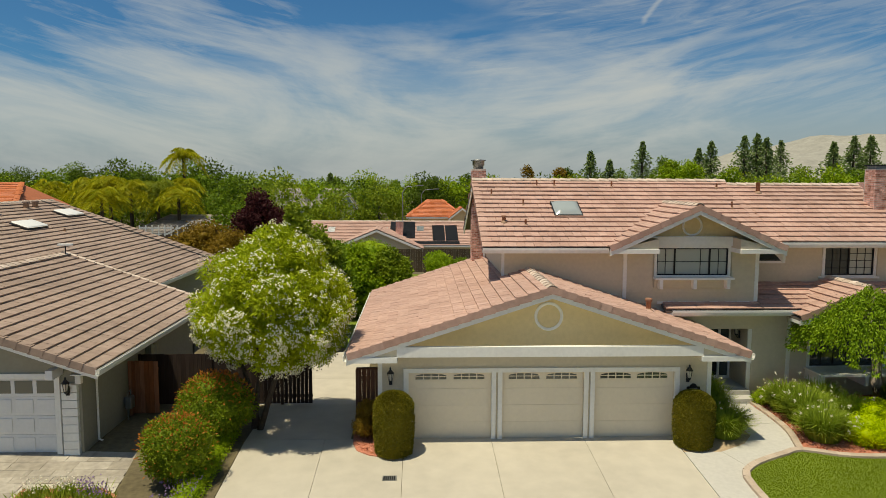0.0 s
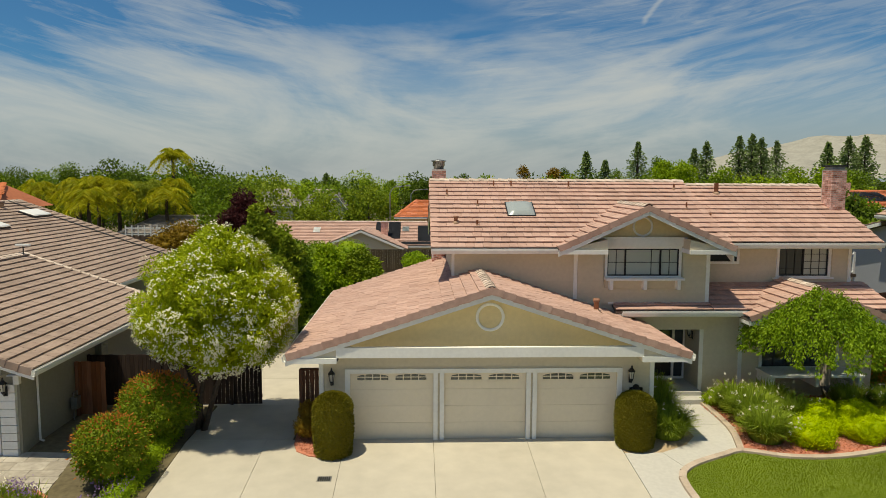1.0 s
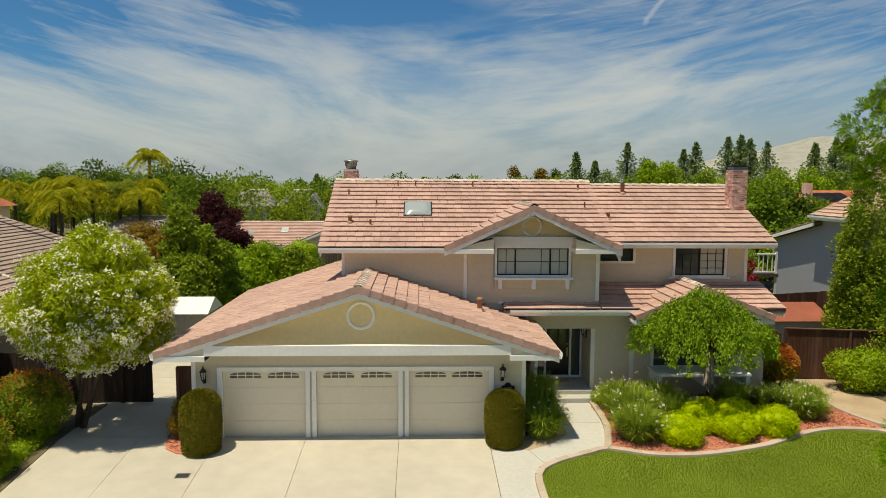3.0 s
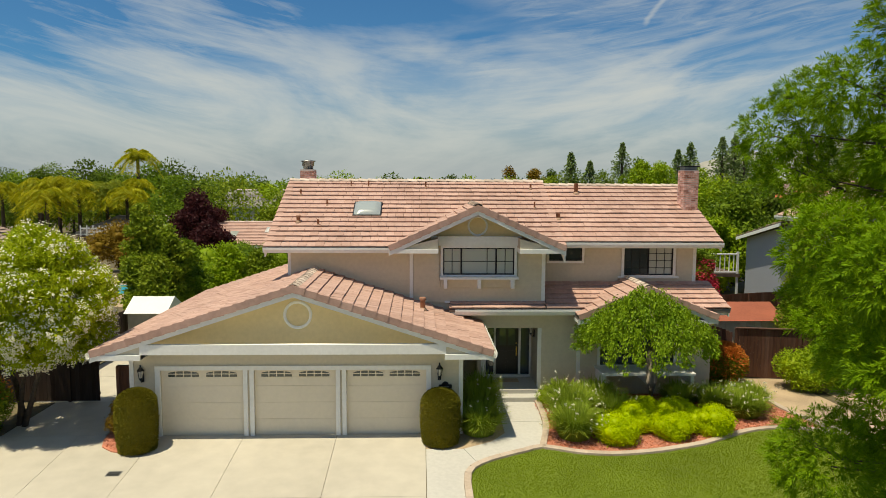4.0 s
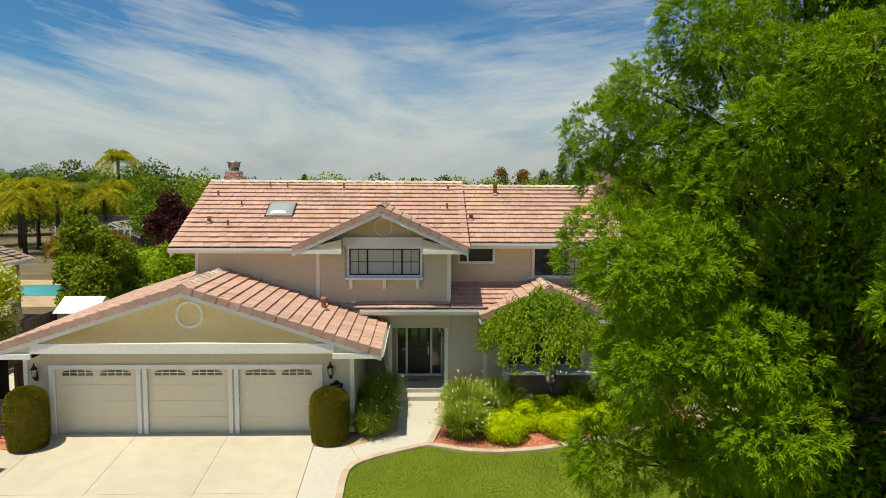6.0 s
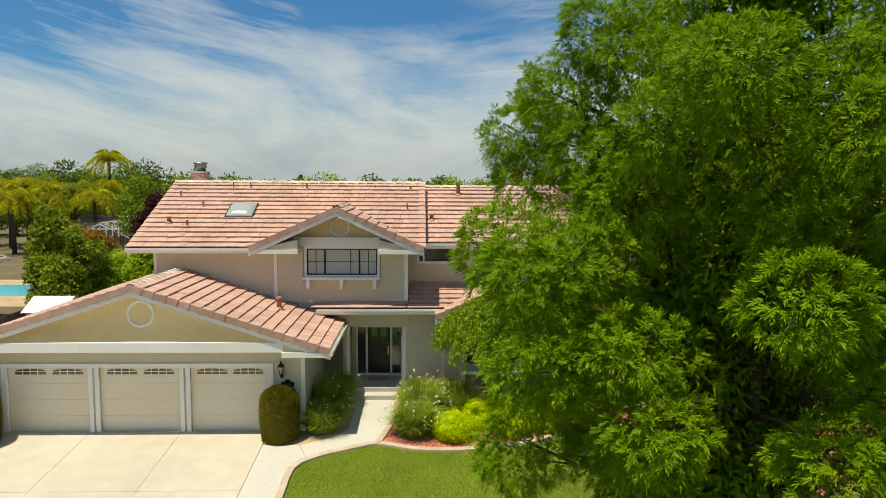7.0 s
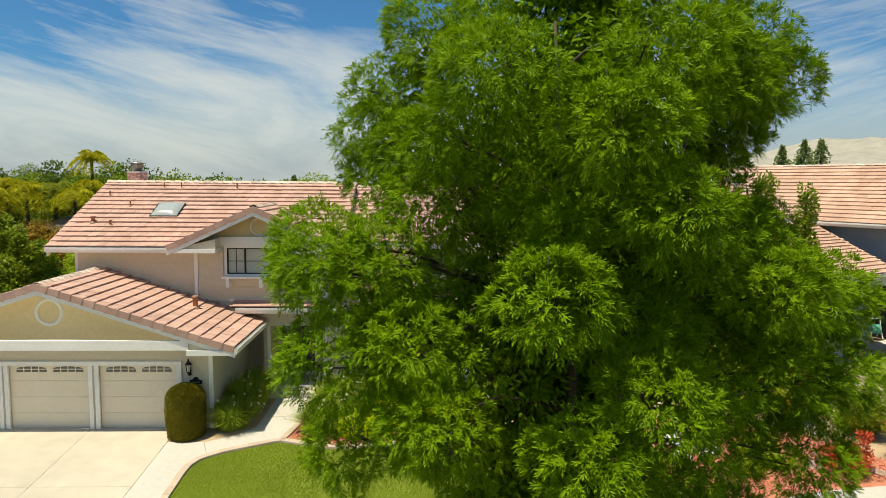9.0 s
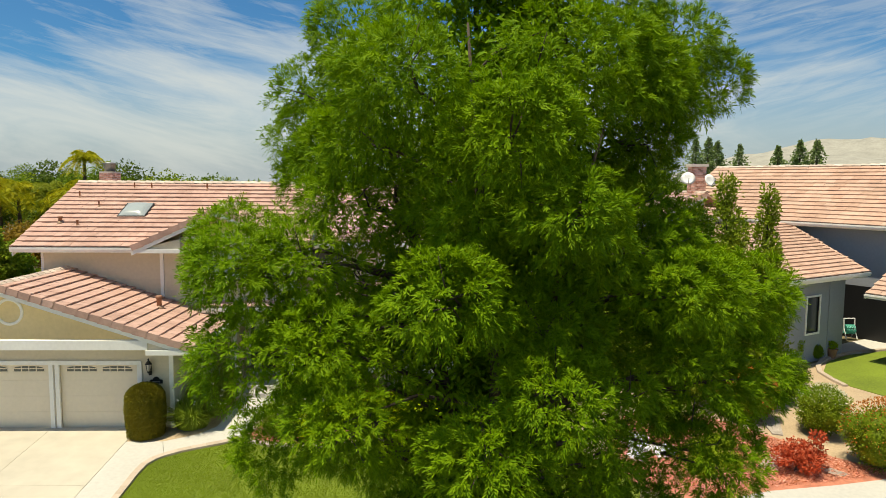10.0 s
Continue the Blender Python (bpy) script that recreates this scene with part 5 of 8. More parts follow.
FW = 23.75
fwin = (14.05, 16.75, 1.12, 2.55)
part("front_wall", wall_with(bmesh.new(), 11.78, 18.1, -0.3, 3.1, FW, 0.15, [fwin]), M_SIDING, house)
fs = part_group("front_siding", house)
lap_siding(fs, 11.92, 18.1, 0.05, 3.05, FW, M_SIDING, [(13.9, 16.9, 0.97, 2.7)], 0.19)
part("side_wall", B(17.95, 18.1, FW + 0.15, 32.0, -0.3, 3.3), M_SIDING, house)
window(house, *fwin, FW, cols=(14.5, 14.95, 15.85, 16.3), rows_=(1.84,), mull=(15.4,), glass=M_GLASS, label="wide front window with dark sashes")
fsh = part_group("window_box_shelf", house, "white shelf on brackets below the front window")
part("shelf", B(13.84, 17.14, 22.62, 23.73, 1.02, 1.10, 0.006), M_TRIM, fsh)
for x in (13.95, 15.5, 17.03):
    part("bracket", B(x - 0.06, x + 0.06, 22.66, 23.72, 0.68, 1.02, 0.01), M_TRIM, fsh)
for x in (11.78, 13.2):
    part("corner_board", B(x - 0.02, x + 0.12, FW - 0.035, FW + 0.02, 0.0, 3.05, 0.004), M_TRIM, house)
# entry recess
DY = 25.0
part("entry_side_wall", B(11.78, 11.93, FW + 0.15, DY + 0.1, -0.3, 3.05), M_SIDING, house)
part("entry_side_wall", B(9.6, 9.8, 23.7, DY + 0.1, -0.3, 3.05), M_SIDING, house)
part("entry_left_wall", B(8.81, 9.8, 24.75, 24.9, -0.3, 3.05), M_SIDING, house)
part("corner_board", B(9.72, 9.84, 23.66, 23.72, 0.3, 3.0, 0.004), M_TRIM, house)
part("entry_wall", wall_with(bmesh.new(), 9.8, 11.78, -0.3, 3.05, DY + 0.06, 0.12, [(9.98, 11.71, 0.35, 2.55)]), M_SIDING, house)
en = part_group("entry_door", house, "black front door between two dark side lights")
for q in ((9.96, 11.73, 2.53, 2.62), (9.96, 11.73, 0.33, 0.42), (9.96, 10.02, 0.42, 2.53), (11.67, 11.73, 0.42, 2.53), (10.32, 10.40, 0.42, 2.53), (11.26, 11.34, 0.42, 2.53)):
    part("door_frame", B(q[0], q[1], DY - 0.02, DY + 0.08, q[2], q[3], 0.004), M_TRIM, en)
part("door_leaf", B(10.41, 11.25, DY + 0.02, DY + 0.07, 0.43, 2.52, 0.006), M_DOORBLK, en, "black panelled door")
for a, b in ((10.53, 10.79), (10.87, 11.13)):
    part("door_light", B(a, b, DY + 0.008, DY + 0.018, 1.55, 2.3, 0.003), M_GLASS, en)
    part("door_panel", B(a, b, DY + 0.006, DY + 0.02, 0.6, 1.35, 0.006), M_DOORBLK, en)
for a, b in ((10.02, 10.32), (11.34, 11.67)):
    part("side_light", B(a, b, DY + 0.02, DY + 0.04, 0.42, 2.53), M_GLASS, en)
part("door_handle", B(11.16, 11.21, DY - 0.03, DY + 0.01, 1.15, 1.5, 0.008), M_BRASS, en, "brass handle plate")
part("knob", lathe(bmesh.new(), [(0.02, 0), (0.035, 0.02), (0.03, 0.05), (0.01, 0.06)], 10, (11.18, DY - 0.03, 1.6)), M_BRASS, en)
tagged(part("porch_step", B(9.82, 11.77, 22.95, 23.75, -0.2, 0.17, 0.015), M_WALKC), "pale concrete front step", "step", kind="structure")
tagged(part("porch_floor", B(9.8, 11.78, 23.4, DY + 0.05, -0.2, 0.32, 0.015), M_WALKC), "pale concrete porch floor", "porch", kind="structure")
tagged(part("doormat", B(10.45, 11.2, 24.3, 24.75, 0.32, 0.335, 0.004), M_SOIL), "brown doormat on the porch", "doormat")


def lantern(x, y, z):
    e = empty("wall_lantern", "black wall lantern with pale glass panes", "wall lamp", (x, y, z), "wall lanterns")
    part("back_plate", B(-0.05, 0.05, -0.025, 0.0, -0.28, 0.0, 0.006), M_BLACK, e)
    part("arm", tube(bmesh.new(), [(0, -0.02, -0.22), (0, -0.09, -0.26), (0, -0.13, -0.2), (0, -0.13, -0.12)], [0.012] * 4, 6), M_BLACK, e)
    part("glass", lathe(bmesh.new(), [(0.05, -0.12), (0.085, 0.1)], 6, (0, -0.13, 0)), M_LAMPGL, e, "pale glass")
    bm = bmesh.new()
    for k in range(6):
        a = 2 * math.pi * k / 6
        tube(bm, [(0.053 * math.cos(a), -0.13 + 0.053 * math.sin(a), -0.12), (0.088 * math.cos(a), -0.13 + 0.088 * math.sin(a), 0.1)], [0.008, 0.008], 5)
    part("cage", bm, M_BLACK, e)
    part("roof_cap", lathe(bmesh.new(), [(0.11, 0.1), (0.1, 0.12), (0.045, 0.19), (0.02, 0.22), (0.03, 0.25), (0.005, 0.29)], 12, (0, -0.13, 0)), M_BLACK, e, "", True)
    part("base_cap", lathe(bmesh.new(), [(0.015, -0.2), (0.055, -0.15), (0.055, -0.12)], 12, (0, -0.13, 0)), M_BLACK, e, "", True)
    return e


l1 = lantern(-0.80, 19.978, 1.95)
copy_thing(l1, Matrix.Translation((8.12, 19.978, 1.98)))
copy_thing(l1, Matrix.Translation((11.74, 24.3, 2.3)) @ pose(0, 0, 0, 0, 0, -90))
pl = empty("wall_plaque", "dark arched wall plaque with a plain pale bar", "plaque", (8.30, 19.975, 1.53))
part("plate", prism([(-0.2, -0.1), (0.2, -0.1), (0.2, 0.02)] + [(0.1 * math.cos(a) , 0.03 + 0.09 * math.sin(a)) for a in [math.pi * k / 8 for k in range(9)]] + [(-0.2, 0.02)], 0.025, "y", -0.025), M_BLACK, pl)
part("bar", B(-0.12, 0.12, -0.03, -0.025, -0.06, -0.02), M_GALV, pl)
dr = empty("drain_cover", "small dark metal drain cover in the driveway", "drain", (-0.75, 17.72, gz(17.72) + 0.001))
dr.rotation_euler = (math.atan(0.09), 0, 0)
part("rim", B(-0.19, 0.19, -0.13, 0.13, 0, 0.006), M_GALV, dr)
for k in range(6):
    part("grate_bar", B(-0.16 + k * 0.055, -0.125 + k * 0.055, -0.11, 0.11, 0.006, 0.011), M_BLACK, dr)

# ---- front planting ----
def clipped(at, r, h, seed):
    """A clipped column with a domed top."""
    e = empty("clipped_bush", "dense clipped dome-topped bush beside the garage doors", "bush", at, "clipped bushes by the garage")
    g = np.random.default_rng(seed)
    n = 12000
    z = g.random(n) * h
    prof = lambda q: r * np.where(q < h - r * 0.8, 0.90 + 0.12 * np.sin(np.pi * np.clip(q / h, 0, 1)), np.sqrt(np.clip(1 - ((q - (h - r * 0.8)) / (r * 0.8)) ** 2, 0, 1)) * 1.0)
    a = g.random(n) * 2 * np.pi
    top = g.random(n) < 0.3
    z = np.where(top, h - r * 0.8 + r * 0.8 * np.sqrt(1 - np.clip(g.random(n), 0, 1) ** 1), z)
    rad = prof(z) * g.uniform(0.93, 1.02, n)
    p = np.stack([np.cos(a) * rad, np.sin(a) * rad, z], 1)
    up = np.where(z > h - r * 0.8, (z - h + r * 0.8) / r, 0.0)
    ax = np.stack([np.cos(a), np.sin(a), up * 1.5], 1) + g.normal(0, 0.6, (n, 3))
    quads_mesh("leaves", leaves(p, ax, 0.05, 0.03), L_BOX, e)
    zz = [0, h * 0.3, h - r * 0.8, h - r * 0.45, h - r * 0.15, h - 0.05]
    part("inner_foliage", lathe(bmesh.new(), [(float(prof(np.array(q))) * 0.94, q) for q in zz], 24), L_BOX, e, "", True)
    return e


clipped((-0.68, 19.15, gz(19.15)), 0.56, 1.78, 3)
clipped((8.14, 19.45, gz(19.45)), 0.57, 1.62, 4)


def ball(name, label, at, r, leaf, n, size, shoots=None, shoot_n=0, flat=0.9, group="", seed=1):
    g = np.random.default_rng(seed)
    k = 26
    u = unit(g.normal(size=(k, 3)))
    c = np.array([0, 0, r * flat * 0.95]) + u * r * 0.45 * np.array([1, 1, flat])
    c = np.vstack([c, [[0, 0, r * flat * 0.9]]])
    rad = np.append(g.uniform(0.44, 0.56, k) * r, r * 0.8)
    e = bush(name, label, c + np.array(at), rad, leaf, int(n * 1.5), size, flat=flat, hollow=0.24, group=group, trunk=at[2])
    if shoots:
        u = unit(g.normal(size=(shoot_n, 3)) + np.array([0, -0.2, 1.3]))
        p = np.array([0, 0, r * flat * 0.95]) + u * r * np.array([1, 1, flat]) * g.uniform(0.84, 0.97, (shoot_n, 1))
        off = np.array([at[0] - e.location.x, at[1] - e.location.y, 0])
        q = quads_mesh("new_growth", leaves(p + off, u + g.normal(0, 0.5, (shoot_n, 3)), size * 1.1, size * 0.5), shoots, e)
        q["label"], q["kind"] = "coppery red new shoots", "stuff"
    return e


ball("photinia_bush", "rounded green photinia bush with red new shoots", (-6.3, 17.7, gz(17.7)), 1.06, L_PHOT, 15000, 0.08, L_PHOTR, 500, seed=2)
ball("photinia_bush", "rounded green photinia bush with red shoots beneath the oleander", (-6.0, 20.1, 0), 1.2, L_PHOT, 14000, 0.09, L_PHOTR, 700, seed=3)
ball("photinia_bush", "round photinia bush with many red leaves by the gate", (19.25, 25.2, 0), 0.92, L_PHOT, 9000, 0.09, L_PHOTR, 4200, seed=4)

# low shrub border between the drives
hb = [(-5.75, y, 0.12 + gz(y)) for y in np.arange(15.0, 20.8, 0.45)]
bush("low_hedge", "low trailing ground cover along the driveway edge", hb, [0.42] * len(hb), L_BRIGHT, 12000, 0.06, flat=0.75)
pk = rng.uniform((-6.5, 15.6), (-5.5, 17.4), (260, 2))
tagged(quads_mesh("flowers", leaves(np.column_stack([pk, [0.36 + gz(y) for y in pk[:, 1]]]), rng.normal(size=(260, 3)) + np.array([0, 0, 1.0]), 0.06, 0.05), L_LILAC), "small pale lilac flowers on the ground cover", "flowers", kind="stuff")
tagged(ground_sheet("flower_bed", [(-10.2, 15.0), (-10.1, 17.35), (-8.1, 17.35), (-7.6, 17.0), (-7.2, 15.0)], M_MULCH, 0.03), "flower bed of brown bark by the drive", "mulch", kind="structure")
for i, (x, y) in enumerate(((-9.6, 16.9), (-8.9, 17.0), (-8.3, 16.9), (-7.9, 16.6))):
    g = np.random.default_rng(40 + i)
    e = empty("flowering_plant", "low plant with purple flower spikes" if i > 1 else "low plant with small white flowers", "flower", (x, y, gz(y)))
    p = g.normal(0, 0.17, (300, 3)) * np.array([1, 1, 0])
    quads_mesh("leaves", leaves(p, g.normal(0, 0.4, (300, 3)) + np.array([0, 0, 1]), 0.3, 0.03), L_GRASSY, e)
    p = g.normal(0, 0.16, (120, 3)) * np.array([1, 1, 0.5]) + np.array([0, 0, 0.4])
    quads_mesh("petals", leaves(p, g.normal(0, 1, (120, 3)), 0.05, 0.04), L_LILAC if i > 1 else L_FLOWER, e)["kind"] = "stuff"


def oleander():
    e = empty("oleander_tree", "rounded oleander tree covered with white blossom", "tree", (-4.95, 21.0, 0))
    prof = [(2.4, 1.5), (2.8, 2.1), (3.5, 2.38), (4.4, 2.3), (5.2, 1.8), (5.75, 1.1), (6.0, 0.4)]
    c, s = crown(prof, (0.55, -0.1, 0), 190, 0.42, 5, fill=0.15)
    for b in (((-0.15, 0, -0.1), (0.0, 0, 1.2), (0.3, 0, 2.6)), ((0, 0.1, -0.1), (-0.3, 0.2, 1.3), (-0.8, 0.1, 2.9)), ((0.05, -0.1, -0.1), (0.5, -0.1, 1.4), (1.2, -0.2, 3.0))):
        part("stem", tube(bmesh.new(), b, [0.10, 0.075, 0.04], 8), M_BARK, e, "", True)
    branches(e, (0.2, 0, 2.0), [tuple(x) for x in c[:10]], 0.05)
    quads_mesh("crown", lobe_leaves(c, s, 85000, 0.15, 0.042, 0.0, hollow=0.4, loose=0.7), L_OLE, e)
    n = 2400
    w = (c[:, 2] < 4.0) * 0.8 + 0.6
    pick = rng.choice(len(c), n, p=w / w.sum())
    u = unit(unit(c[pick] - np.array([0.45, -0.1, 3.9])) * 1.2 + rng.normal(size=(n, 3)) * 0.7)
    p = c[pick] + u * s[pick][:, None] * 1.16
    p = np.repeat(p, 5, 0) + rng.normal(0, 0.035, (n * 5, 3))
    up = np.repeat(u, 5, 0) + np.array([0, 0, 0.5])
    q = quads_mesh("blossom", leaves(p, np.cross(up, rng.normal(size=(n * 5, 3))), 0.058, 0.055, up + rng.normal(0, 0.3, (n * 5, 3))), L_FLOWER, e)
    q["label"] = "clusters of white blossom"


oleander()


def strap_clump(at, r, h, n, label, seed, flowers=8, group="strappy clumps in the bed"):
    e = empty("strappy_plant", label, "plant", at, group)
    g = np.random.default_rng(seed)
    a = g.random(n) * 2 * np.pi
    b = g.random(n) ** 0.8
    root = np.stack([np.cos(a), np.sin(a), np.zeros(n)], 1) * (r * 0.6 * np.sqrt(g.random(n)))[:, None]
    lean = np.stack([np.cos(a), np.sin(a), np.zeros(n)], 1)
    L = h * g.uniform(0.5, 1.25, n)
    side = np.stack([-np.sin(a), np.cos(a), np.zeros(n)], 1) * 0.012
    p0 = root
    p1 = root + lean * (b * r * 0.25)[:, None] + np.array([0, 0, 1.0]) * (L * 0.62)[:, None]
    p2 = root + lean * (b * r * 0.8)[:, None] + g.normal(0, 0.05, (n, 3)) + np.array([0, 0, 1.0]) * (L * (1.05 - 0.34 * b))[:, None]
    q1 = np.stack([p0 - side, p0 + side, p1 + side * 1.2, p1 - side * 1.2], 1)
    q2 = np.stack([p1 - side * 1.2, p1 + side * 1.2, p2 + side * 0.2, p2 - side * 0.2], 1)
    quads_mesh("leaves", np.concatenate([q1, q2]), L_GRASSY, e)
    if flowers:
        flowers *= 2
        k = g.integers(0, n, flowers)
        p = np.repeat(p2[k] + np.array([0, 0, 0.12]), 5, 0) + g.normal(0, 0.02, (flowers * 5, 3))
        quads_mesh("flowers", leaves(p, g.normal(size=(flowers * 5, 3)), 0.06, 0.05), L_FLOWER, e)["kind"] = "stuff"
    return e


for i, (x, y, r, h, fl) in enumerate(((12.25, 19.75, 0.8, 0.95, 14), (12.5, 21.1, 0.85, 1.05, 12), (12.4, 22.2, 0.7, 0.95, 12), (13.5, 22.2, 0.8, 0.95, 8), (13.9, 21.2, 0.7, 0.8, 8), (16.5, 22.4, 0.7, 0.8, 6), (17.6, 22.0, 0.8, 0.85, 14), (18.3, 21.4, 0.75, 0.8, 14), (18.9, 22.3, 0.7, 0.8, 10))):
    strap_clump((x, y, gz(y)), r, h * 0.92, 1700, "tall grassy clump of strap leaves with tiny white flowers", 60 + i, fl)
strap_clump((9.35, 20.1, 0), 0.8, 0.8, 1700, "grassy clump of strap leaves beside the walk", 80, 6)
strap_clump((9.45, 21.3, 0), 0.75, 1.05, 1600, "dark grassy clump of strap leaves in the shade", 81, 4)
strap_clump((9.6, 22.4, 0), 0.65, 1.1, 1500, "dark grassy clump of strap leaves in the shade", 82, 4)
bush("low_shrub", "small yellow-green shrub beside the step", [(11.95, 22.9, 0.2), (12.2, 23.1, 0.25)], [0.35, 0.32], L_BRIGHT, 2500, 0.06)
bush("low_shrub", "small olive shrub beside the garage corner", [(-1.55, 20.0, 0.45), (-1.5, 20.15, 0.85), (-1.6, 20.3, 0.3)], [0.38, 0.33, 0.3], L_BROWN, 3500, 0.07)

for i, (x, y, r) in enumerate(((13.45, 19.55, 0.74), (14.3, 20.35, 0.72), (15.28, 19.75, 0.66), (15.75, 20.85, 0.72), (16.55, 20.15, 0.80), (14.9, 21.4, 0.6))):
    g = np.random.default_rng(20 + i)
    k = 44
    u = unit(g.normal(size=(k, 3)))
    c = np.array([x, y, gz(y) + r * 0.40]) + u * r * np.array([0.62, 0.62, 0.38])
    bush("golden_shrub", "bright lime-yellow mounded shrub on the mulch", c, g.uniform(0.34, 0.5, k) * r, L_LIME, 17000, 0.045, group="lime-yellow mounds", hollow=0.12, width=0.75)


def weeping():
    e = empty("weeping_tree", "small weeping tree with a broad hanging green crown", "tree", (15.35, 22.0, 0))
    part("trunk", tube(bmesh.new(), [(0, 0, -0.1), (0.02, 0, 1.0), (-0.02, 0, 1.9), (0.0, 0, 2.6)], [0.21, 0.17, 0.16, 0.09], 10), M_TWIG, e, "", True)
    g = np.random.default_rng(11)
    ns = 420
    a = g.random(ns) * 2 * np.pi
    rr = 2.2 * np.sqrt(g.random(ns)) * (1 + 0.12 * np.sin(3 * a + 1.0) + 0.05 * np.sin(8 * a))
    top = 4.18 - 1.6 * (rr / 2.45) ** 1.35 + g.normal(0, 0.1, ns)
    ln_ = g.uniform(0.35, 1.1, ns) * (0.55 + 0.75 * rr / 2.45)
    k = 84
    t = g.random((ns, k))
    x = (rr[:, None] + 0.12 * t) * np.cos(a)[:, None] + g.normal(0, 0.07, (ns, k))
    y = (rr[:, None] + 0.12 * t) * np.sin(a)[:, None] + g.normal(0, 0.07, (ns, k))
    z = np.maximum(top[:, None] - ln_[:, None] * t + g.normal(0, 0.04, (ns, k)), 1.9 + g.random((ns, 1)) * 0.45)
    x -= 0.25
    p = np.stack([x, y, z], -1).reshape(-1, 3)
    ax = g.normal(0, 0.5, p.shape) + np.array([0, 0, -0.9])
    ax[:, 0] += 0.5 * p[:, 0] / 2.4
    ax[:, 1] += 0.5 * p[:, 1] / 2.4
    quads_mesh("crown", leaves(p, ax, 0.115, 0.042), L_WEEP, e)
    for i in range(44):
        an, r_ = a[i], rr[i] * 0.95
        pts = [(0, 0, 2.4), (r_ * 0.3 * math.cos(an), r_ * 0.3 * math.sin(an), 3.3), (r_ * 0.7 * math.cos(an), r_ * 0.7 * math.sin(an), float(top[i]) + 0.12), (r_ * math.cos(an), r_ * math.sin(an), float(top[i]) - 0.4)]
        part("limb", tube(bmesh.new(), pts, [0.045, 0.028, 0.016, 0.006], 6), M_TWIG, e, "", True)


weeping()


# ends of the ash's main limbs: x, y, height above the lawn
ASH_TIPS = [(-3.2, -1.4, 7.3), (-4.0, -1.7, 7.2), (-4.2, -0.8, 7.5), (-3.9, -2.0, 6.0), (-3.25, 0.5, 10.0), (-2.6, 0.2, 11.0),
            (-1.7, -2.7, 9.9), (-0.2, -3.1, 9.2), (-2.3, -1.7, 9.2), (-1.1, -3.5, 7.1), (0.4, -3.3, 8.2), (0.3, -3.4, 5.8),
            (-0.6, -3.6, 5.1), (-2.5, -2.5, 5.2), (-2.9, -2.2, 6.2), (-3.8, 0.0, 3.9), (2.3, -0.1, 9.4), (3.7, 1.0, 10.4),
            (2.5, -2.0, 7.0), (2.9, -2.0, 4.5), (2.7, -1.9, 5.6), (0.3, -2.2, 6.5), (3.3, -0.4, 6.2), (2.9, 0.4, 10.9), (-2.9, 0.0, 9.0), (-2.5, -0.8, 8.2), (3.9, -0.6, 6.7), (3.7, -1.0, 5.5), (-3.65, 2.1, 9.4), (-3.4, 1.8, 8.6), (-3.0, 2.3, 10.0)]


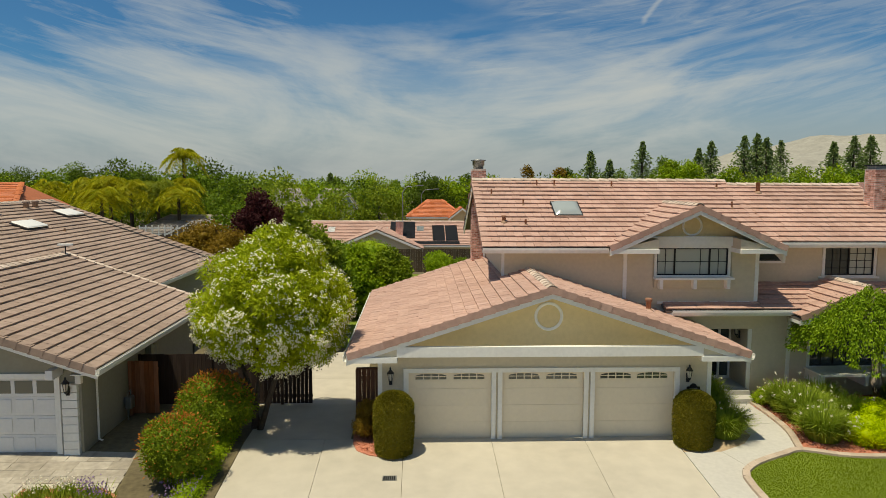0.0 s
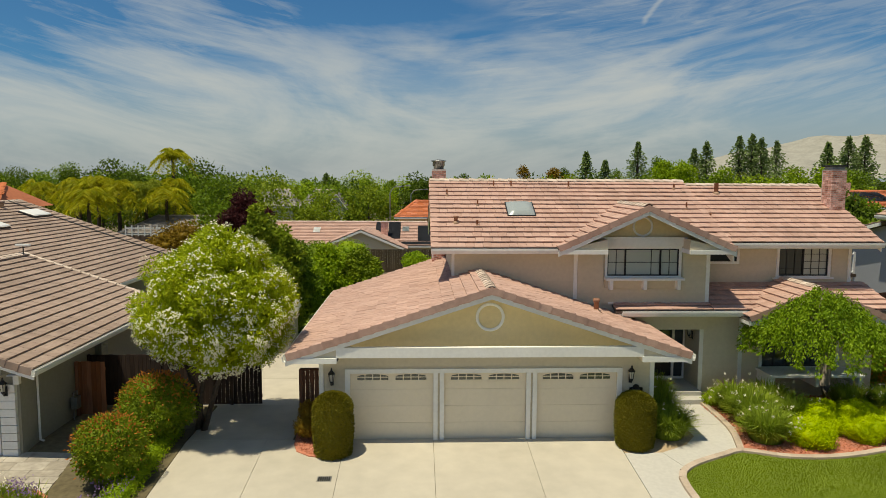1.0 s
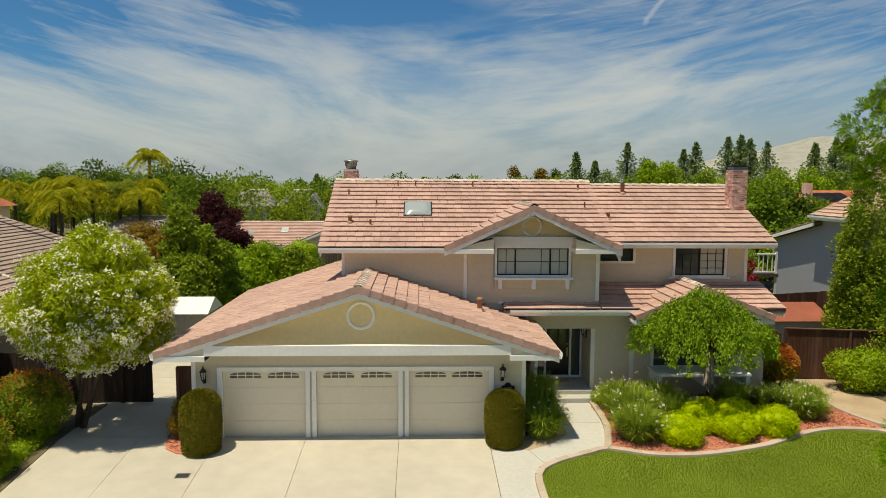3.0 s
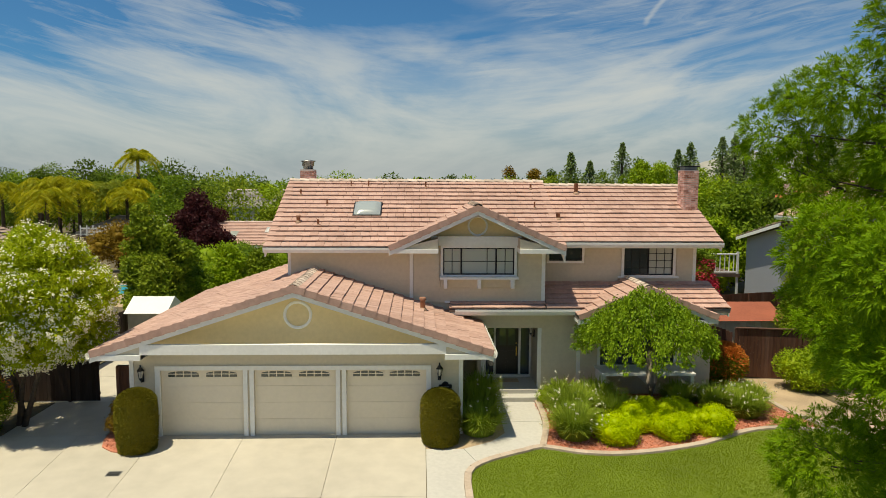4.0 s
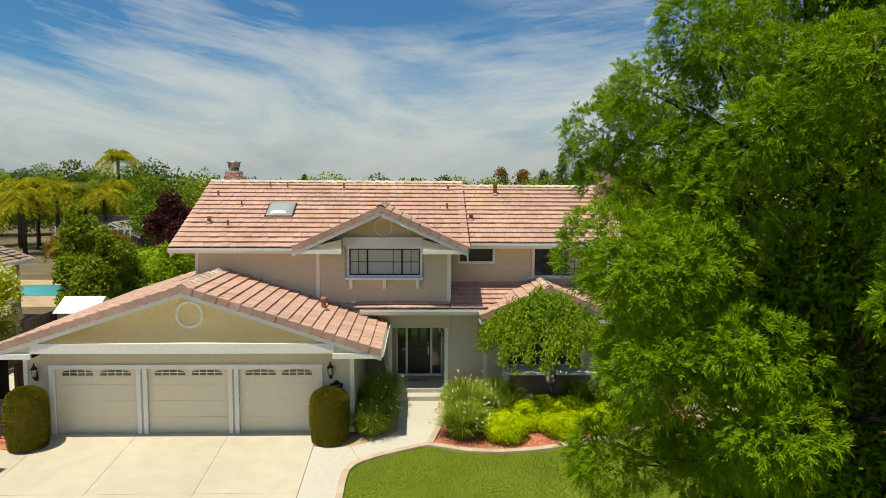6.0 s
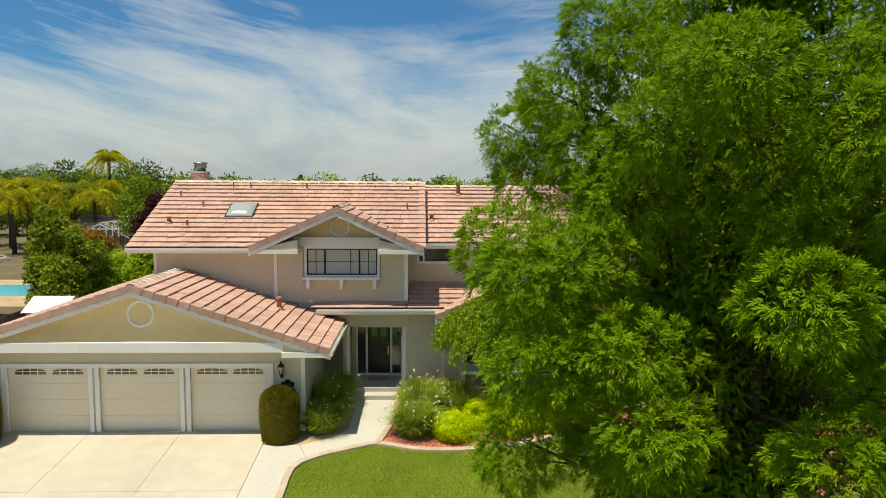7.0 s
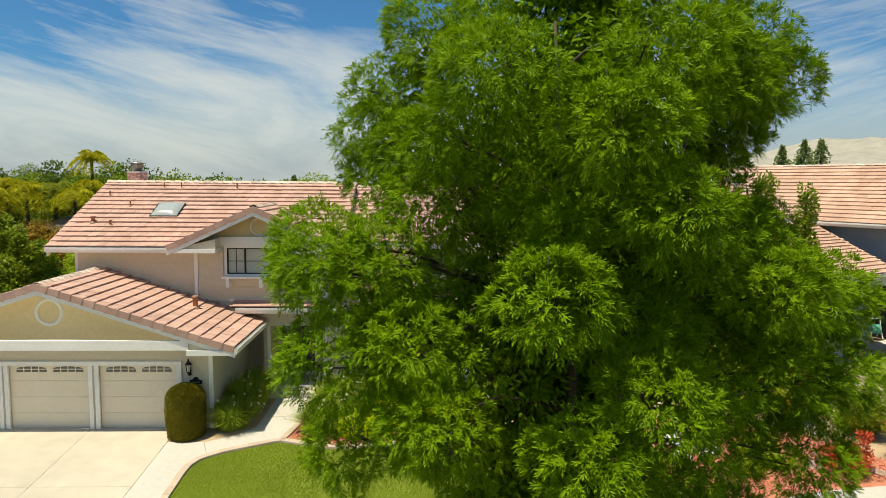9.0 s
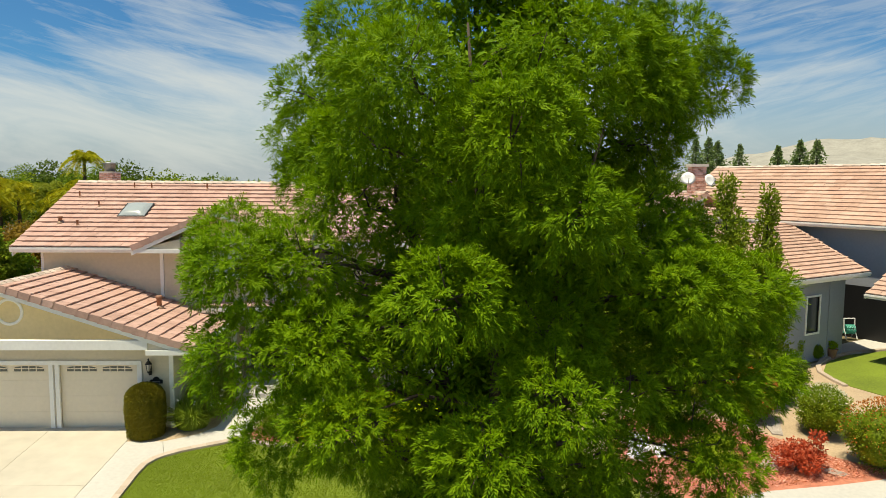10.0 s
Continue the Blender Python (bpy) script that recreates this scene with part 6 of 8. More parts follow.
def big_tree():
    """The large ash on the front lawn: several stems, limbs, and rounded clumps of feathery leaves with dark gaps between."""
    g = np.random.default_rng(77)
    e = empty("ash_tree", "large leafy ash tree with narrow bright green leaflets", "tree", (18.1, 10.3, gz(10.3)))
    prof = [(1.8, 1.8), (2.8, 2.7), (4.0, 3.1), (5.5, 3.8), (6.6, 4.0), (7.6, 3.3), (8.6, 3.2), (10.0, 3.2), (10.8, 2.9), (11.6, 2.4), (12.4, 1.6), (13.2, 0.6)]
    c, s = crown(prof, (0, 0, 0), 215, 0.62, 21, fill=0.10)
    tips = np.array(ASH_TIPS)
    far = np.min(np.linalg.norm(c[:, None] - tips[None], axis=2), axis=1) > 0.6
    # an open gap low between the limbs, where the stems show
    far &= ~((np.abs(c[:, 0] + 0.9) < 1.1) & (c[:, 1] < -0.5) & (c[:, 2] > 3.4) & (c[:, 2] < 6.6))
    c, s = c[far], s[far] * g.uniform(0.75, 1.2, far.sum())
    c, s = np.vstack([tips, c]), np.append(g.uniform(0.68, 0.92, len(tips)), s)
    stems = []
    for ang, lean, top, r in ((0.4, 1.2, 11.5, 0.20), (1.9, 1.0, 12.5, 0.22), (3.1, 2.0, 10.0, 0.17), (4.3, 1.5, 11.0, 0.18), (5.4, 1.8, 9.5, 0.16)):
        pts = [Vector((math.cos(ang) * (0.16 + lean * q ** 1.5), math.sin(ang) * (0.16 + lean * q ** 1.5), -0.1 + top * q)) for q in (0, 0.12, 0.3, 0.5, 0.75, 1.0)]
        pts = [p + Vector((0.12 * math.sin(p.z * 1.7 + ang), 0.12 * math.cos(p.z * 1.3 + ang), 0)) for p in pts]
        part("trunk", tube(bmesh.new(), pts, [r, r * 0.85, r * 0.68, r * 0.5, r * 0.3, r * 0.1], 10), M_BARK, e, "", True)
        stems += [pts[i].lerp(pts[i + 1], q) for i in range(1, 5) for q in (0, 0.34, 0.67)]
    for i in range(78):
        t = Vector(c[i])
        b = min(stems, key=lambda p: (t - p).length + 3.0 * max(0, p.z - t.z + 0.5))
        branches(e, b, [t], 0.035 + 0.02 * min(1.5, (t - b).length / 3))
        for _ in range(3):
            u = Vector(unit(g.normal(size=3))) * float(s[i])
            part("twig", tube(bmesh.new(), [b.lerp(t, 0.75), t.lerp(t + u, 0.3), t + u * 0.9], [0.02, 0.014, 0.005], 5), M_BARK, e, "", True)
    # tufts of compound leaves over each clump, thickest on its outer and upper side
    nt, m, k = 14500, 7, 7
    w = s ** 2
    w[:len(tips)] *= 2.0
    pick = g.choice(len(c), nt, p=w / w.sum())
    out = unit(c[pick] * np.array([1, 1, 0.0]) + 1e-6)
    u = unit(g.normal(size=(nt, 3)) + out * 0.35 + np.array([0, 0, 0.30]))
    tuft = c[pick] + u * (s[pick] * g.uniform(0.68, 1.0, nt))[:, None] * np.array([1.06, 1.06, 0.84])
    u, tuft = np.repeat(u, m, 0), np.repeat(tuft, m, 0)
    n = nt * m
    d = unit(u * 0.9 + unit(g.normal(size=(n, 3))) * 0.8 + np.array([0, 0, 0.2]))
    ln_ = 0.16 * g.uniform(0.7, 1.25, n)
    t = np.append((np.arange(k - 1) // 2 + 1.2) / (k // 2 + 0.9), 1.0)
    sg_ = np.append(np.where(np.arange(k - 1) % 2 == 0, 1.0, -1.0), 0.0)
    p = tuft[:, None, :] + d[:, None, :] * (t[None, :] * ln_[:, None])[..., None]
    p[..., 2] -= t[None, :] ** 2 * (ln_ * 0.28)[:, None]
    tan = d[:, None, :] - np.array([0, 0, 0.55]) * t[None, :, None]
    face = unit(u * 0.7 + g.normal(0, 0.32, (n, 3)) + np.array([0, 0, 0.55]))
    side = unit(np.cross(face, d))
    ax = unit(tan * 0.9 + side[:, None, :] * sg_[None, :, None] * 0.62 + g.normal(0, 0.15, (n, k, 3)))
    wide = unit(np.cross(ax, np.repeat(face[:, None, :], k, 1)))
    le, wi = 0.082 * g.uniform(0.75, 1.25, (n, k, 1)), 0.0185 * g.uniform(0.8, 1.2, (n, k, 1))
    mid = p + ax * le * 0.45
    q = np.stack([p, mid + wide * wi / 2, p + ax * le, mid - wide * wi / 2], 2).reshape(-1, 4, 3)
    quads_mesh("crown", q, L_ASH, e)
    ci, si = crown([(z, r * 0.62) for z, r in prof], (0, 0.3, 0), 190, 0.85, 22, fill=0.4)
    quads_mesh("inner_leaves", lobe_leaves(ci, si, 65000, 0.17, 0.06, 0.3, hollow=0.6), L_ASH, e)
    quads_mesh("inner_leaves", lobe_leaves(c, s * 0.7, 45000, 0.11, 0.04, 0.3, hollow=0.5), L_ASH, e)


big_tree()


# ---- fences, gates and sheds ----
def fence(name, a, b, z0, h, material, label, board_w=0.14, rail=True, category="fence", cap=False, top=None):
    e = empty(name, label, category, (a[0], a[1], z0))
    d = Vector((b[0] - a[0], b[1] - a[1], 0))
    L = d.length
    d.normalize()
    e.rotation_euler = (0, 0, math.atan2(d.y, d.x))
    n = max(1, round(L / board_w))
    w = L / n
    me = None
    for i in range(n):
        hh = h if top is None else top((i + 0.5) / n)
        if me is None:
            bm = B(-w / 2 + 0.004, w / 2 - 0.004, -0.012, 0.012, 0, 1.0)
            me = bpy.data.meshes.new("board")
            bm.to_mesh(me)
            bm.free()
            me.materials.append(material)
        share("board", me, Matrix.Translation(((i + 0.5) * w, 0, 0.03)) @ Matrix.Diagonal((1, 1, hh * (1 + random.uniform(-0.006, 0.006)), 1)), e)
    for i in range(int(L / 2.4) + 1):
        x = min(i * 2.4, L)
        part("post", B(x - 0.05, x + 0.05, -0.06, 0.045, -0.1, h + 0.04, 0.006), material, e)
    if rail:
        part("rail", B(0, L, 0.012, 0.05, h * 0.85, h * 0.85 + 0.09), material, e)
        part("rail", B(0, L, 0.012, 0.05, 0.25, 0.34), material, e)
    if cap:
        part("cap_rail", B(-0.03, L + 0.03, -0.07, 0.07, h + 0.035, h + 0.075, 0.005), material, e)
    return e


fence("fence", (-9.45, 23.3), (-3.62, 23.3), 0, 1.75, M_FENCE_SHADE, "board fence behind the oleander, coloured dark for the tree's shade")
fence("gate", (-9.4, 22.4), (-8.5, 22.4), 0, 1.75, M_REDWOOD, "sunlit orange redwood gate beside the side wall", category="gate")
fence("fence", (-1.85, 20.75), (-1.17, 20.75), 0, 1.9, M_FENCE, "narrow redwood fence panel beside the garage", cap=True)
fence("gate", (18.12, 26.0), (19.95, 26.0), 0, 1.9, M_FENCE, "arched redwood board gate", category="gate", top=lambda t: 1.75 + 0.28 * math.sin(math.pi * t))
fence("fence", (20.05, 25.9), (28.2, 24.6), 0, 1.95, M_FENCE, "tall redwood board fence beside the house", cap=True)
fence("fence", (28.4, 24.6), (28.0, 33.0), 0, 1.8, M_FENCE_G, "weathered board fence between two houses")
fence("fence", (-5.95, 23.4), (-5.95, 44.0), 0, 1.75, M_FENCE_G, "weathered board fence along the side yard")
fence("fence", (-9.0, 57.0), (16.0, 57.0), 0, 1.95, M_FENCE_G, "long weathered board fence behind the yard", 0.2)
fence("fence", (19.0, 31.0), (27.8, 33.5), 0, 2.3, M_FENCE, "dark fence behind the shed", 0.2)


def shed(label, x0, x1, y0, y1, h, rise, wall, roof_m, ridge="y"):
    e = empty("shed", label, "shed", ((x0 + x1) / 2, (y0 + y1) / 2, 0))
    cx, cy = (x0 + x1) / 2, (y0 + y1) / 2
    part("wall", B(x0 - cx, x1 - cx, y0 - cy, y1 - cy, 0, h), wall, e)
    n = int((x1 - x0) / 0.3)
    for i in range(n + 1):
        x = x0 - cx + i * (x1 - x0) / n
        part("batten", B(x - 0.02, x + 0.02, y0 - cy - 0.02, y0 - cy, 0.02, h), wall, e)
    if ridge == "y":
        out = [(x0 - cx - 0.12, h), (x1 - cx + 0.12, h), (0, h + rise)]
        part("roof", prism(out, y1 - y0 + 0.3, "y", y0 - cy - 0.15), roof_m, e)
    else:
        out = [(y0 - cy - 0.15, h), (y1 - cy + 0.15, h), (0, h + rise)]
        part("roof", prism(out, x1 - x0 + 0.3, "x", x0 - cx - 0.15), roof_m, e)
    return e


shed("small grey shed with a white roof in the side yard", -5.55, -3.95, 30.4, 32.4, 1.75, 0.6, M_GREYW, M_WHITE, "x")
shed("beige shed with a rust-red roof behind the fence", 19.5, 22.8, 27.6, 30.4, 1.95, 0.55, M_SIDING, M_REDROOF, "x")
bg = empty("cool_box", "blue plastic tub on the side wall ledge", "tub", (19.1, 26.6, 1.7))
part("tub", lathe(bmesh.new(), [(0.16, 0), (0.2, 0.28), (0.21, 0.3)], 12), glass_mat("blue_plastic", (0.02, 0.12, 0.6), 0.4), bg)
part("stand", B(-0.2, 0.2, -0.2, 0.2, -1.7, 0.0, 0.01), M_FENCE, bg)
# balcony rail and bougainvillea past the right end of the house
rl = empty("deck_rail", "white wooden deck railing behind the house", "railing", (21.8, 33.4, 3.15))
for z in (0.05, 0.95):
    part("rail", B(0, 1.7, -0.04, 0.04, z, z + 0.07, 0.005), M_WHITE, rl)
for k in range(7):
    part("baluster", B(0.1 + k * 0.23, 0.14 + k * 0.23, -0.02, 0.02, 0.1, 0.96), M_WHITE, rl)
for x in (0, 1.7):
    part("post", B(x - 0.05, x + 0.05, -0.05, 0.05, -3.15, 1.1, 0.006), M_WHITE, rl)
part("deck", B(0, 1.8, -0.1, 2.5, -0.15, 0.0), M_FENCE_G, rl)
bgv = bush("bougainvillea", "tall bougainvillea with magenta blossom", [(21.2, 32.6, 3.4), (21.5, 32.7, 4.0), (21.0, 32.6, 4.3), (21.4, 32.6, 2.4), (21.2, 32.6, 1.2)], [0.7, 0.6, 0.55, 0.7, 0.8], L_MID, 5000, 0.1, trunk=0.0)
qb = quads_mesh("blossom", lobe_leaves(np.array([(0, -0.1, 3.0), (0.15, -0.1, 3.7), (0.1, -0.2, 2.5)]), [0.72, 0.5, 0.75], 3200, 0.1, 0.09, hollow=0.15), L_MAGENTA, bgv)

# ---- left neighbour ----
nb = empty("house", "grey-green single-storey house with a brown flat-tile roof", "house", (0, 0, 0))
NS, NX, NZ = 0.35, -8.74, 2.52
nz = lambda x: NZ + NS * (NX - x)
nroof = part_group("roof", nb, "brown flat-tile roof with dark course lines")
nin = lambda p: (p.x > -14.6 and p.y < 29.0) or (p.y >= 29.0 and p.x < -11.0) or (p.x < -14.6 and p.y > 22.0)
slope(nroof, (NX, 18.67, NZ), (NX, 38.6, NZ), (-1, 0, NS), 11.3 * math.sqrt(1 + NS * NS), M_TILE_N, inside=nin)
for x0, x1, y0, y1 in ((-14.6, NX, 18.7, 29.0), (-20.0, -11.0, 29.0, 38.55), (-20.0, -14.6, 22.0, 29.0)):
    part("roof_deck", prism([(x0, nz(x0) - 0.01), (x1, nz(x1) - 0.01), (x1, nz(x1) - 0.14), (x0, nz(x0) - 0.14)], y1 - y0, "y", y0), M_FELT, nroof)
part("roof_back", prism([(-14.6, nz(-14.6)), (-14.6, nz(-14.6) - 0.13), (-20.4, NZ - 0.13), (-20.4, NZ)], 3.4, "y", 18.7), M_TILE_N, nroof)
part("roof_back", prism([(-20.0, nz(-20)), (-20.0, nz(-20) - 0.13), (-29, NZ + 0.5), (-29, NZ + 0.63)], 16.5, "y", 22.0), M_TILE_N, nroof)
caps(nroof, (-14.6, 18.75, nz(-14.6) + 0.04), (-14.6, 29.0, nz(-14.6) + 0.06), M_CAP, 0.5, 0.4)
caps(nroof, (-20.0, 22.0, nz(-20) + 0.04), (-20.0, 38.6, nz(-20) + 0.04), M_CAP, 0.3, 0.4)
caps(nroof, (-11.0, 38.5, nz(-11.0) + 0.03), (-20.0, 38.5, nz(-20.0) + 0.03), M_TILE_N, 0.3, 0.4)
caps(nroof, (-9.4, 29.0, nz(-9.4) + 0.05), (-14.5, 29.0, nz(-14.5) + 0.05), M_CAP, 0.22, 0.4, 0.03)
part("conduit", tube(bmesh.new(), [(-11.0, 37.3, nz(-11) + 0.1), (-20.0, 37.3, nz(-20) + 0.1)], [0.035, 0.035], 6), M_BLACK, nroof)
verge(nroof, (NX, 18.65, NZ), (-14.6, 18.65, nz(-14.6)), (0, -1, 0), M_TILE_N)
board(nroof, (NX + 0.02, 18.67, NZ - 0.1), (-14.6, 18.67, nz(-14.6) - 0.1), 0.16, 0.04, M_TRIM)
gutter(nroof, (NX, 18.6, NZ + 0.02), (NX, 29.0, NZ + 0.02), (1, 0, 0))
gutter(nroof, (-10.9, 29.0, nz(-11) + 0.02), (-10.9, 38.5, nz(-11) + 0.02), (1, 0, 0))
board(nroof, (NX - 0.01, 18.7, NZ), (NX - 0.01, 29.0, NZ), 0.16, 0.03, M_TRIM, "fascia", (1, 0, 0))
part("soffit", B(-9.5, NX, 18.75, 29.0, NZ - 0.17, NZ - 0.15), M_TRIM, nroof)
part("front_wall", wall_with(bmesh.new(), -20.0, -9.62, -0.3, 2.5, 19.3, 0.15, [(-15.05, -10.2, -0.3, 2.12)]), M_GREYW, nb)
part("gable_wall", prism([(-19.6, 2.5), (-9.62, 2.5), (-9.62, nz(-9.62) - 0.15), (-14.6, nz(-14.6) - 0.15)], 0.14, "y", 19.3), M_GREYW, nb)
part("side_wall", B(-9.62, -9.47, 19.3, 29.0, -0.3, 2.7), M_GREYW, nb)
part("side_wall", B(-11.65, -11.5, 29.0, 38.0, -0.3, 3.3), M_GREYW, nb)
part("back_wall", B(-20.0, -9.47, 28.85, 29.0, -0.3, 2.6), M_GREYW, nb)
for q in ((-15.2, -10.05, 2.12, 2.27), (-10.2, -10.05, -0.1, 2.12), (-15.2, -15.05, -0.1, 2.12)):
    part("door_trim", B(q[0], q[1], 19.24, 19.32, q[2], q[3], 0.004), M_TRIM, nb)
nd = part_group("garage_door", nb, "white panelled garage door with a row of grey windows")
for i in range(4):
    z0, z1 = -0.08 + i * 0.55, -0.08 + (i + 1) * 0.55
    part("door_section", B(-15.05, -10.2, 19.38, 19.42, z0 + 0.003, z1 - 0.003, 0.004), M_WHITE, nd)
    for j in range(8):
        x0 = -15.05 + 0.06 + j * 0.606
        if i < 3:
            part("door_panel", B(x0, x0 + 0.49, 19.355, 19.381, z0 + 0.07, z1 - 0.07, 0.012), M_WHITE, nd)
        else:
            part("window_light", B(x0, x0 + 0.49, 19.37, 19.379, z0 + 0.1, z1 - 0.08, 0.003), M_GLASS_D, nd)
for i in range(9):
    part("pilaster_board", B(-9.98, -9.55, 19.18 - 0.0, 19.3, -0.12 + i * 0.235, 0.1 + i * 0.235, 0.008), M_TRIM, nb)
part("corner_board", B(-9.60, -9.44, 19.21, 19.34, 1.98, 2.4, 0.004), M_TRIM, nb)
part("beam_end", B(-10.15, -9.95, 18.72, 19.3, 2.24, 2.5, 0.01), M_WHITE, nb)
part("downpipe", tube(bmesh.new(), [(-9.42, 20.1, 2.4), (-9.42, 20.1, 0.05), (-9.3, 20.1, 0.0)], [0.035] * 3, 8), M_TRIM, nb)
copy_thing(l1, Matrix.Translation((-10.0 + 0.22, 19.17, 1.95)))
mb = empty("meter_box", "grey electric meter box on the side wall", "meter", (-9.47, 24.1, 1.9))
part("cabinet", B(0, 0.22, -0.25, 0.25, -0.35, 0.35, 0.012), M_GALV, mb)
part("dial", lathe(bmesh.new(), [(0.09, 0), (0.09, 0.03), (0.02, 0.05)], 12, (0.24, 0.0, 0.05)), M_LAMPGL, mb)
gm = empty("gas_meter", "small grey gas meter with bluish pipes", "meter", (-9.3, 22.0, 0.0))
part("body", B(-0.1, 0.12, -0.15, 0.15, 0.35, 0.75, 0.04), M_GALV, gm)
part("pipe", tube(bmesh.new(), [(0, -0.12, 0), (0, -0.12, 0.9), (0, 0.12, 0.9), (0, 0.12, 0.6)], [0.025] * 4, 8), M_GALV, gm)


def flat_skylight(x, y):
    e = empty("skylight", "white domed skylight on the brown roof", "skylight", (x, y, nz(x) + 0.03), "white skylights")
    e.rotation_euler = (0, math.atan(NS), 0)
    part("kerb_frame", B(-0.42, 0.42, -0.85, 0.85, 0, 0.1, 0.01), M_BLACK, e)
    bm = B(-0.4, 0.4, -0.82, 0.82, 0.1, 0.2, 0.06)
    part("dome", bm, M_WHITE, e, "white acrylic dome", True)


flat_skylight(-17.3, 31.3)
flat_skylight(-18.1, 36.4)
for x, y, h in ((-18.9, 31.5, 0.45), (-19.2, 34.6, 0.4), (-19.2, 35.4, 0.4)):
    roof_vent(x, y, nz(x), h, 0.13, True, M_TILE_N)
roof_vent(-16.4, 32.6, nz(-16.4), 0.2, 0.05, False, M_TILE_N)
an = empty("aerial", "small white aerial on a mast at the ridge", "aerial", (-14.4, 28.6, nz(-14.4) + 0.0))
part("mast", tube(bmesh.new(), [(0, 0, 0), (0, 0, 0.5)], [0.025, 0.025], 6), M_BLACK, an)
part("panel", B(-0.3, 0.3, -0.06, 0.06, 0.46, 0.56, 0.03), M_WHITE, an)
# flagstone drive
fl = tagged(new("flagstone_drive"), "drive of mottled grey and tan flagstones", "paving", kind="structure")
ground_sheet("bedding", [(-20, 9.6), (-7.6, 9.6), (-7.75, 17.2), (-8.05, 19.4), (-20, 19.4)], M_CONC, -0.012, 0.05, fl)
y = 15.9
while y < 19.2:
    x, h = -20.0, random.choice((0.35, 0.45, 0.6))
    while x < -8.0:
        w = random.choice((0.45, 0.6, 0.9))
        xr = min(x + w, -8.0 + (19.4 - y) * 0.12)
        if not (y < 17.4 and -10.3 < (x + xr) / 2) and xr - x > 0.15:
            ground_sheet("flagstone", [(x + 0.005, y + 0.005), (xr - 0.005, y + 0.005), (xr - 0.005, min(y + h, 19.4) - 0.005), (x + 0.005, min(y + h, 19.4) - 0.005)], M_SLATE, 0.004 + random.uniform(0, 0.004), 0.03, fl)
        x += w
    y += h

# ---- right neighbour ----
rb = empty("house", "blue-grey two-storey house with a pale pink tile roof", "house", (36.5, 35.9, 0))
rb.rotation_euler = (0, 0, radians(30))
rr = part_group("roof", rb, "pale pink flat-tile roof")
US = 0.62
slope(rr, (0, 8.0, 5.8), (0, -13.0, 5.8), (5.0, 0, 5.0 * US), 5.0 * math.hypot(1, US), M_TILE_R, w=0.6, e=0.40)
part("roof_back", prism([(5.0, 5.8 + 5 * US), (10.5, 5.8), (10.5, 5.67), (5.0, 5.67 + 5 * US)], 21.0, "y", -13.0), M_TILE_R, rr)
caps(rr, (5.0, 8.0, 5.84 + 5 * US), (5.0, -13.0, 5.84 + 5 * US), M_CAP, 0.3, 0.5)
verge(rr, (0, 8.0, 5.8), (5.0, 8.0, 5.8 + 5 * US), (0, 1, 0), M_TILE_R)
gutter(rr, (-0.03, 8.0, 5.82), (-0.03, -13.0, 5.82), (-1, 0, 0))
board(rr, (0.0, 8.0, 5.8), (0.0, -13.0, 5.8), 0.2, 0.03, M_TRIM, "fascia", (-1, 0, 0))
part("soffit", B(0.02, 0.7, -13.0, 7.9, 5.6, 5.62), M_TRIM, rr)
part("upper_wall", B(0.6, 0.75, -13.0, 7.5, -0.3, 5.68), M_BLUEW, rb)
part("gable_wall", prism([(0.75, -0.3), (9.6, -0.3), (9.6, 5.9), (5.0, 5.5 + 5 * US), (0.75, 5.9)], 0.15, "y", 7.5), M_BLUEW, rb)
part("back_wall", B(9.6, 9.75, -13.0, 7.5, -0.3, 5.7), M_BLUEW, rb)
lowr = part_group("lower_roof", rb, "pale pink lower hip roof")
lin = lambda p: p.x < -2.9 + 3.3 * (p.y + 6.2) / 6.2
slope(lowr, (-9.0, -6.2, 3.85), (0.5, -6.2, 3.85), (0, 6.2, 1.86), math.hypot(6.2, 1.86), M_TILE_R, inside=lin)
bm = bmesh.new()
vs = [bm.verts.new(p) for p in ((-9.0, -6.2, 3.84), (-2.9, -6.2, 3.84), (0.4, 0.0, 5.7), (-9.0, 0.0, 5.7))]
bm.faces.new(vs)
bmesh.ops.solidify(bm, geom=bm.faces[:], thickness=0.1)
part("roof_deck", bm, M_FELT, lowr)
part("roof_back", prism([(0.0, 5.68), (1.5, 5.2), (1.5, 5.1), (0.0, 5.55)], 8.9, "x", -9.0), M_TILE_R, lowr)
caps(lowr, (-2.9, -6.2, 3.87), (0.35, 0.0, 5.74), M_TILE_R, 0.24, 0.4)
gutter(lowr, (-9.0, -6.17, 3.87), (-2.85, -6.17, 3.87), (0, -1, 0))
board(lowr, (-9.0, -6.16, 3.84), (-2.9, -6.16, 3.84), 0.2, 0.03, M_TRIM, "fascia")
rwin = (-6.7, -5.75, 1.3, 2.9)
part("lower_wall", wall_with(bmesh.new(), -8.7, -3.7, -0.3, 3.75, -5.6, 0.15, [rwin]), M_BLUEW, rb)
part("lower_wall", B(-3.85, -3.7, -5.45, 0.0, -0.3, 4.0), M_BLUEW, rb)
part("side_wall", B(-8.7, -8.55, -5.45, 1.2, -0.3, 3.9), M_BLUEW, rb)
part("lower_back_wall", B(-8.55, 0.6, 1.05, 1.2, -0.3, 5.1), M_BLUEW, rb)
part("corner_board", B(-5.0, -4.92, -5.64, -5.6, 0.0, 3.7, 0.004), M_BLUEW, rb)
window(rb, *rwin, -5.6, glass=M_GLASS, frame_w=0.08)
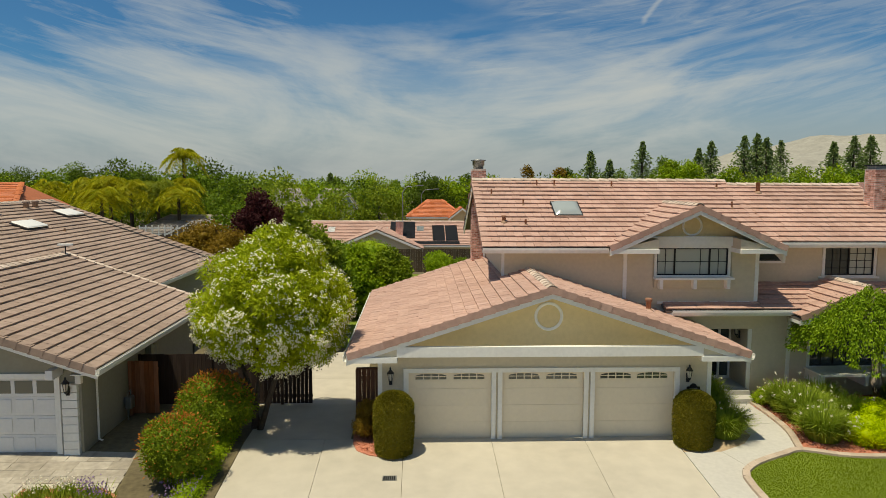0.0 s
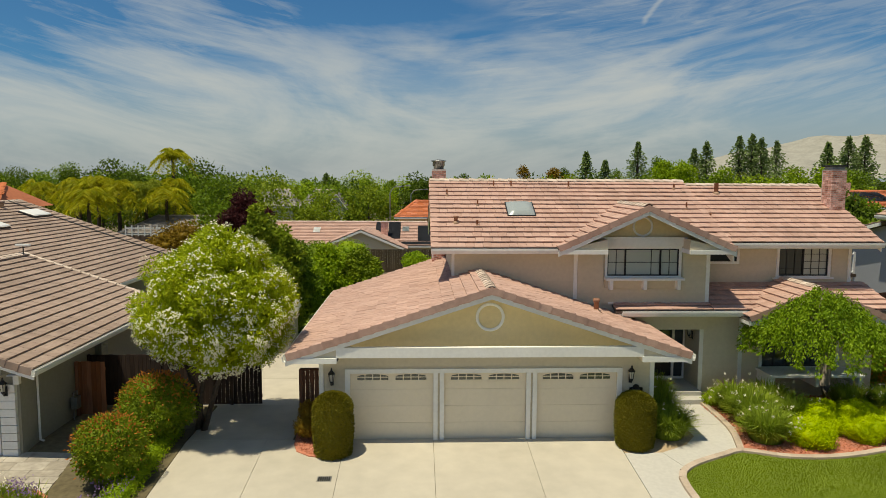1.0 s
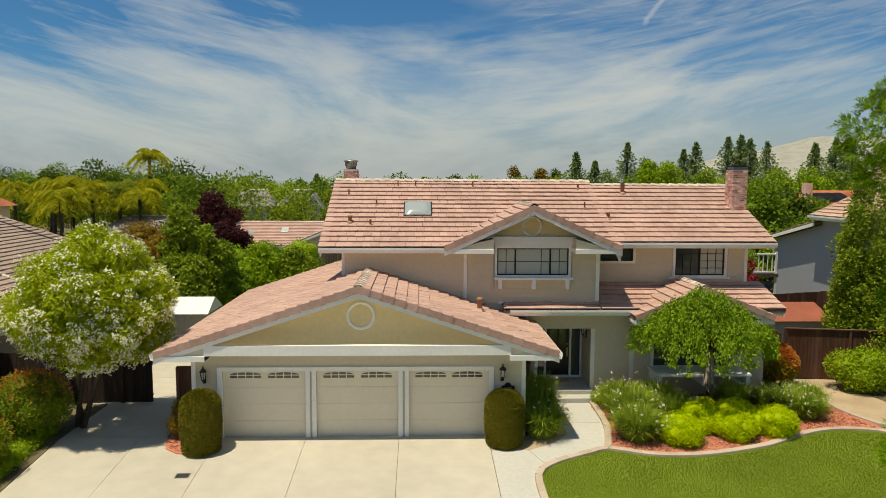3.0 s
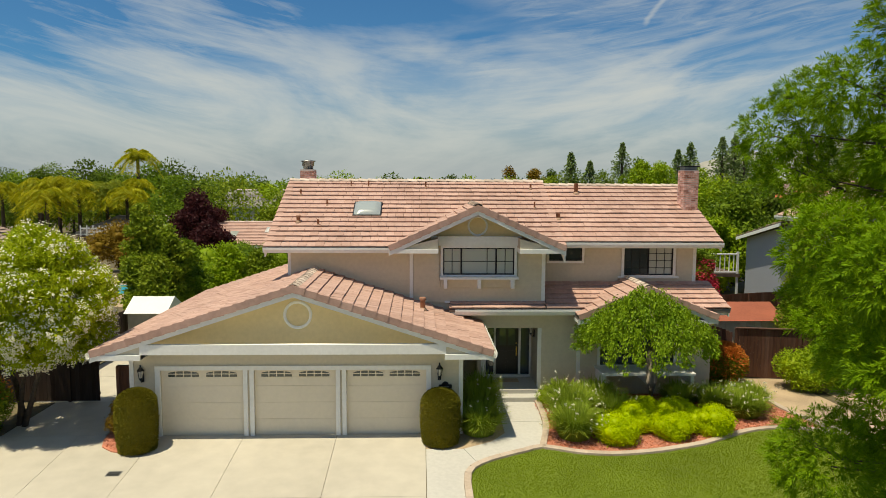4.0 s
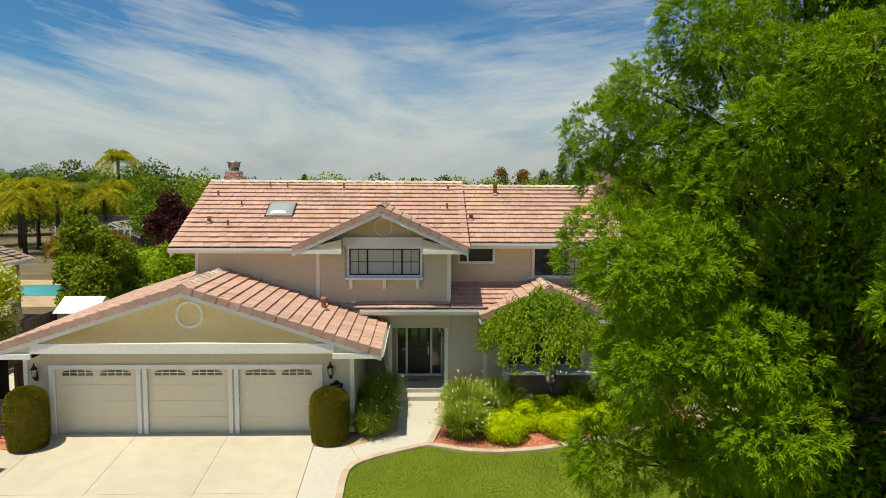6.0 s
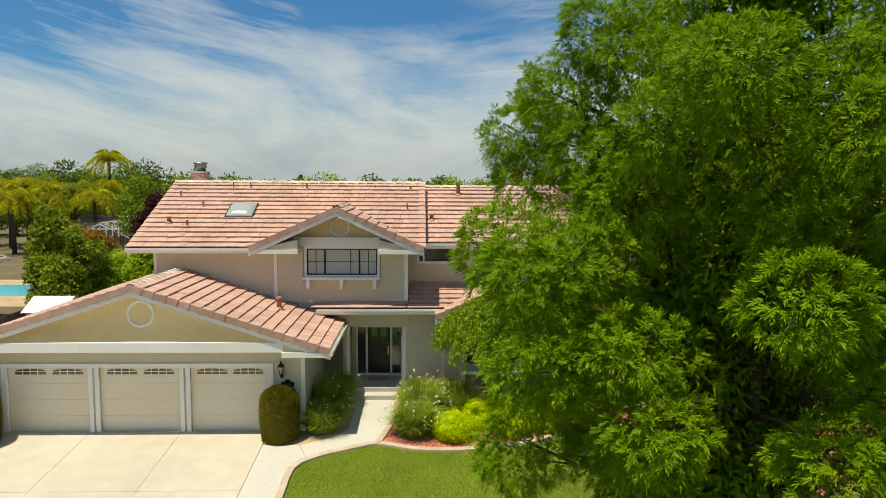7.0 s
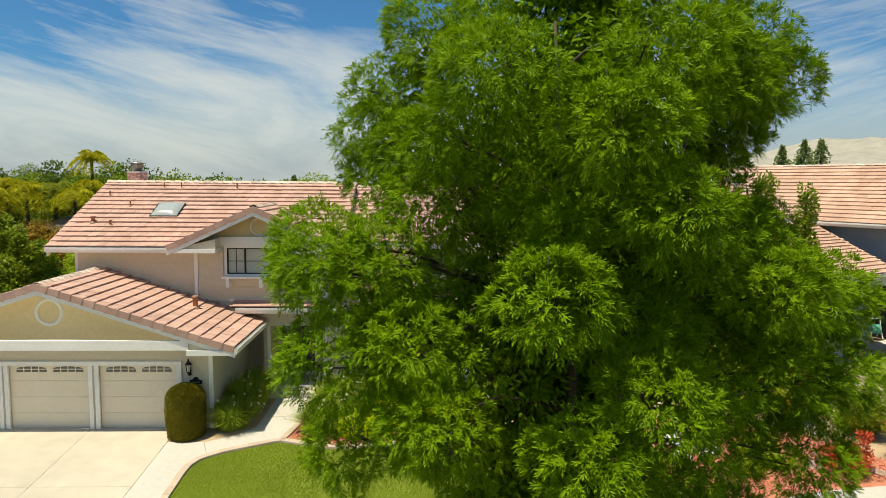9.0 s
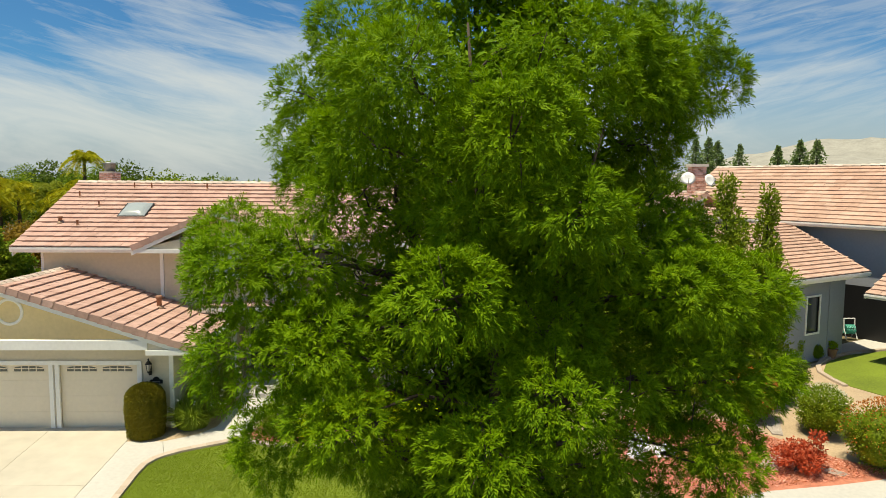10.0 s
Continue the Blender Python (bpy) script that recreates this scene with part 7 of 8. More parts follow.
# thin black sheet before the wall in place of a shaded entry opening
part("entry_shade_panel", B(0.5, 0.58, -7.5, -2.2, 0.0, 2.7), M_BLACK, rb, "flat black panel standing for the shade of the entry")
pr = part_group("porch_roof", rb)
slope(pr, (-4.7, -7.0, 3.1), (-4.7, -13.0, 3.1), (3.4, 0, 1.6), math.hypot(3.4, 1.6), M_TILE_R)
gutter(pr, (-4.73, -7.0, 3.12), (-4.73, -13.0, 3.12), (-1, 0, 0))
board(pr, (-4.7, -6.98, 3.1), (-1.3, -6.98, 4.7), 0.2, 0.04, M_TRIM, "barge_board", (0, 1, 0))
part("porch_wall", B(-4.1, -3.95, -13.0, -9.5, -0.3, 3.1), M_BLUEW, rb)
part("porch_wall", B(-3.95, 0.6, -9.65, -9.5, -0.3, 3.1), M_BLUEW, rb)

wing = empty("house", "blue-grey house wing with pale pink tiles and brick chimney", "house", (28.3, 32.0, 0))
wr_ = part_group("roof", wing, "pale pink flat-tile roof")
slope(wr_, (0, 2.5, 5.8), (0, 7.0, 5.8), (3.4, 0, 1.52), math.hypot(3.4, 1.52), M_TILE_R, w=0.6, e=0.40)
part("roof_back", prism([(3.4, 7.32), (4.9, 6.62), (4.9, 6.49), (3.4, 7.19)], 4.5, "y", 2.5), M_TILE_R, wr_)
caps(wr_, (3.4, 2.5, 7.36), (3.4, 7.0, 7.36), M_CAP, 0.3, 0.5)
verge(wr_, (0, 7.0, 5.8), (3.4, 7.0, 7.32), (0, 1, 0), M_TILE_R)
verge(wr_, (0, 2.5, 5.8), (3.4, 2.5, 7.32), (0, -1, 0), M_TILE_R)
board(wr_, (0.0, 2.52, 5.72), (3.4, 2.52, 7.24), 0.2, 0.04, M_TRIM)
gutter(wr_, (-0.03, 2.5, 5.82), (-0.03, 7.0, 5.82), (-1, 0, 0))
board(wr_, (0.0, 2.5, 5.8), (0.0, 7.0, 5.8), 0.2, 0.03, M_TRIM, "fascia", (-1, 0, 0))
part("soffit", B(0.02, 0.85, 2.5, 7.0, 5.58, 5.6), M_TRIM, wr_)
slope(wr_, (0.3, 12.6, 4.15), (6.0, 12.6, 4.15), (0, -5.6, 1.3), math.hypot(5.6, 1.3), M_TILE_R, w=0.6, e=0.40)
board(wr_, (0.28, 12.6, 4.1), (0.28, 7.0, 5.4), 0.2, 0.04, M_TRIM, "barge_board", (-1, 0, 0))
part("side_wall", prism([(2.9, -0.3), (12.1, -0.3), (12.1, 4.05), (7.0, 5.25), (7.0, 5.6), (2.9, 5.6)], 0.15, "x", 0.8), M_BLUEW, wing)
part("front_wall", prism([(0.95, -0.3), (3.4, -0.3), (3.4, 7.1), (0.95, 6.0)], 0.15, "y", 2.9), M_BLUEW, wing)
rch = part_group("chimney", wing, "brick chimney that carries two dishes")
brick_stack(rch, 3.1, 3.9, 3.9, 4.6, 5.6, 8.75, 0.22, 0.085)
part("chimney_cap", B(3.02, 3.98, 3.82, 4.68, 8.75, 8.9, 0.01), M_MORTAR, rch)


def dish(x, y, z, yaw):
    e = empty("dish_aerial", "white oval dish aerial on the brick chimney", "dish aerial", (x, y, z), "dish aerials")
    e.rotation_euler = (radians(65), 0, radians(yaw))
    part("reflector", lathe(bmesh.new(), [(0.02, -0.06), (0.2, -0.04), (0.36, 0.03), (0.37, 0.035), (0.2, -0.03), (0.02, -0.05)], 20), M_WHITE, e, "", True)
    part("feed_arm", tube(bmesh.new(), [(0, -0.3, 0.0), (0, -0.15, 0.4)], [0.02, 0.015], 6), M_GALV, e)
    part("bracket", tube(bmesh.new(), [(0, 0, -0.05), (0, 0.15, -0.35)], [0.03, 0.03], 6), M_GALV, e)


dish(31.0, 35.4, 8.1, -15)
dish(32.2, 35.4, 8.0, 20)
hr = empty("hose_reel_cart", "white garden hose reel cart with a green hose", "hose reel", (38.4, 32.3, 0.02))
for x in (-0.28, 0.28):
    part("leg", tube(bmesh.new(), [(x, -0.25, 0.05), (x, 0.0, 0.55), (x, 0.05, 1.05)], [0.03] * 3, 6), M_WHITE, hr)
    part("leg", tube(bmesh.new(), [(x, 0.25, 0.05), (x, 0.0, 0.55)], [0.03] * 2, 6), M_WHITE, hr)
part("handle", tube(bmesh.new(), [(-0.28, 0.05, 1.05), (0.28, 0.05, 1.05)], [0.03] * 2, 6), M_WHITE, hr)
bm = bmesh.new()
for k in range(6):
    tube(bm, [(-0.2 + k * 0.08, 0.22 * math.cos(a), 0.5 + 0.22 * math.sin(a)) for a in [2 * math.pi * j / 12 for j in range(13)]], [0.03] * 13, 5)
part("hose", bm, glass_mat("green_hose", (0.05, 0.4, 0.3), 0.5), hr)
fp = empty("flower_pot", "terracotta pot with a small orange plant", "pot", (35.3, 28.6, 0.0))
part("pot", lathe(bmesh.new(), [(0.14, 0), (0.22, 0.36), (0.25, 0.36), (0.25, 0.42)], 14), M_VENT, fp)
quads_mesh("leaves", lobe_leaves([(0, 0, 0.6)], [0.2], 250, 0.1, 0.05), L_BRIGHT, fp)
tagged(ground_sheet("stoop", [(35.4, 29.4), (36.0, 30.2), (37.0, 31.0), (41.0, 33.3), (44, 33.3), (44, 30.4), (38.6, 29.95), (36.2, 29.15)], M_WALKC, 0.02), "pale concrete entry path", "path", kind="structure")
edging("right_edging", [(33.2, 24.2), (33.35, 26.2), (34.45, 27.95), (36.1, 29.15), (38.4, 29.95), (44, 30.35)], "pale concrete edging round the next lawn")
for i, (x, y, r, l_, s_, lab, nr) in enumerate((
        (27.6, 20.6, 1.0, L_PHOT, L_PHOTR, "rounded photinia bush with orange-red shoots on bare soil", 1500),
        (29.9, 22.6, 1.0, L_DARK, None, "rounded dark green bush on bare soil", 0),
        (29.45, 19.4, 0.92, L_PHOT, L_FLOWER, "rounded green bush with tiny white flowers", 350),
        (29.85, 17.1, 1.18, L_PHOT, L_PHOTR, "large rounded bush with reddish shoots", 900),
        (26.4, 23.2, 1.1, L_DARK, None, "rounded dark bush in the shade", 0),
        (32.9, 28.0, 0.75, L_BRIGHT, None, "rounded bright green bush by the house", 0),
        (31.2, 27.6, 0.9, L_MID, None, "rounded green bush by the house", 0),
        (34.3, 28.4, 0.45, L_MID, None, "small round green bush by the house", 0),
        (41.0, 30.0, 0.5, L_MID, None, "small clipped green bush by the entry", 0))):
    ball("round_bush", lab, (x, y, gz(y)), r, l_, 12000, 0.07, s_, nr, seed=90 + i)
e = empty("red_maple", "small red-leaved maple shrub on red mulch", "shrub", (27.3, 17.0, gz(17.0)))
part("stem", tube(bmesh.new(), [(0, 0, -0.05), (0.05, 0, 0.5)], [0.04, 0.02], 6), M_BARK, e)
quads_mesh("leaves", lobe_leaves([(0, 0, 0.6), (-0.4, 0, 0.45), (0.45, 0.1, 0.5), (0.2, -0.3, 0.35), (0.6, 0, 1.0)], [0.4, 0.35, 0.4, 0.35, 0.22], 2600, 0.09, 0.05), L_RED, e)
for i, (x, y) in enumerate(((24.9, 18.0), (25.3, 17.3), (24.4, 16.9), (25.6, 18.5))):
    bush("low_shrub", "low yellow-green shrub on red mulch", [(x, y, gz(y) + 0.2), (x + 0.3, y - 0.1, gz(y) + 0.18)], [0.35, 0.32], L_BRIGHT, 1800, 0.06)
strap_clump((24.6, 20.3, 0.0), 0.9, 0.8, 1200, "bright grassy clump by the bed", 95, 0, "")
for i, (x, y, r) in enumerate(((23.3, 18.6, 0.45), (23.9, 18.1, 0.35), (23.0, 17.9, 0.3))):
    bm = bmesh.new()
    bmesh.ops.create_icosphere(bm, subdivisions=3, radius=r)
    for v in bm.verts:
        v.co += v.co.normalized() * noise.noise(v.co * 3 + Vector((i, 0, 0))) * r * 0.5
        v.co.z *= 0.6
    ob = part("boulder", bm, M_WHITE, None, "", False)
    ob.location = (x, y, gz(y) + r * 0.2)
    tagged(ob, "pale whitish boulder in the bed", "rock")
for q in (((27.5, 20.6), (28.3, 21.2), (28.5, 20.2), (28.1, 19.2), (27.8, 19.3), (27.9, 20.1)), ((26.3, 17.2), (27.2, 18.2), (27.4, 18.0), (26.8, 17.0)), ((28.0, 17.1), (28.4, 17.1), (28.7, 16.75), (28.3, 16.6))):
    tagged(ground_sheet("gravel", list(q), M_GRAVEL, 0.035), "patch of loose grey gravel at the mulch edge", "gravel", kind="structure")
e = empty("flowering_plant", "small plant with red flowers on bare soil", "flower", (33.2, 28.2, 0.0))
quads_mesh("leaves", lobe_leaves([(0, 0, 0.2)], [0.28], 400, 0.1, 0.05), L_MID, e)
quads_mesh("petals", lobe_leaves([(0, -0.1, 0.35)], [0.3], 220, 0.07, 0.06, hollow=0.1), L_RED, e)["kind"] = "stuff"
# evergreen shrubs between the two houses
for i, (x, y, h, r) in enumerate(((27.1, 21.8, 8.2, 0.75), (28.6, 21.9, 7.8, 0.65), (26.7, 23.2, 7.2, 0.9), (28.0, 22.8, 6.6, 1.0), (29.1, 22.6, 5.6, 0.7), (26.0, 24.0, 5.0, 1.1), (25.0, 24.2, 4.4, 1.1), (24.0, 24.6, 3.8, 1.0))):
    spire("evergreen_shrub", "upright evergreen shrub tree between the houses", (x, y, 0), h, r, L_JUN, 120 + i)
for i, (x, y, h, r) in enumerate(((24.3, 28.3, 8.2, 0.8), (23.4, 27.2, 6.9, 0.7), (25.2, 27.6, 8.6, 1.0), (24.3, 27.0, 5.2, 0.9), (23.0, 26.7, 4.9, 0.6), (25.6, 26.6, 5.6, 1.0))):
    spire("evergreen_shrub", "upright dark evergreen with bunched foliage behind the fence", (x, y, 0), h, r, L_JUN, 140 + i)
for i, (x, y, h, r) in enumerate(((31.0, 50.0, 7.3, 2.7), (35.2, 54.0, 7.0, 2.8), (28.2, 47.0, 5.2, 2.2), (40.0, 59.0, 6.2, 2.8), (32.8, 46.5, 5.0, 2.0), (45.5, 61.0, 5.0, 2.6), (50.0, 61.5, 5.2, 2.6))):
    broad_tree("tree", "leafy green tree behind the next house", (x, y, 0), h, r, (L_MID, L_DARK, L_BRIGHT, L_MID)[i % 4], 5200, 0.3, 160 + i, 0.15, 0.15, 46)
bush("olive_shrub", "yellow-green leafy shrub by the fence", [(21.6, 24.4, 0.9), (22.3, 24.2, 1.0), (21.9, 24.0, 0.6), (22.8, 24.0, 0.7)], [0.7, 0.75, 0.7, 0.65], L_BRIGHT, 6000, 0.1, trunk=0.0)

# ---- the view behind ----
def far_house(label, x0, x1, y, ground, eave, ridge, depth, roof_m, wall, hip=0.0, gable=None, category="house", windows=()):
    e = empty("house", label, category, ((x0 + x1) / 2, y, ground))
    cx = (x0 + x1) / 2
    X0, X1 = x0 - cx, x1 - cx
    ez, rz_ = eave - ground, ridge - ground
    part("wall", B(X0 + 0.6, X1 - 0.6, 0.6, 2 * depth - 0.6, -0.3, ez), wall, e)
    rf = part_group("roof", e)
    inside = (lambda p: X0 + hip * (p.y / depth) < p.x < X1 - hip * (p.y / depth)) if hip else None
    slope(rf, (X0, 0, ez), (X1, 0, ez), (0, depth, rz_ - ez), math.hypot(depth, rz_ - ez), roof_m, w=0.9, e=0.42, inside=inside, deck=False)
    bm = bmesh.new()
    lo = [(X0, 0, ez), (X1, 0, ez), (X1, 2 * depth, ez), (X0, 2 * depth, ez)]
    v = [bm.verts.new((a, b, c - 0.02)) for a, b, c in lo] + [bm.verts.new((X0 + hip, depth, rz_ - 0.02)), bm.verts.new((X1 - hip, depth, rz_ - 0.02))]
    for q in ((0, 1, 5, 4), (1, 2, 5), (2, 3, 4, 5), (3, 0, 4), (3, 2, 1, 0)):
        bm.faces.new([v[i] for i in q])
    part("roof_deck", bm, roof_m, rf)
    caps(rf, (X0 + hip, depth, rz_ + 0.03), (X1 - hip, depth, rz_ + 0.03), M_CAP if roof_m != M_TILE_O else M_TILE_O, 0.3, 0.9)
    if hip:
        for xa, xb in ((X0, X0 + hip), (X1, X1 - hip)):
            caps(rf, (xa, 0, ez + 0.06), (xb, depth, rz_ + 0.06), roof_m, 0.5, 0.9)
    board(rf, (X0, 0.0, ez), (X1, 0.0, ez), 0.2, 0.05, M_TRIM, "fascia")
    if gable:
        a, b, hz, proj = gable
        a, b = a - cx, b - cx
        g0 = ez - 0.1
        m_ = (a + b) / 2
        part("gable_wall", prism([(a + 0.5, -0.3), (b - 0.5, -0.3), (b - 0.5, g0), (m_, hz - ground - 0.25), (a + 0.5, g0)], 3, "y", -proj + 0.5), wall, e)
        for xe in (a, b):
            slope(rf, (xe, -proj, g0), (xe, 3.5, g0), (m_ - xe, 0, hz - ground - g0), math.hypot(m_ - xe, hz - ground - g0), roof_m, w=0.9, e=0.42)
            board(rf, (xe, -proj - 0.02, g0 - 0.05), (m_, -proj - 0.02, hz - ground - 0.05), 0.25, 0.05, M_TRIM)
    for (a, b, c, d) in windows:
        w = part_group("window", e)
        part("window_frame", B(a - cx - 0.1, b - cx + 0.1, 0.53, 0.6, c - ground - 0.1, d - ground + 0.1), M_TRIM, w)
        part("pane", B(a - cx, b - cx, 0.51, 0.53, c - ground, d - ground), M_GLASS, w)
    return e


G2 = -2.0
h1 = far_house("tan single-storey house with pinkish tiles and black solar heating panels", -17.0, 8.2, 76.5, G2, 0.4, 2.7, 6.2, M_TILE, M_SIDING, 0, (-9.4, 0.6, 2.4, 3.0))
def on_roof(house_, x0, x1, t0, t1, material, name, label=""):
    hx = house_.location.x
    z = lambda t: 2.4 + t * 2.3 + 0.12
    bm = bmesh.new()
    q = [bm.verts.new((x, 6.2 * t, z(t))) for x, t in ((x0 - hx, t0), (x1 - hx, t0), (x1 - hx - 0.0, t1), (x0 - hx, t1))]
    f = bm.faces.new(q)
    bmesh.ops.solidify(bm, geom=[f], thickness=0.06)
    part(name, bm, material, house_, label)
for i in range(2):
    on_roof(h1, -3.2 + i * 1.5, -1.8 + i * 1.5, 0.25, 0.95, M_SOLAR, "solar_panel", "black pool heating panel")
    on_roof(h1, 1.7 + i * 1.5, 3.1 + i * 1.5, 0.15, 0.78, M_SOLAR, "solar_panel", "black pool heating panel")
on_roof(h1, -0.4, 4.7, 0.02, 0.13, M_SOLAR, "solar_panel", "black pool heating panel")
on_roof(h1, -4.4, -3.5, 0.5, 0.7, M_GLASS_C, "skylight_pane")
on_roof(h1, -0.1, 0.7, 0.55, 0.75, M_DOME, "skylight_pane")
on_roof(h1, -10.4, -9.6, 0.5, 0.72, M_WHITE, "skylight_pane")
on_roof(h1, -14.3, -13.4, 0.3, 0.55, M_GLASS_C, "skylight_pane")
hc = part_group("chimney", h1)
part("shaft", B(1.9, 2.7, 1.9, 2.6, 2.6, 4.9, 0.01), M_BRICK, hc)
part("cap", B(1.8, 2.8, 1.8, 2.7, 4.9, 5.0, 0.01), M_MORTAR, hc)
far_house("stucco house with a bright orange clay-tile roof", -1.6, 6.6, 96.0, G2, 2.5, 4.7, 5.0, M_TILE_O, M_STUCCO, 3.0, (4.2, 8.0, 3.9, 2.0), windows=((0.5, 1.8, 0.8, 1.9), (2.6, 3.6, 0.8, 1.9)))
far_house("low house with grey shingle roofs behind palms", -38.0, -21.5, 92.0, G2, 0.5, 2.6, 5.5, M_TILE_G, M_GREYW, 3.5, (-33.0, -25.5, 2.2, 2.5))
far_house("house with an orange clay-tile roof among trees", -52.0, -35.5, 62.0, 0.0, 5.0, 7.2, 5.0, M_TILE_O, M_STUCCO, 2.0)
far_house("grey-roofed house among trees", -17.5, -10.5, 112.0, G2, 3.2, 6.0, 5.0, M_TILE_G, M_WHITE, 2.0, (-13.0, -9.5, 5.6, 2.0))
far_house("white house with a grey roof among trees", -26.0, -18.0, 112.0, G2, 3.3, 6.0, 5.0, M_TILE_G, M_WHITE, 2.0)
rh = far_house("house with a bright orange clay-tile roof and solar panels", 44.3, 66.0, 66.0, 0.0, 5.2, 6.75, 5.5, M_TILE_O, M_STUCCO, 2.0)
for i in range(4):
    for j in range(2):
        bm = bmesh.new()
        x = -9.4 + i * 1.0
        q = [bm.verts.new((x + a, 5.5 * t, 5.2 + 1.55 * t + 0.14)) for a, t in ((0.03, 0.3 + j * 0.28), (0.95, 0.3 + j * 0.28), (0.95, 0.56 + j * 0.28), (0.03, 0.56 + j * 0.28))]
        bmesh.ops.solidify(bm, geom=[bm.faces.new(q)], thickness=0.05)
        part("solar_panel", bm, M_SOLAR, rh, "dark blue solar panel")
part("chimney_shaft", B(-10.3, -9.6, 2.6, 3.4, 5.5, 7.6, 0.01), M_BRICK, rh)

pool = tagged(part("swimming_pool", prism([(-21.0, 45.6), (-12.9, 45.6), (-12.3, 46.6), (-12.3, 49.2), (-12.9, 50.2), (-21.0, 50.2)], 0.03, "z", -0.01), M_POOL), "turquoise swimming pool behind the house", "pool", kind="structure")
tagged(ground_sheet("pool_deck", [(-24, 41.5), (-9.0, 41.5), (-9.0, 53), (-24, 53)], M_SOIL, -0.01), "tan paved pool deck", "paving", kind="structure")
tagged(ground_sheet("back_lawn", [(-8.5, 31), (18, 33), (18, 56), (-8.5, 56)], M_LAWN, -0.005), "green back lawn", "lawn", kind="structure")
tagged(ground_sheet("back_path", [(-3.5, 44), (-1.5, 46.5), (1.5, 48.5), (6, 49.5), (6, 51), (1, 50.3), (-2.6, 48.0), (-5, 44.8)], M_WALKC, 0.005), "pale curved path across the back yard", "path", kind="structure")
wf = empty("picket_rail", "white rail fence by the grey house", "fence", (-33.5, 84, 0.6 - 2.0))
for k in range(13):
    part("picket", B(k * 0.75, k * 0.75 + 0.14, -0.05, 0.05, 2.2, 3.5, 0.01), M_WHITE, wf)
part("rail", B(0, 9.2, -0.03, 0.03, 3.1, 3.25), M_WHITE, wf)
part("bank", B(-0.5, 9.5, 0.1, 0.4, 0, 2.3), M_FENCE_G, wf)


def palm(label, at, height, fronds, length, leaf, seed, trunk=0.2):
    e = empty("palm_tree", label, "palm", at)
    g = np.random.default_rng(seed)
    part("trunk", tube(bmesh.new(), [(0, 0, -0.1), (0.05, 0, height * 0.5), (0, 0, height)], [trunk * 1.2, trunk, trunk * 0.8], 9), M_BARK, e, "", True)
    for f in range(fronds):
        a, up = f * 2.4, g.uniform(-0.1, 1.25)
        n = 64
        t = np.linspace(0.05, 1, n)
        L = length * g.uniform(0.85, 1.1)
        x = L * t * math.cos(up) * 0.85
        z = height + L * (t * math.sin(up) - 0.75 * t ** 2.0)
        rib = np.stack([x * math.cos(a), x * math.sin(a), z], 1)
        rib = np.repeat(rib, 2, 0)
        sd = np.where(np.arange(2 * n) % 2 == 0, 1.0, -1.0)[:, None] * np.array([-math.sin(a), math.cos(a), 0])
        ax = sd + np.array([math.cos(a), math.sin(a), 0]) * 0.5 + np.array([0, 0, -0.7]) + g.normal(0, 0.15, (2 * n, 3))
        quads_mesh("frond", leaves(rib, ax, length * 0.24, length * 0.016), leaf, e)
    return e


palm("tall feather palm above the trees", (-35.8, 107.7, -2), 13.2, 28, 4.2, L_YPALM, 1, 0.3)
for i, (x, y, h) in enumerate(((-45.5, 98, 8.6), (-42.0, 96, 8.9), (-38.8, 95, 8.3), (-36.0, 97, 8.4), (-34.4, 103, 8.6), (-32.8, 96, 7.6), (-48.5, 103, 8.5), (-40.5, 90, 7.4), (-52.0, 100, 8.2))):
    palm("feather palm with yellowing fronds", (x, y, gz(y)), h, 26, 4.6, L_PALM if i in (3, 6) else L_YPALM, 10 + i, 0.26)

# side-yard greenery close behind the garage
for i, (x, y, h, r, lf) in enumerate(((-5.9, 33.2, 6.7, 1.0, L_JUN), (-5.6, 33.8, 5.9, 1.1, L_JUN), (-4.7, 33.6, 5.6, 1.0, L_JUN), (-5.3, 32.9, 4.4, 1.4, L_JUN), (-4.3, 34.6, 4.6, 1.2, L_MID), (-3.4, 38.5, 3.9, 1.5, L_BRIGHT), (-1.6, 39.5, 3.6, 1.4, L_PHOT))):
    broad_tree("evergreen_tree", "dense upright evergreen tree in the side yard" if i < 4 else "leafy green shrub tree in the back yard", (x, y, 0), h, r, lf, 7500, 0.18, 200 + i, 0.1, 0.1, 60)
for i, (x, y, r, lf) in enumerate(((-3.6, 53.5, 1.9, L_BRIGHT), (-5.8, 51.0, 1.9, L_MID), (1.6, 53.5, 1.3, L_BRIGHT), (3.4, 53.0, 1.0, L_MID), (6.2, 54.0, 2.3, L_BRIGHT), (-7.6, 47.0, 2.0, L_BRIGHT), (-1.8, 41.0, 1.0, L_BRIGHT))):
    ball("leafy_bush", "rounded leafy bush in the back yard", (x, y, 0), r, lf, 5000, 0.16, seed=230 + i)
broad_tree("plum_tree", "dark purple-leaved plum tree", (-18.7, 82.0, -2), 7.9, 3.3, L_PURPLE, 6000, 0.34, 31)
broad_tree("plum_tree", "low purple-leaved plum tree", (-14.5, 72.0, -1.2), 4.2, 2.6, L_PURPLE, 4000, 0.3, 32)
broad_tree("bronze_tree", "low bronze-leaved tree behind the roof", (-18.6, 60.0, 0), 3.6, 3.2, L_BROWN, 5000, 0.22, 33)
broad_tree("bronze_tree", "low bronze-leaved tree behind the roof", (-15.6, 58.5, 0), 3.0, 2.4, L_BROWN, 4000, 0.22, 34)

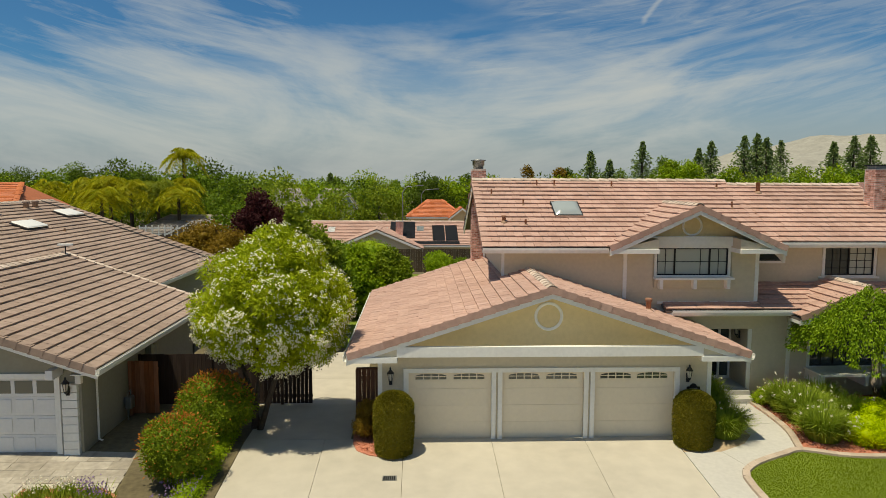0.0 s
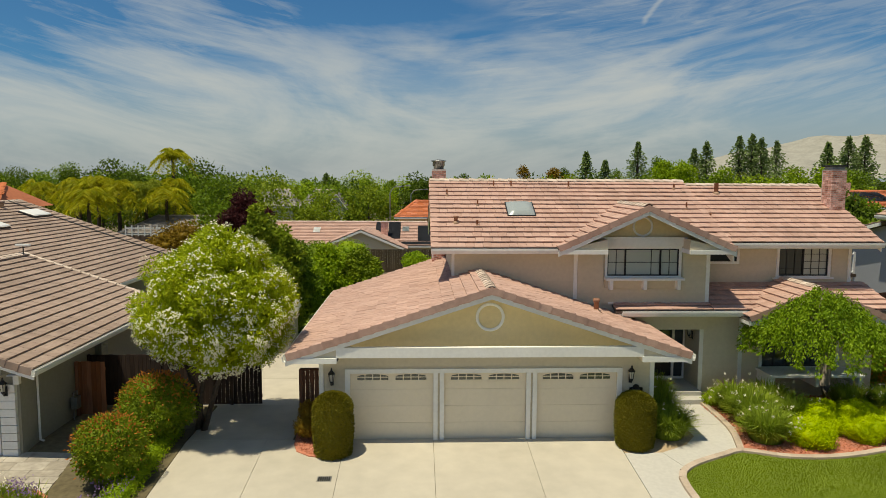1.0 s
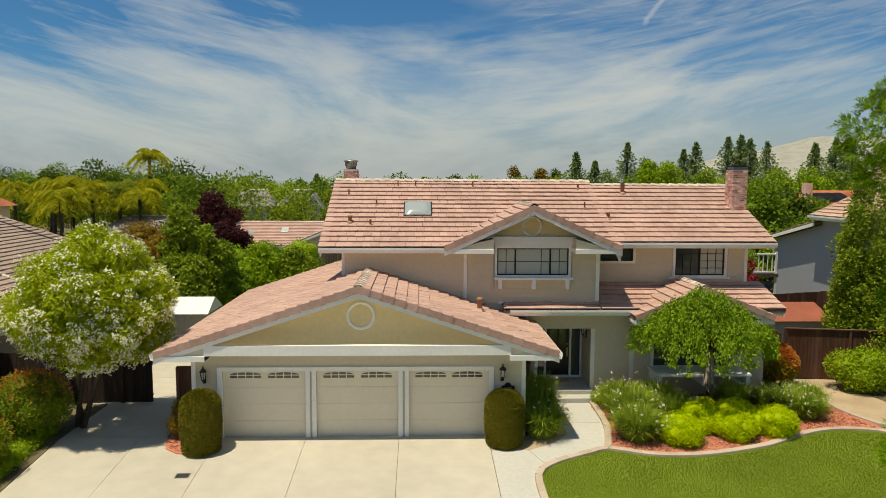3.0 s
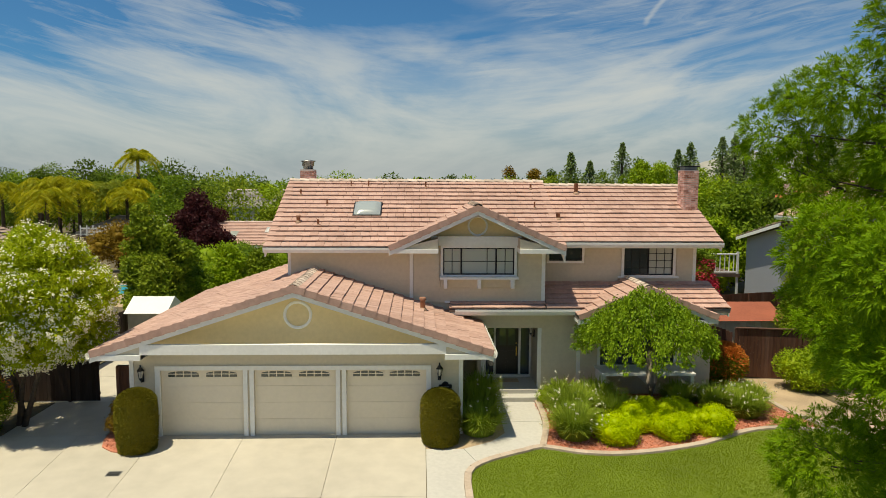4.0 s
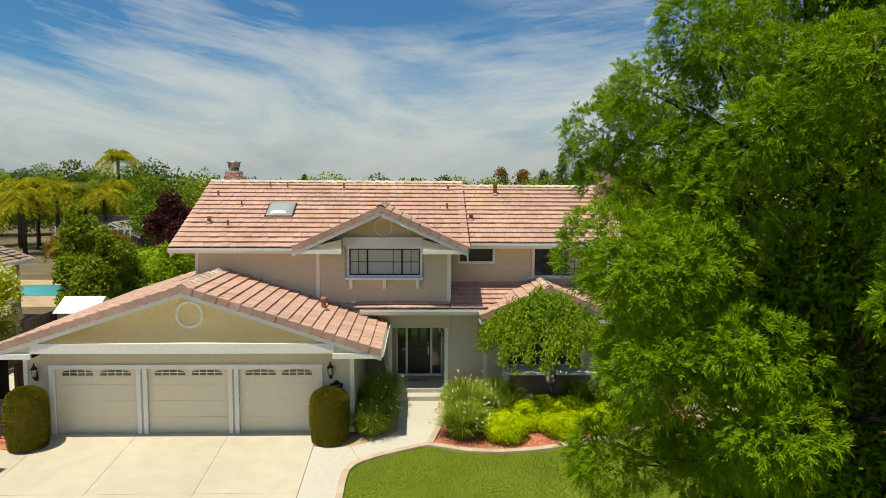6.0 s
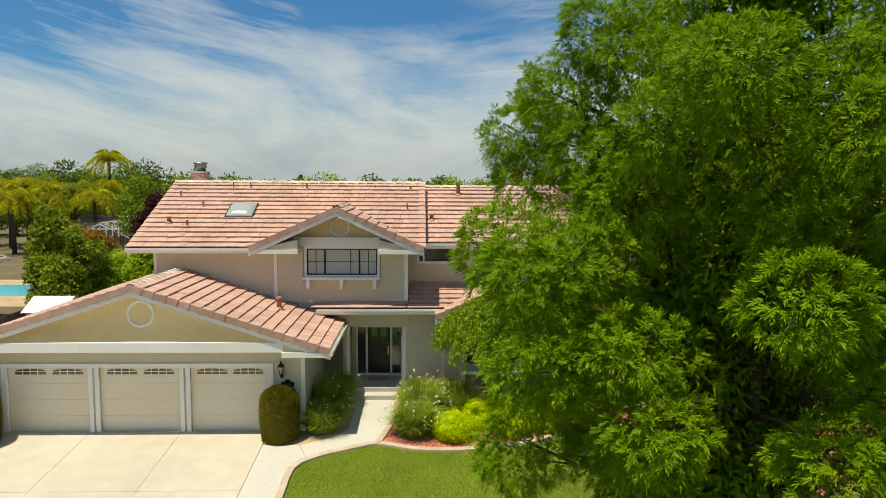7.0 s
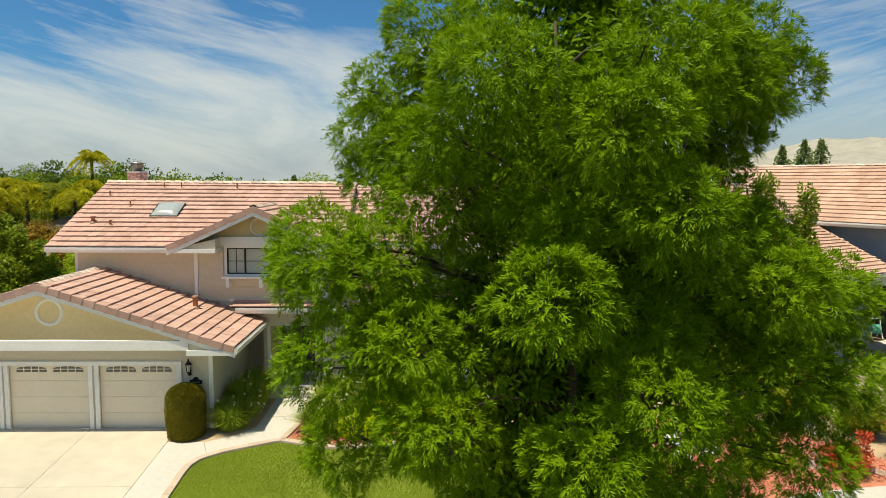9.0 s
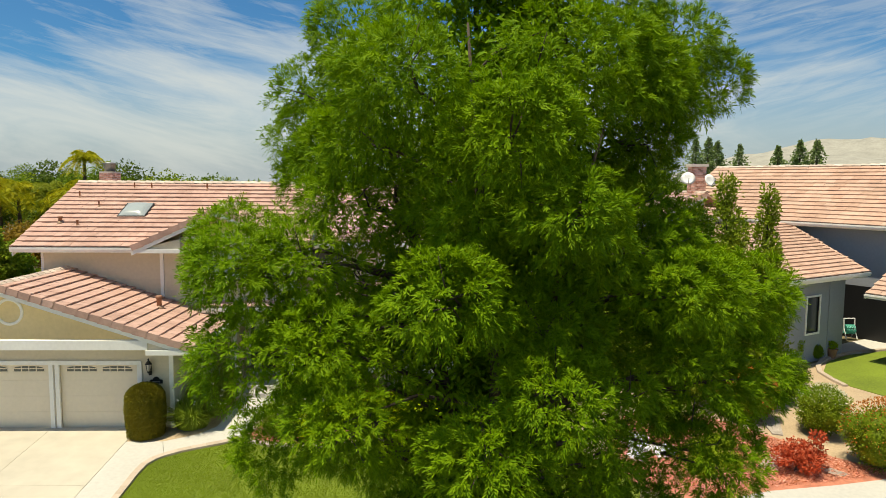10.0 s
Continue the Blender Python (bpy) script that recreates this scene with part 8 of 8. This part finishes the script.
# belts of far trees
r_ = np.random.default_rng(5)
for i in range(120):
    band = i % 3
    D = (r_.uniform(88, 135), r_.uniform(140, 215), r_.uniform(230, 420))[band]
    k = -0.66 + 1.5 * (i + r_.random()) / 120
    x = k * D + 8
    top = 7.7 + D * r_.uniform(*((-0.020, 0.004), (-0.008, 0.010), (-0.004, 0.007))[band])
    if k < -0.25 and band == 0:
        top += 1.8
    if band == 0 and -6 < x - 0.0 < 12:
        D, x = D + 60, x * 1.4
    g0 = gz(D)
    h = max(4.5, top - g0)
    lf = (L_MID, L_DARK, L_BRIGHT, L_MID, L_DARK, L_JUN)[int(r_.integers(0, 6))]
    sz = (0.44, 0.68, 1.2)[band]
    broad_tree("tree", "leafy green tree in the neighbourhood", (x, D, g0), h, h * r_.uniform(0.36, 0.6), lf, (2200, 1300, 700)[band], sz, 300 + i, 0.25, 0.12, 34)
# tall conifers: x, y, top, spread
for i, (x, y, top, wd) in enumerate((
        (60.2, 240, 17.5, 7.8),
        (66.9, 240, 14.6, 4.7),
        (76.7, 235, 20.8, 8.3),
        (94.3, 230, 18.3, 4.7),
        (98.0, 229, 20.5, 9.4),
        (102.6, 215, 21.4, 9.4),
        (107.1, 216, 22.2, 9.9),
        (109.1, 214, 20.9, 8.3),
        (132.8, 250, 22.2, 7.8),
        (116.0, 190, 18.3, 6.2),
        (125.0, 195, 20.2, 7.3),
        (129.9, 195, 20.5, 6.8),
        (-32.6, 260, 9.8, 5.7),
        (7.4, 300, 8.9, 6.2),
        )):
    conifer("tall dark conifer on the skyline", (x, y, gz(y)), top - gz(y), wd, L_CONIF, 2600, 1.15, 500 + i)
SKY_TREES = (L_MID, L_BRIGHT, L_BROWN, L_DARK)
for i, (x, y, top, r, k) in enumerate((
        (71.3, 200, 14.7, 4.0, 0),
        (74.0, 190, 12.8, 4.5, 1),
        (40.9, 260, 13.7, 3.6, 2),
        (21.6, 300, 10.7, 4, 3),
        (60.8, 280, 11.8, 5, 3),
        (76.7, 260, 11.5, 5, 0),
        (84.8, 150, 11.1, 5, 0),
        (68.9, 150, 9.9, 5, 1),
        (62.7, 170, 12.4, 4, 1),
        (65.6, 165, 13.0, 4, 1),
        (80.9, 140, 11.3, 5, 1),
        (38.9, 190, 10.8, 4, 2),
        (67.6, 150, 10.9, 5, 0),
        (86.1, 140, 9.8, 5, 1),
        (97.7, 150, 10.4, 5, 0),
        )):
    broad_tree("tree", "tall leafy tree on the skyline", (x, y, gz(y)), top - gz(y), r, SKY_TREES[k], 2900, 0.58, 600 + i, 0.25, 0.12, 50)
for i, (x, y, top, r, k) in enumerate((
        (-144.9, 260, 11.5, 9, 3),
        (-96.7, 200, 11.0, 8, 0),
        (-63.3, 150, 11.4, 7, 3),
        (-37.3, 130, 10.7, 8, 3),
        (-62.3, 160, 10.3, 7, 0),
        (-36.9, 150, 8.4, 7, 0),
        (-14.8, 200, 8.7, 10, 1),
        (-31.5, 160, 7.7, 8, 0),
        (-40.0, 125, 9.5, 7, 0),
        (-28.9, 110, 6.2, 6, 3),
        (-17.7, 120, 6.5, 7, 1),
        (-12.3, 115, 6.1, 6, 0),
        (-106.2, 180, 9.6, 7, 0),
        (-83.9, 160, 8.7, 6, 1),
        )):
    broad_tree("tree", "tall leafy tree on the skyline", (x, y, gz(y)), top - gz(y), r, SKY_TREES[k], 2900, 0.58, 700 + i, 0.25, 0.12, 50)


def street_lamp(x, y, h, arm):
    e = empty("street_lamp", "grey curved-arm street lamp among the trees", "street lamp", (x, y, gz(y)))
    part("pole", tube(bmesh.new(), [(0, 0, 0), (0, 0, h * 0.9), (arm * 0.2, 0, h * 0.98), (arm * 0.9, 0, h)], [0.1, 0.07, 0.05, 0.04], 8), M_GALV, e, "", True)
    part("lamp_head", B(arm * 0.85, arm * 1.15, -0.12, 0.12, h - 0.06, h + 0.08, 0.03), M_GALV, e)


street_lamp(-2.0, 92, 8.9, 2.4)
street_lamp(0.6, 110, 8.2, 2.4)

# dry hills on the far right
bm = bmesh.new()
hx = np.linspace(600, 4200, 60)
hy = np.linspace(2300, 4300, 26)
hv = []
for j, y in enumerate(hy):
    row = []
    for i, x in enumerate(hx):
        v = j / 25
        rise = min(1.0, max(x / y - 0.30, 0.0) / 0.14) * 0.036 + min(max(x / y - 0.40, 0.0), 0.5) * 0.13
        z = y * rise * (0.25 + 0.75 * math.sin(min(1, v * 1.2) * math.pi / 2)) * (0.95 + 0.35 * noise.noise(Vector((x / 500, y / 500, 0)))) + 22 * noise.noise(Vector((x / 160, y / 160, 3))) * min(1, rise * 20) - 12
        row.append(bm.verts.new((x, y, z)))
    hv.append(row)
for r0, r1 in zip(hv, hv[1:]):
    for i in range(len(hx) - 1):
        bm.faces.new((r0[i], r0[i + 1], r1[i + 1], r1[i]))
tagged(part("hills", bm, M_HILL, None, "", True), "dry golden grass hills, distance haze put into their colour", "hill", kind="structure")
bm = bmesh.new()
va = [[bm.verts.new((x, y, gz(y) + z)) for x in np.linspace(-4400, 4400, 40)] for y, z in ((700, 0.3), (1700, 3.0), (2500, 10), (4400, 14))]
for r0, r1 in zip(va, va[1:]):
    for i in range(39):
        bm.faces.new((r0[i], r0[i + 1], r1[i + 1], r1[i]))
tagged(part("far_valley", bm, M_FAR), "valley floor in the distance, blue-green haze put into its colour", "valley", kind="structure")
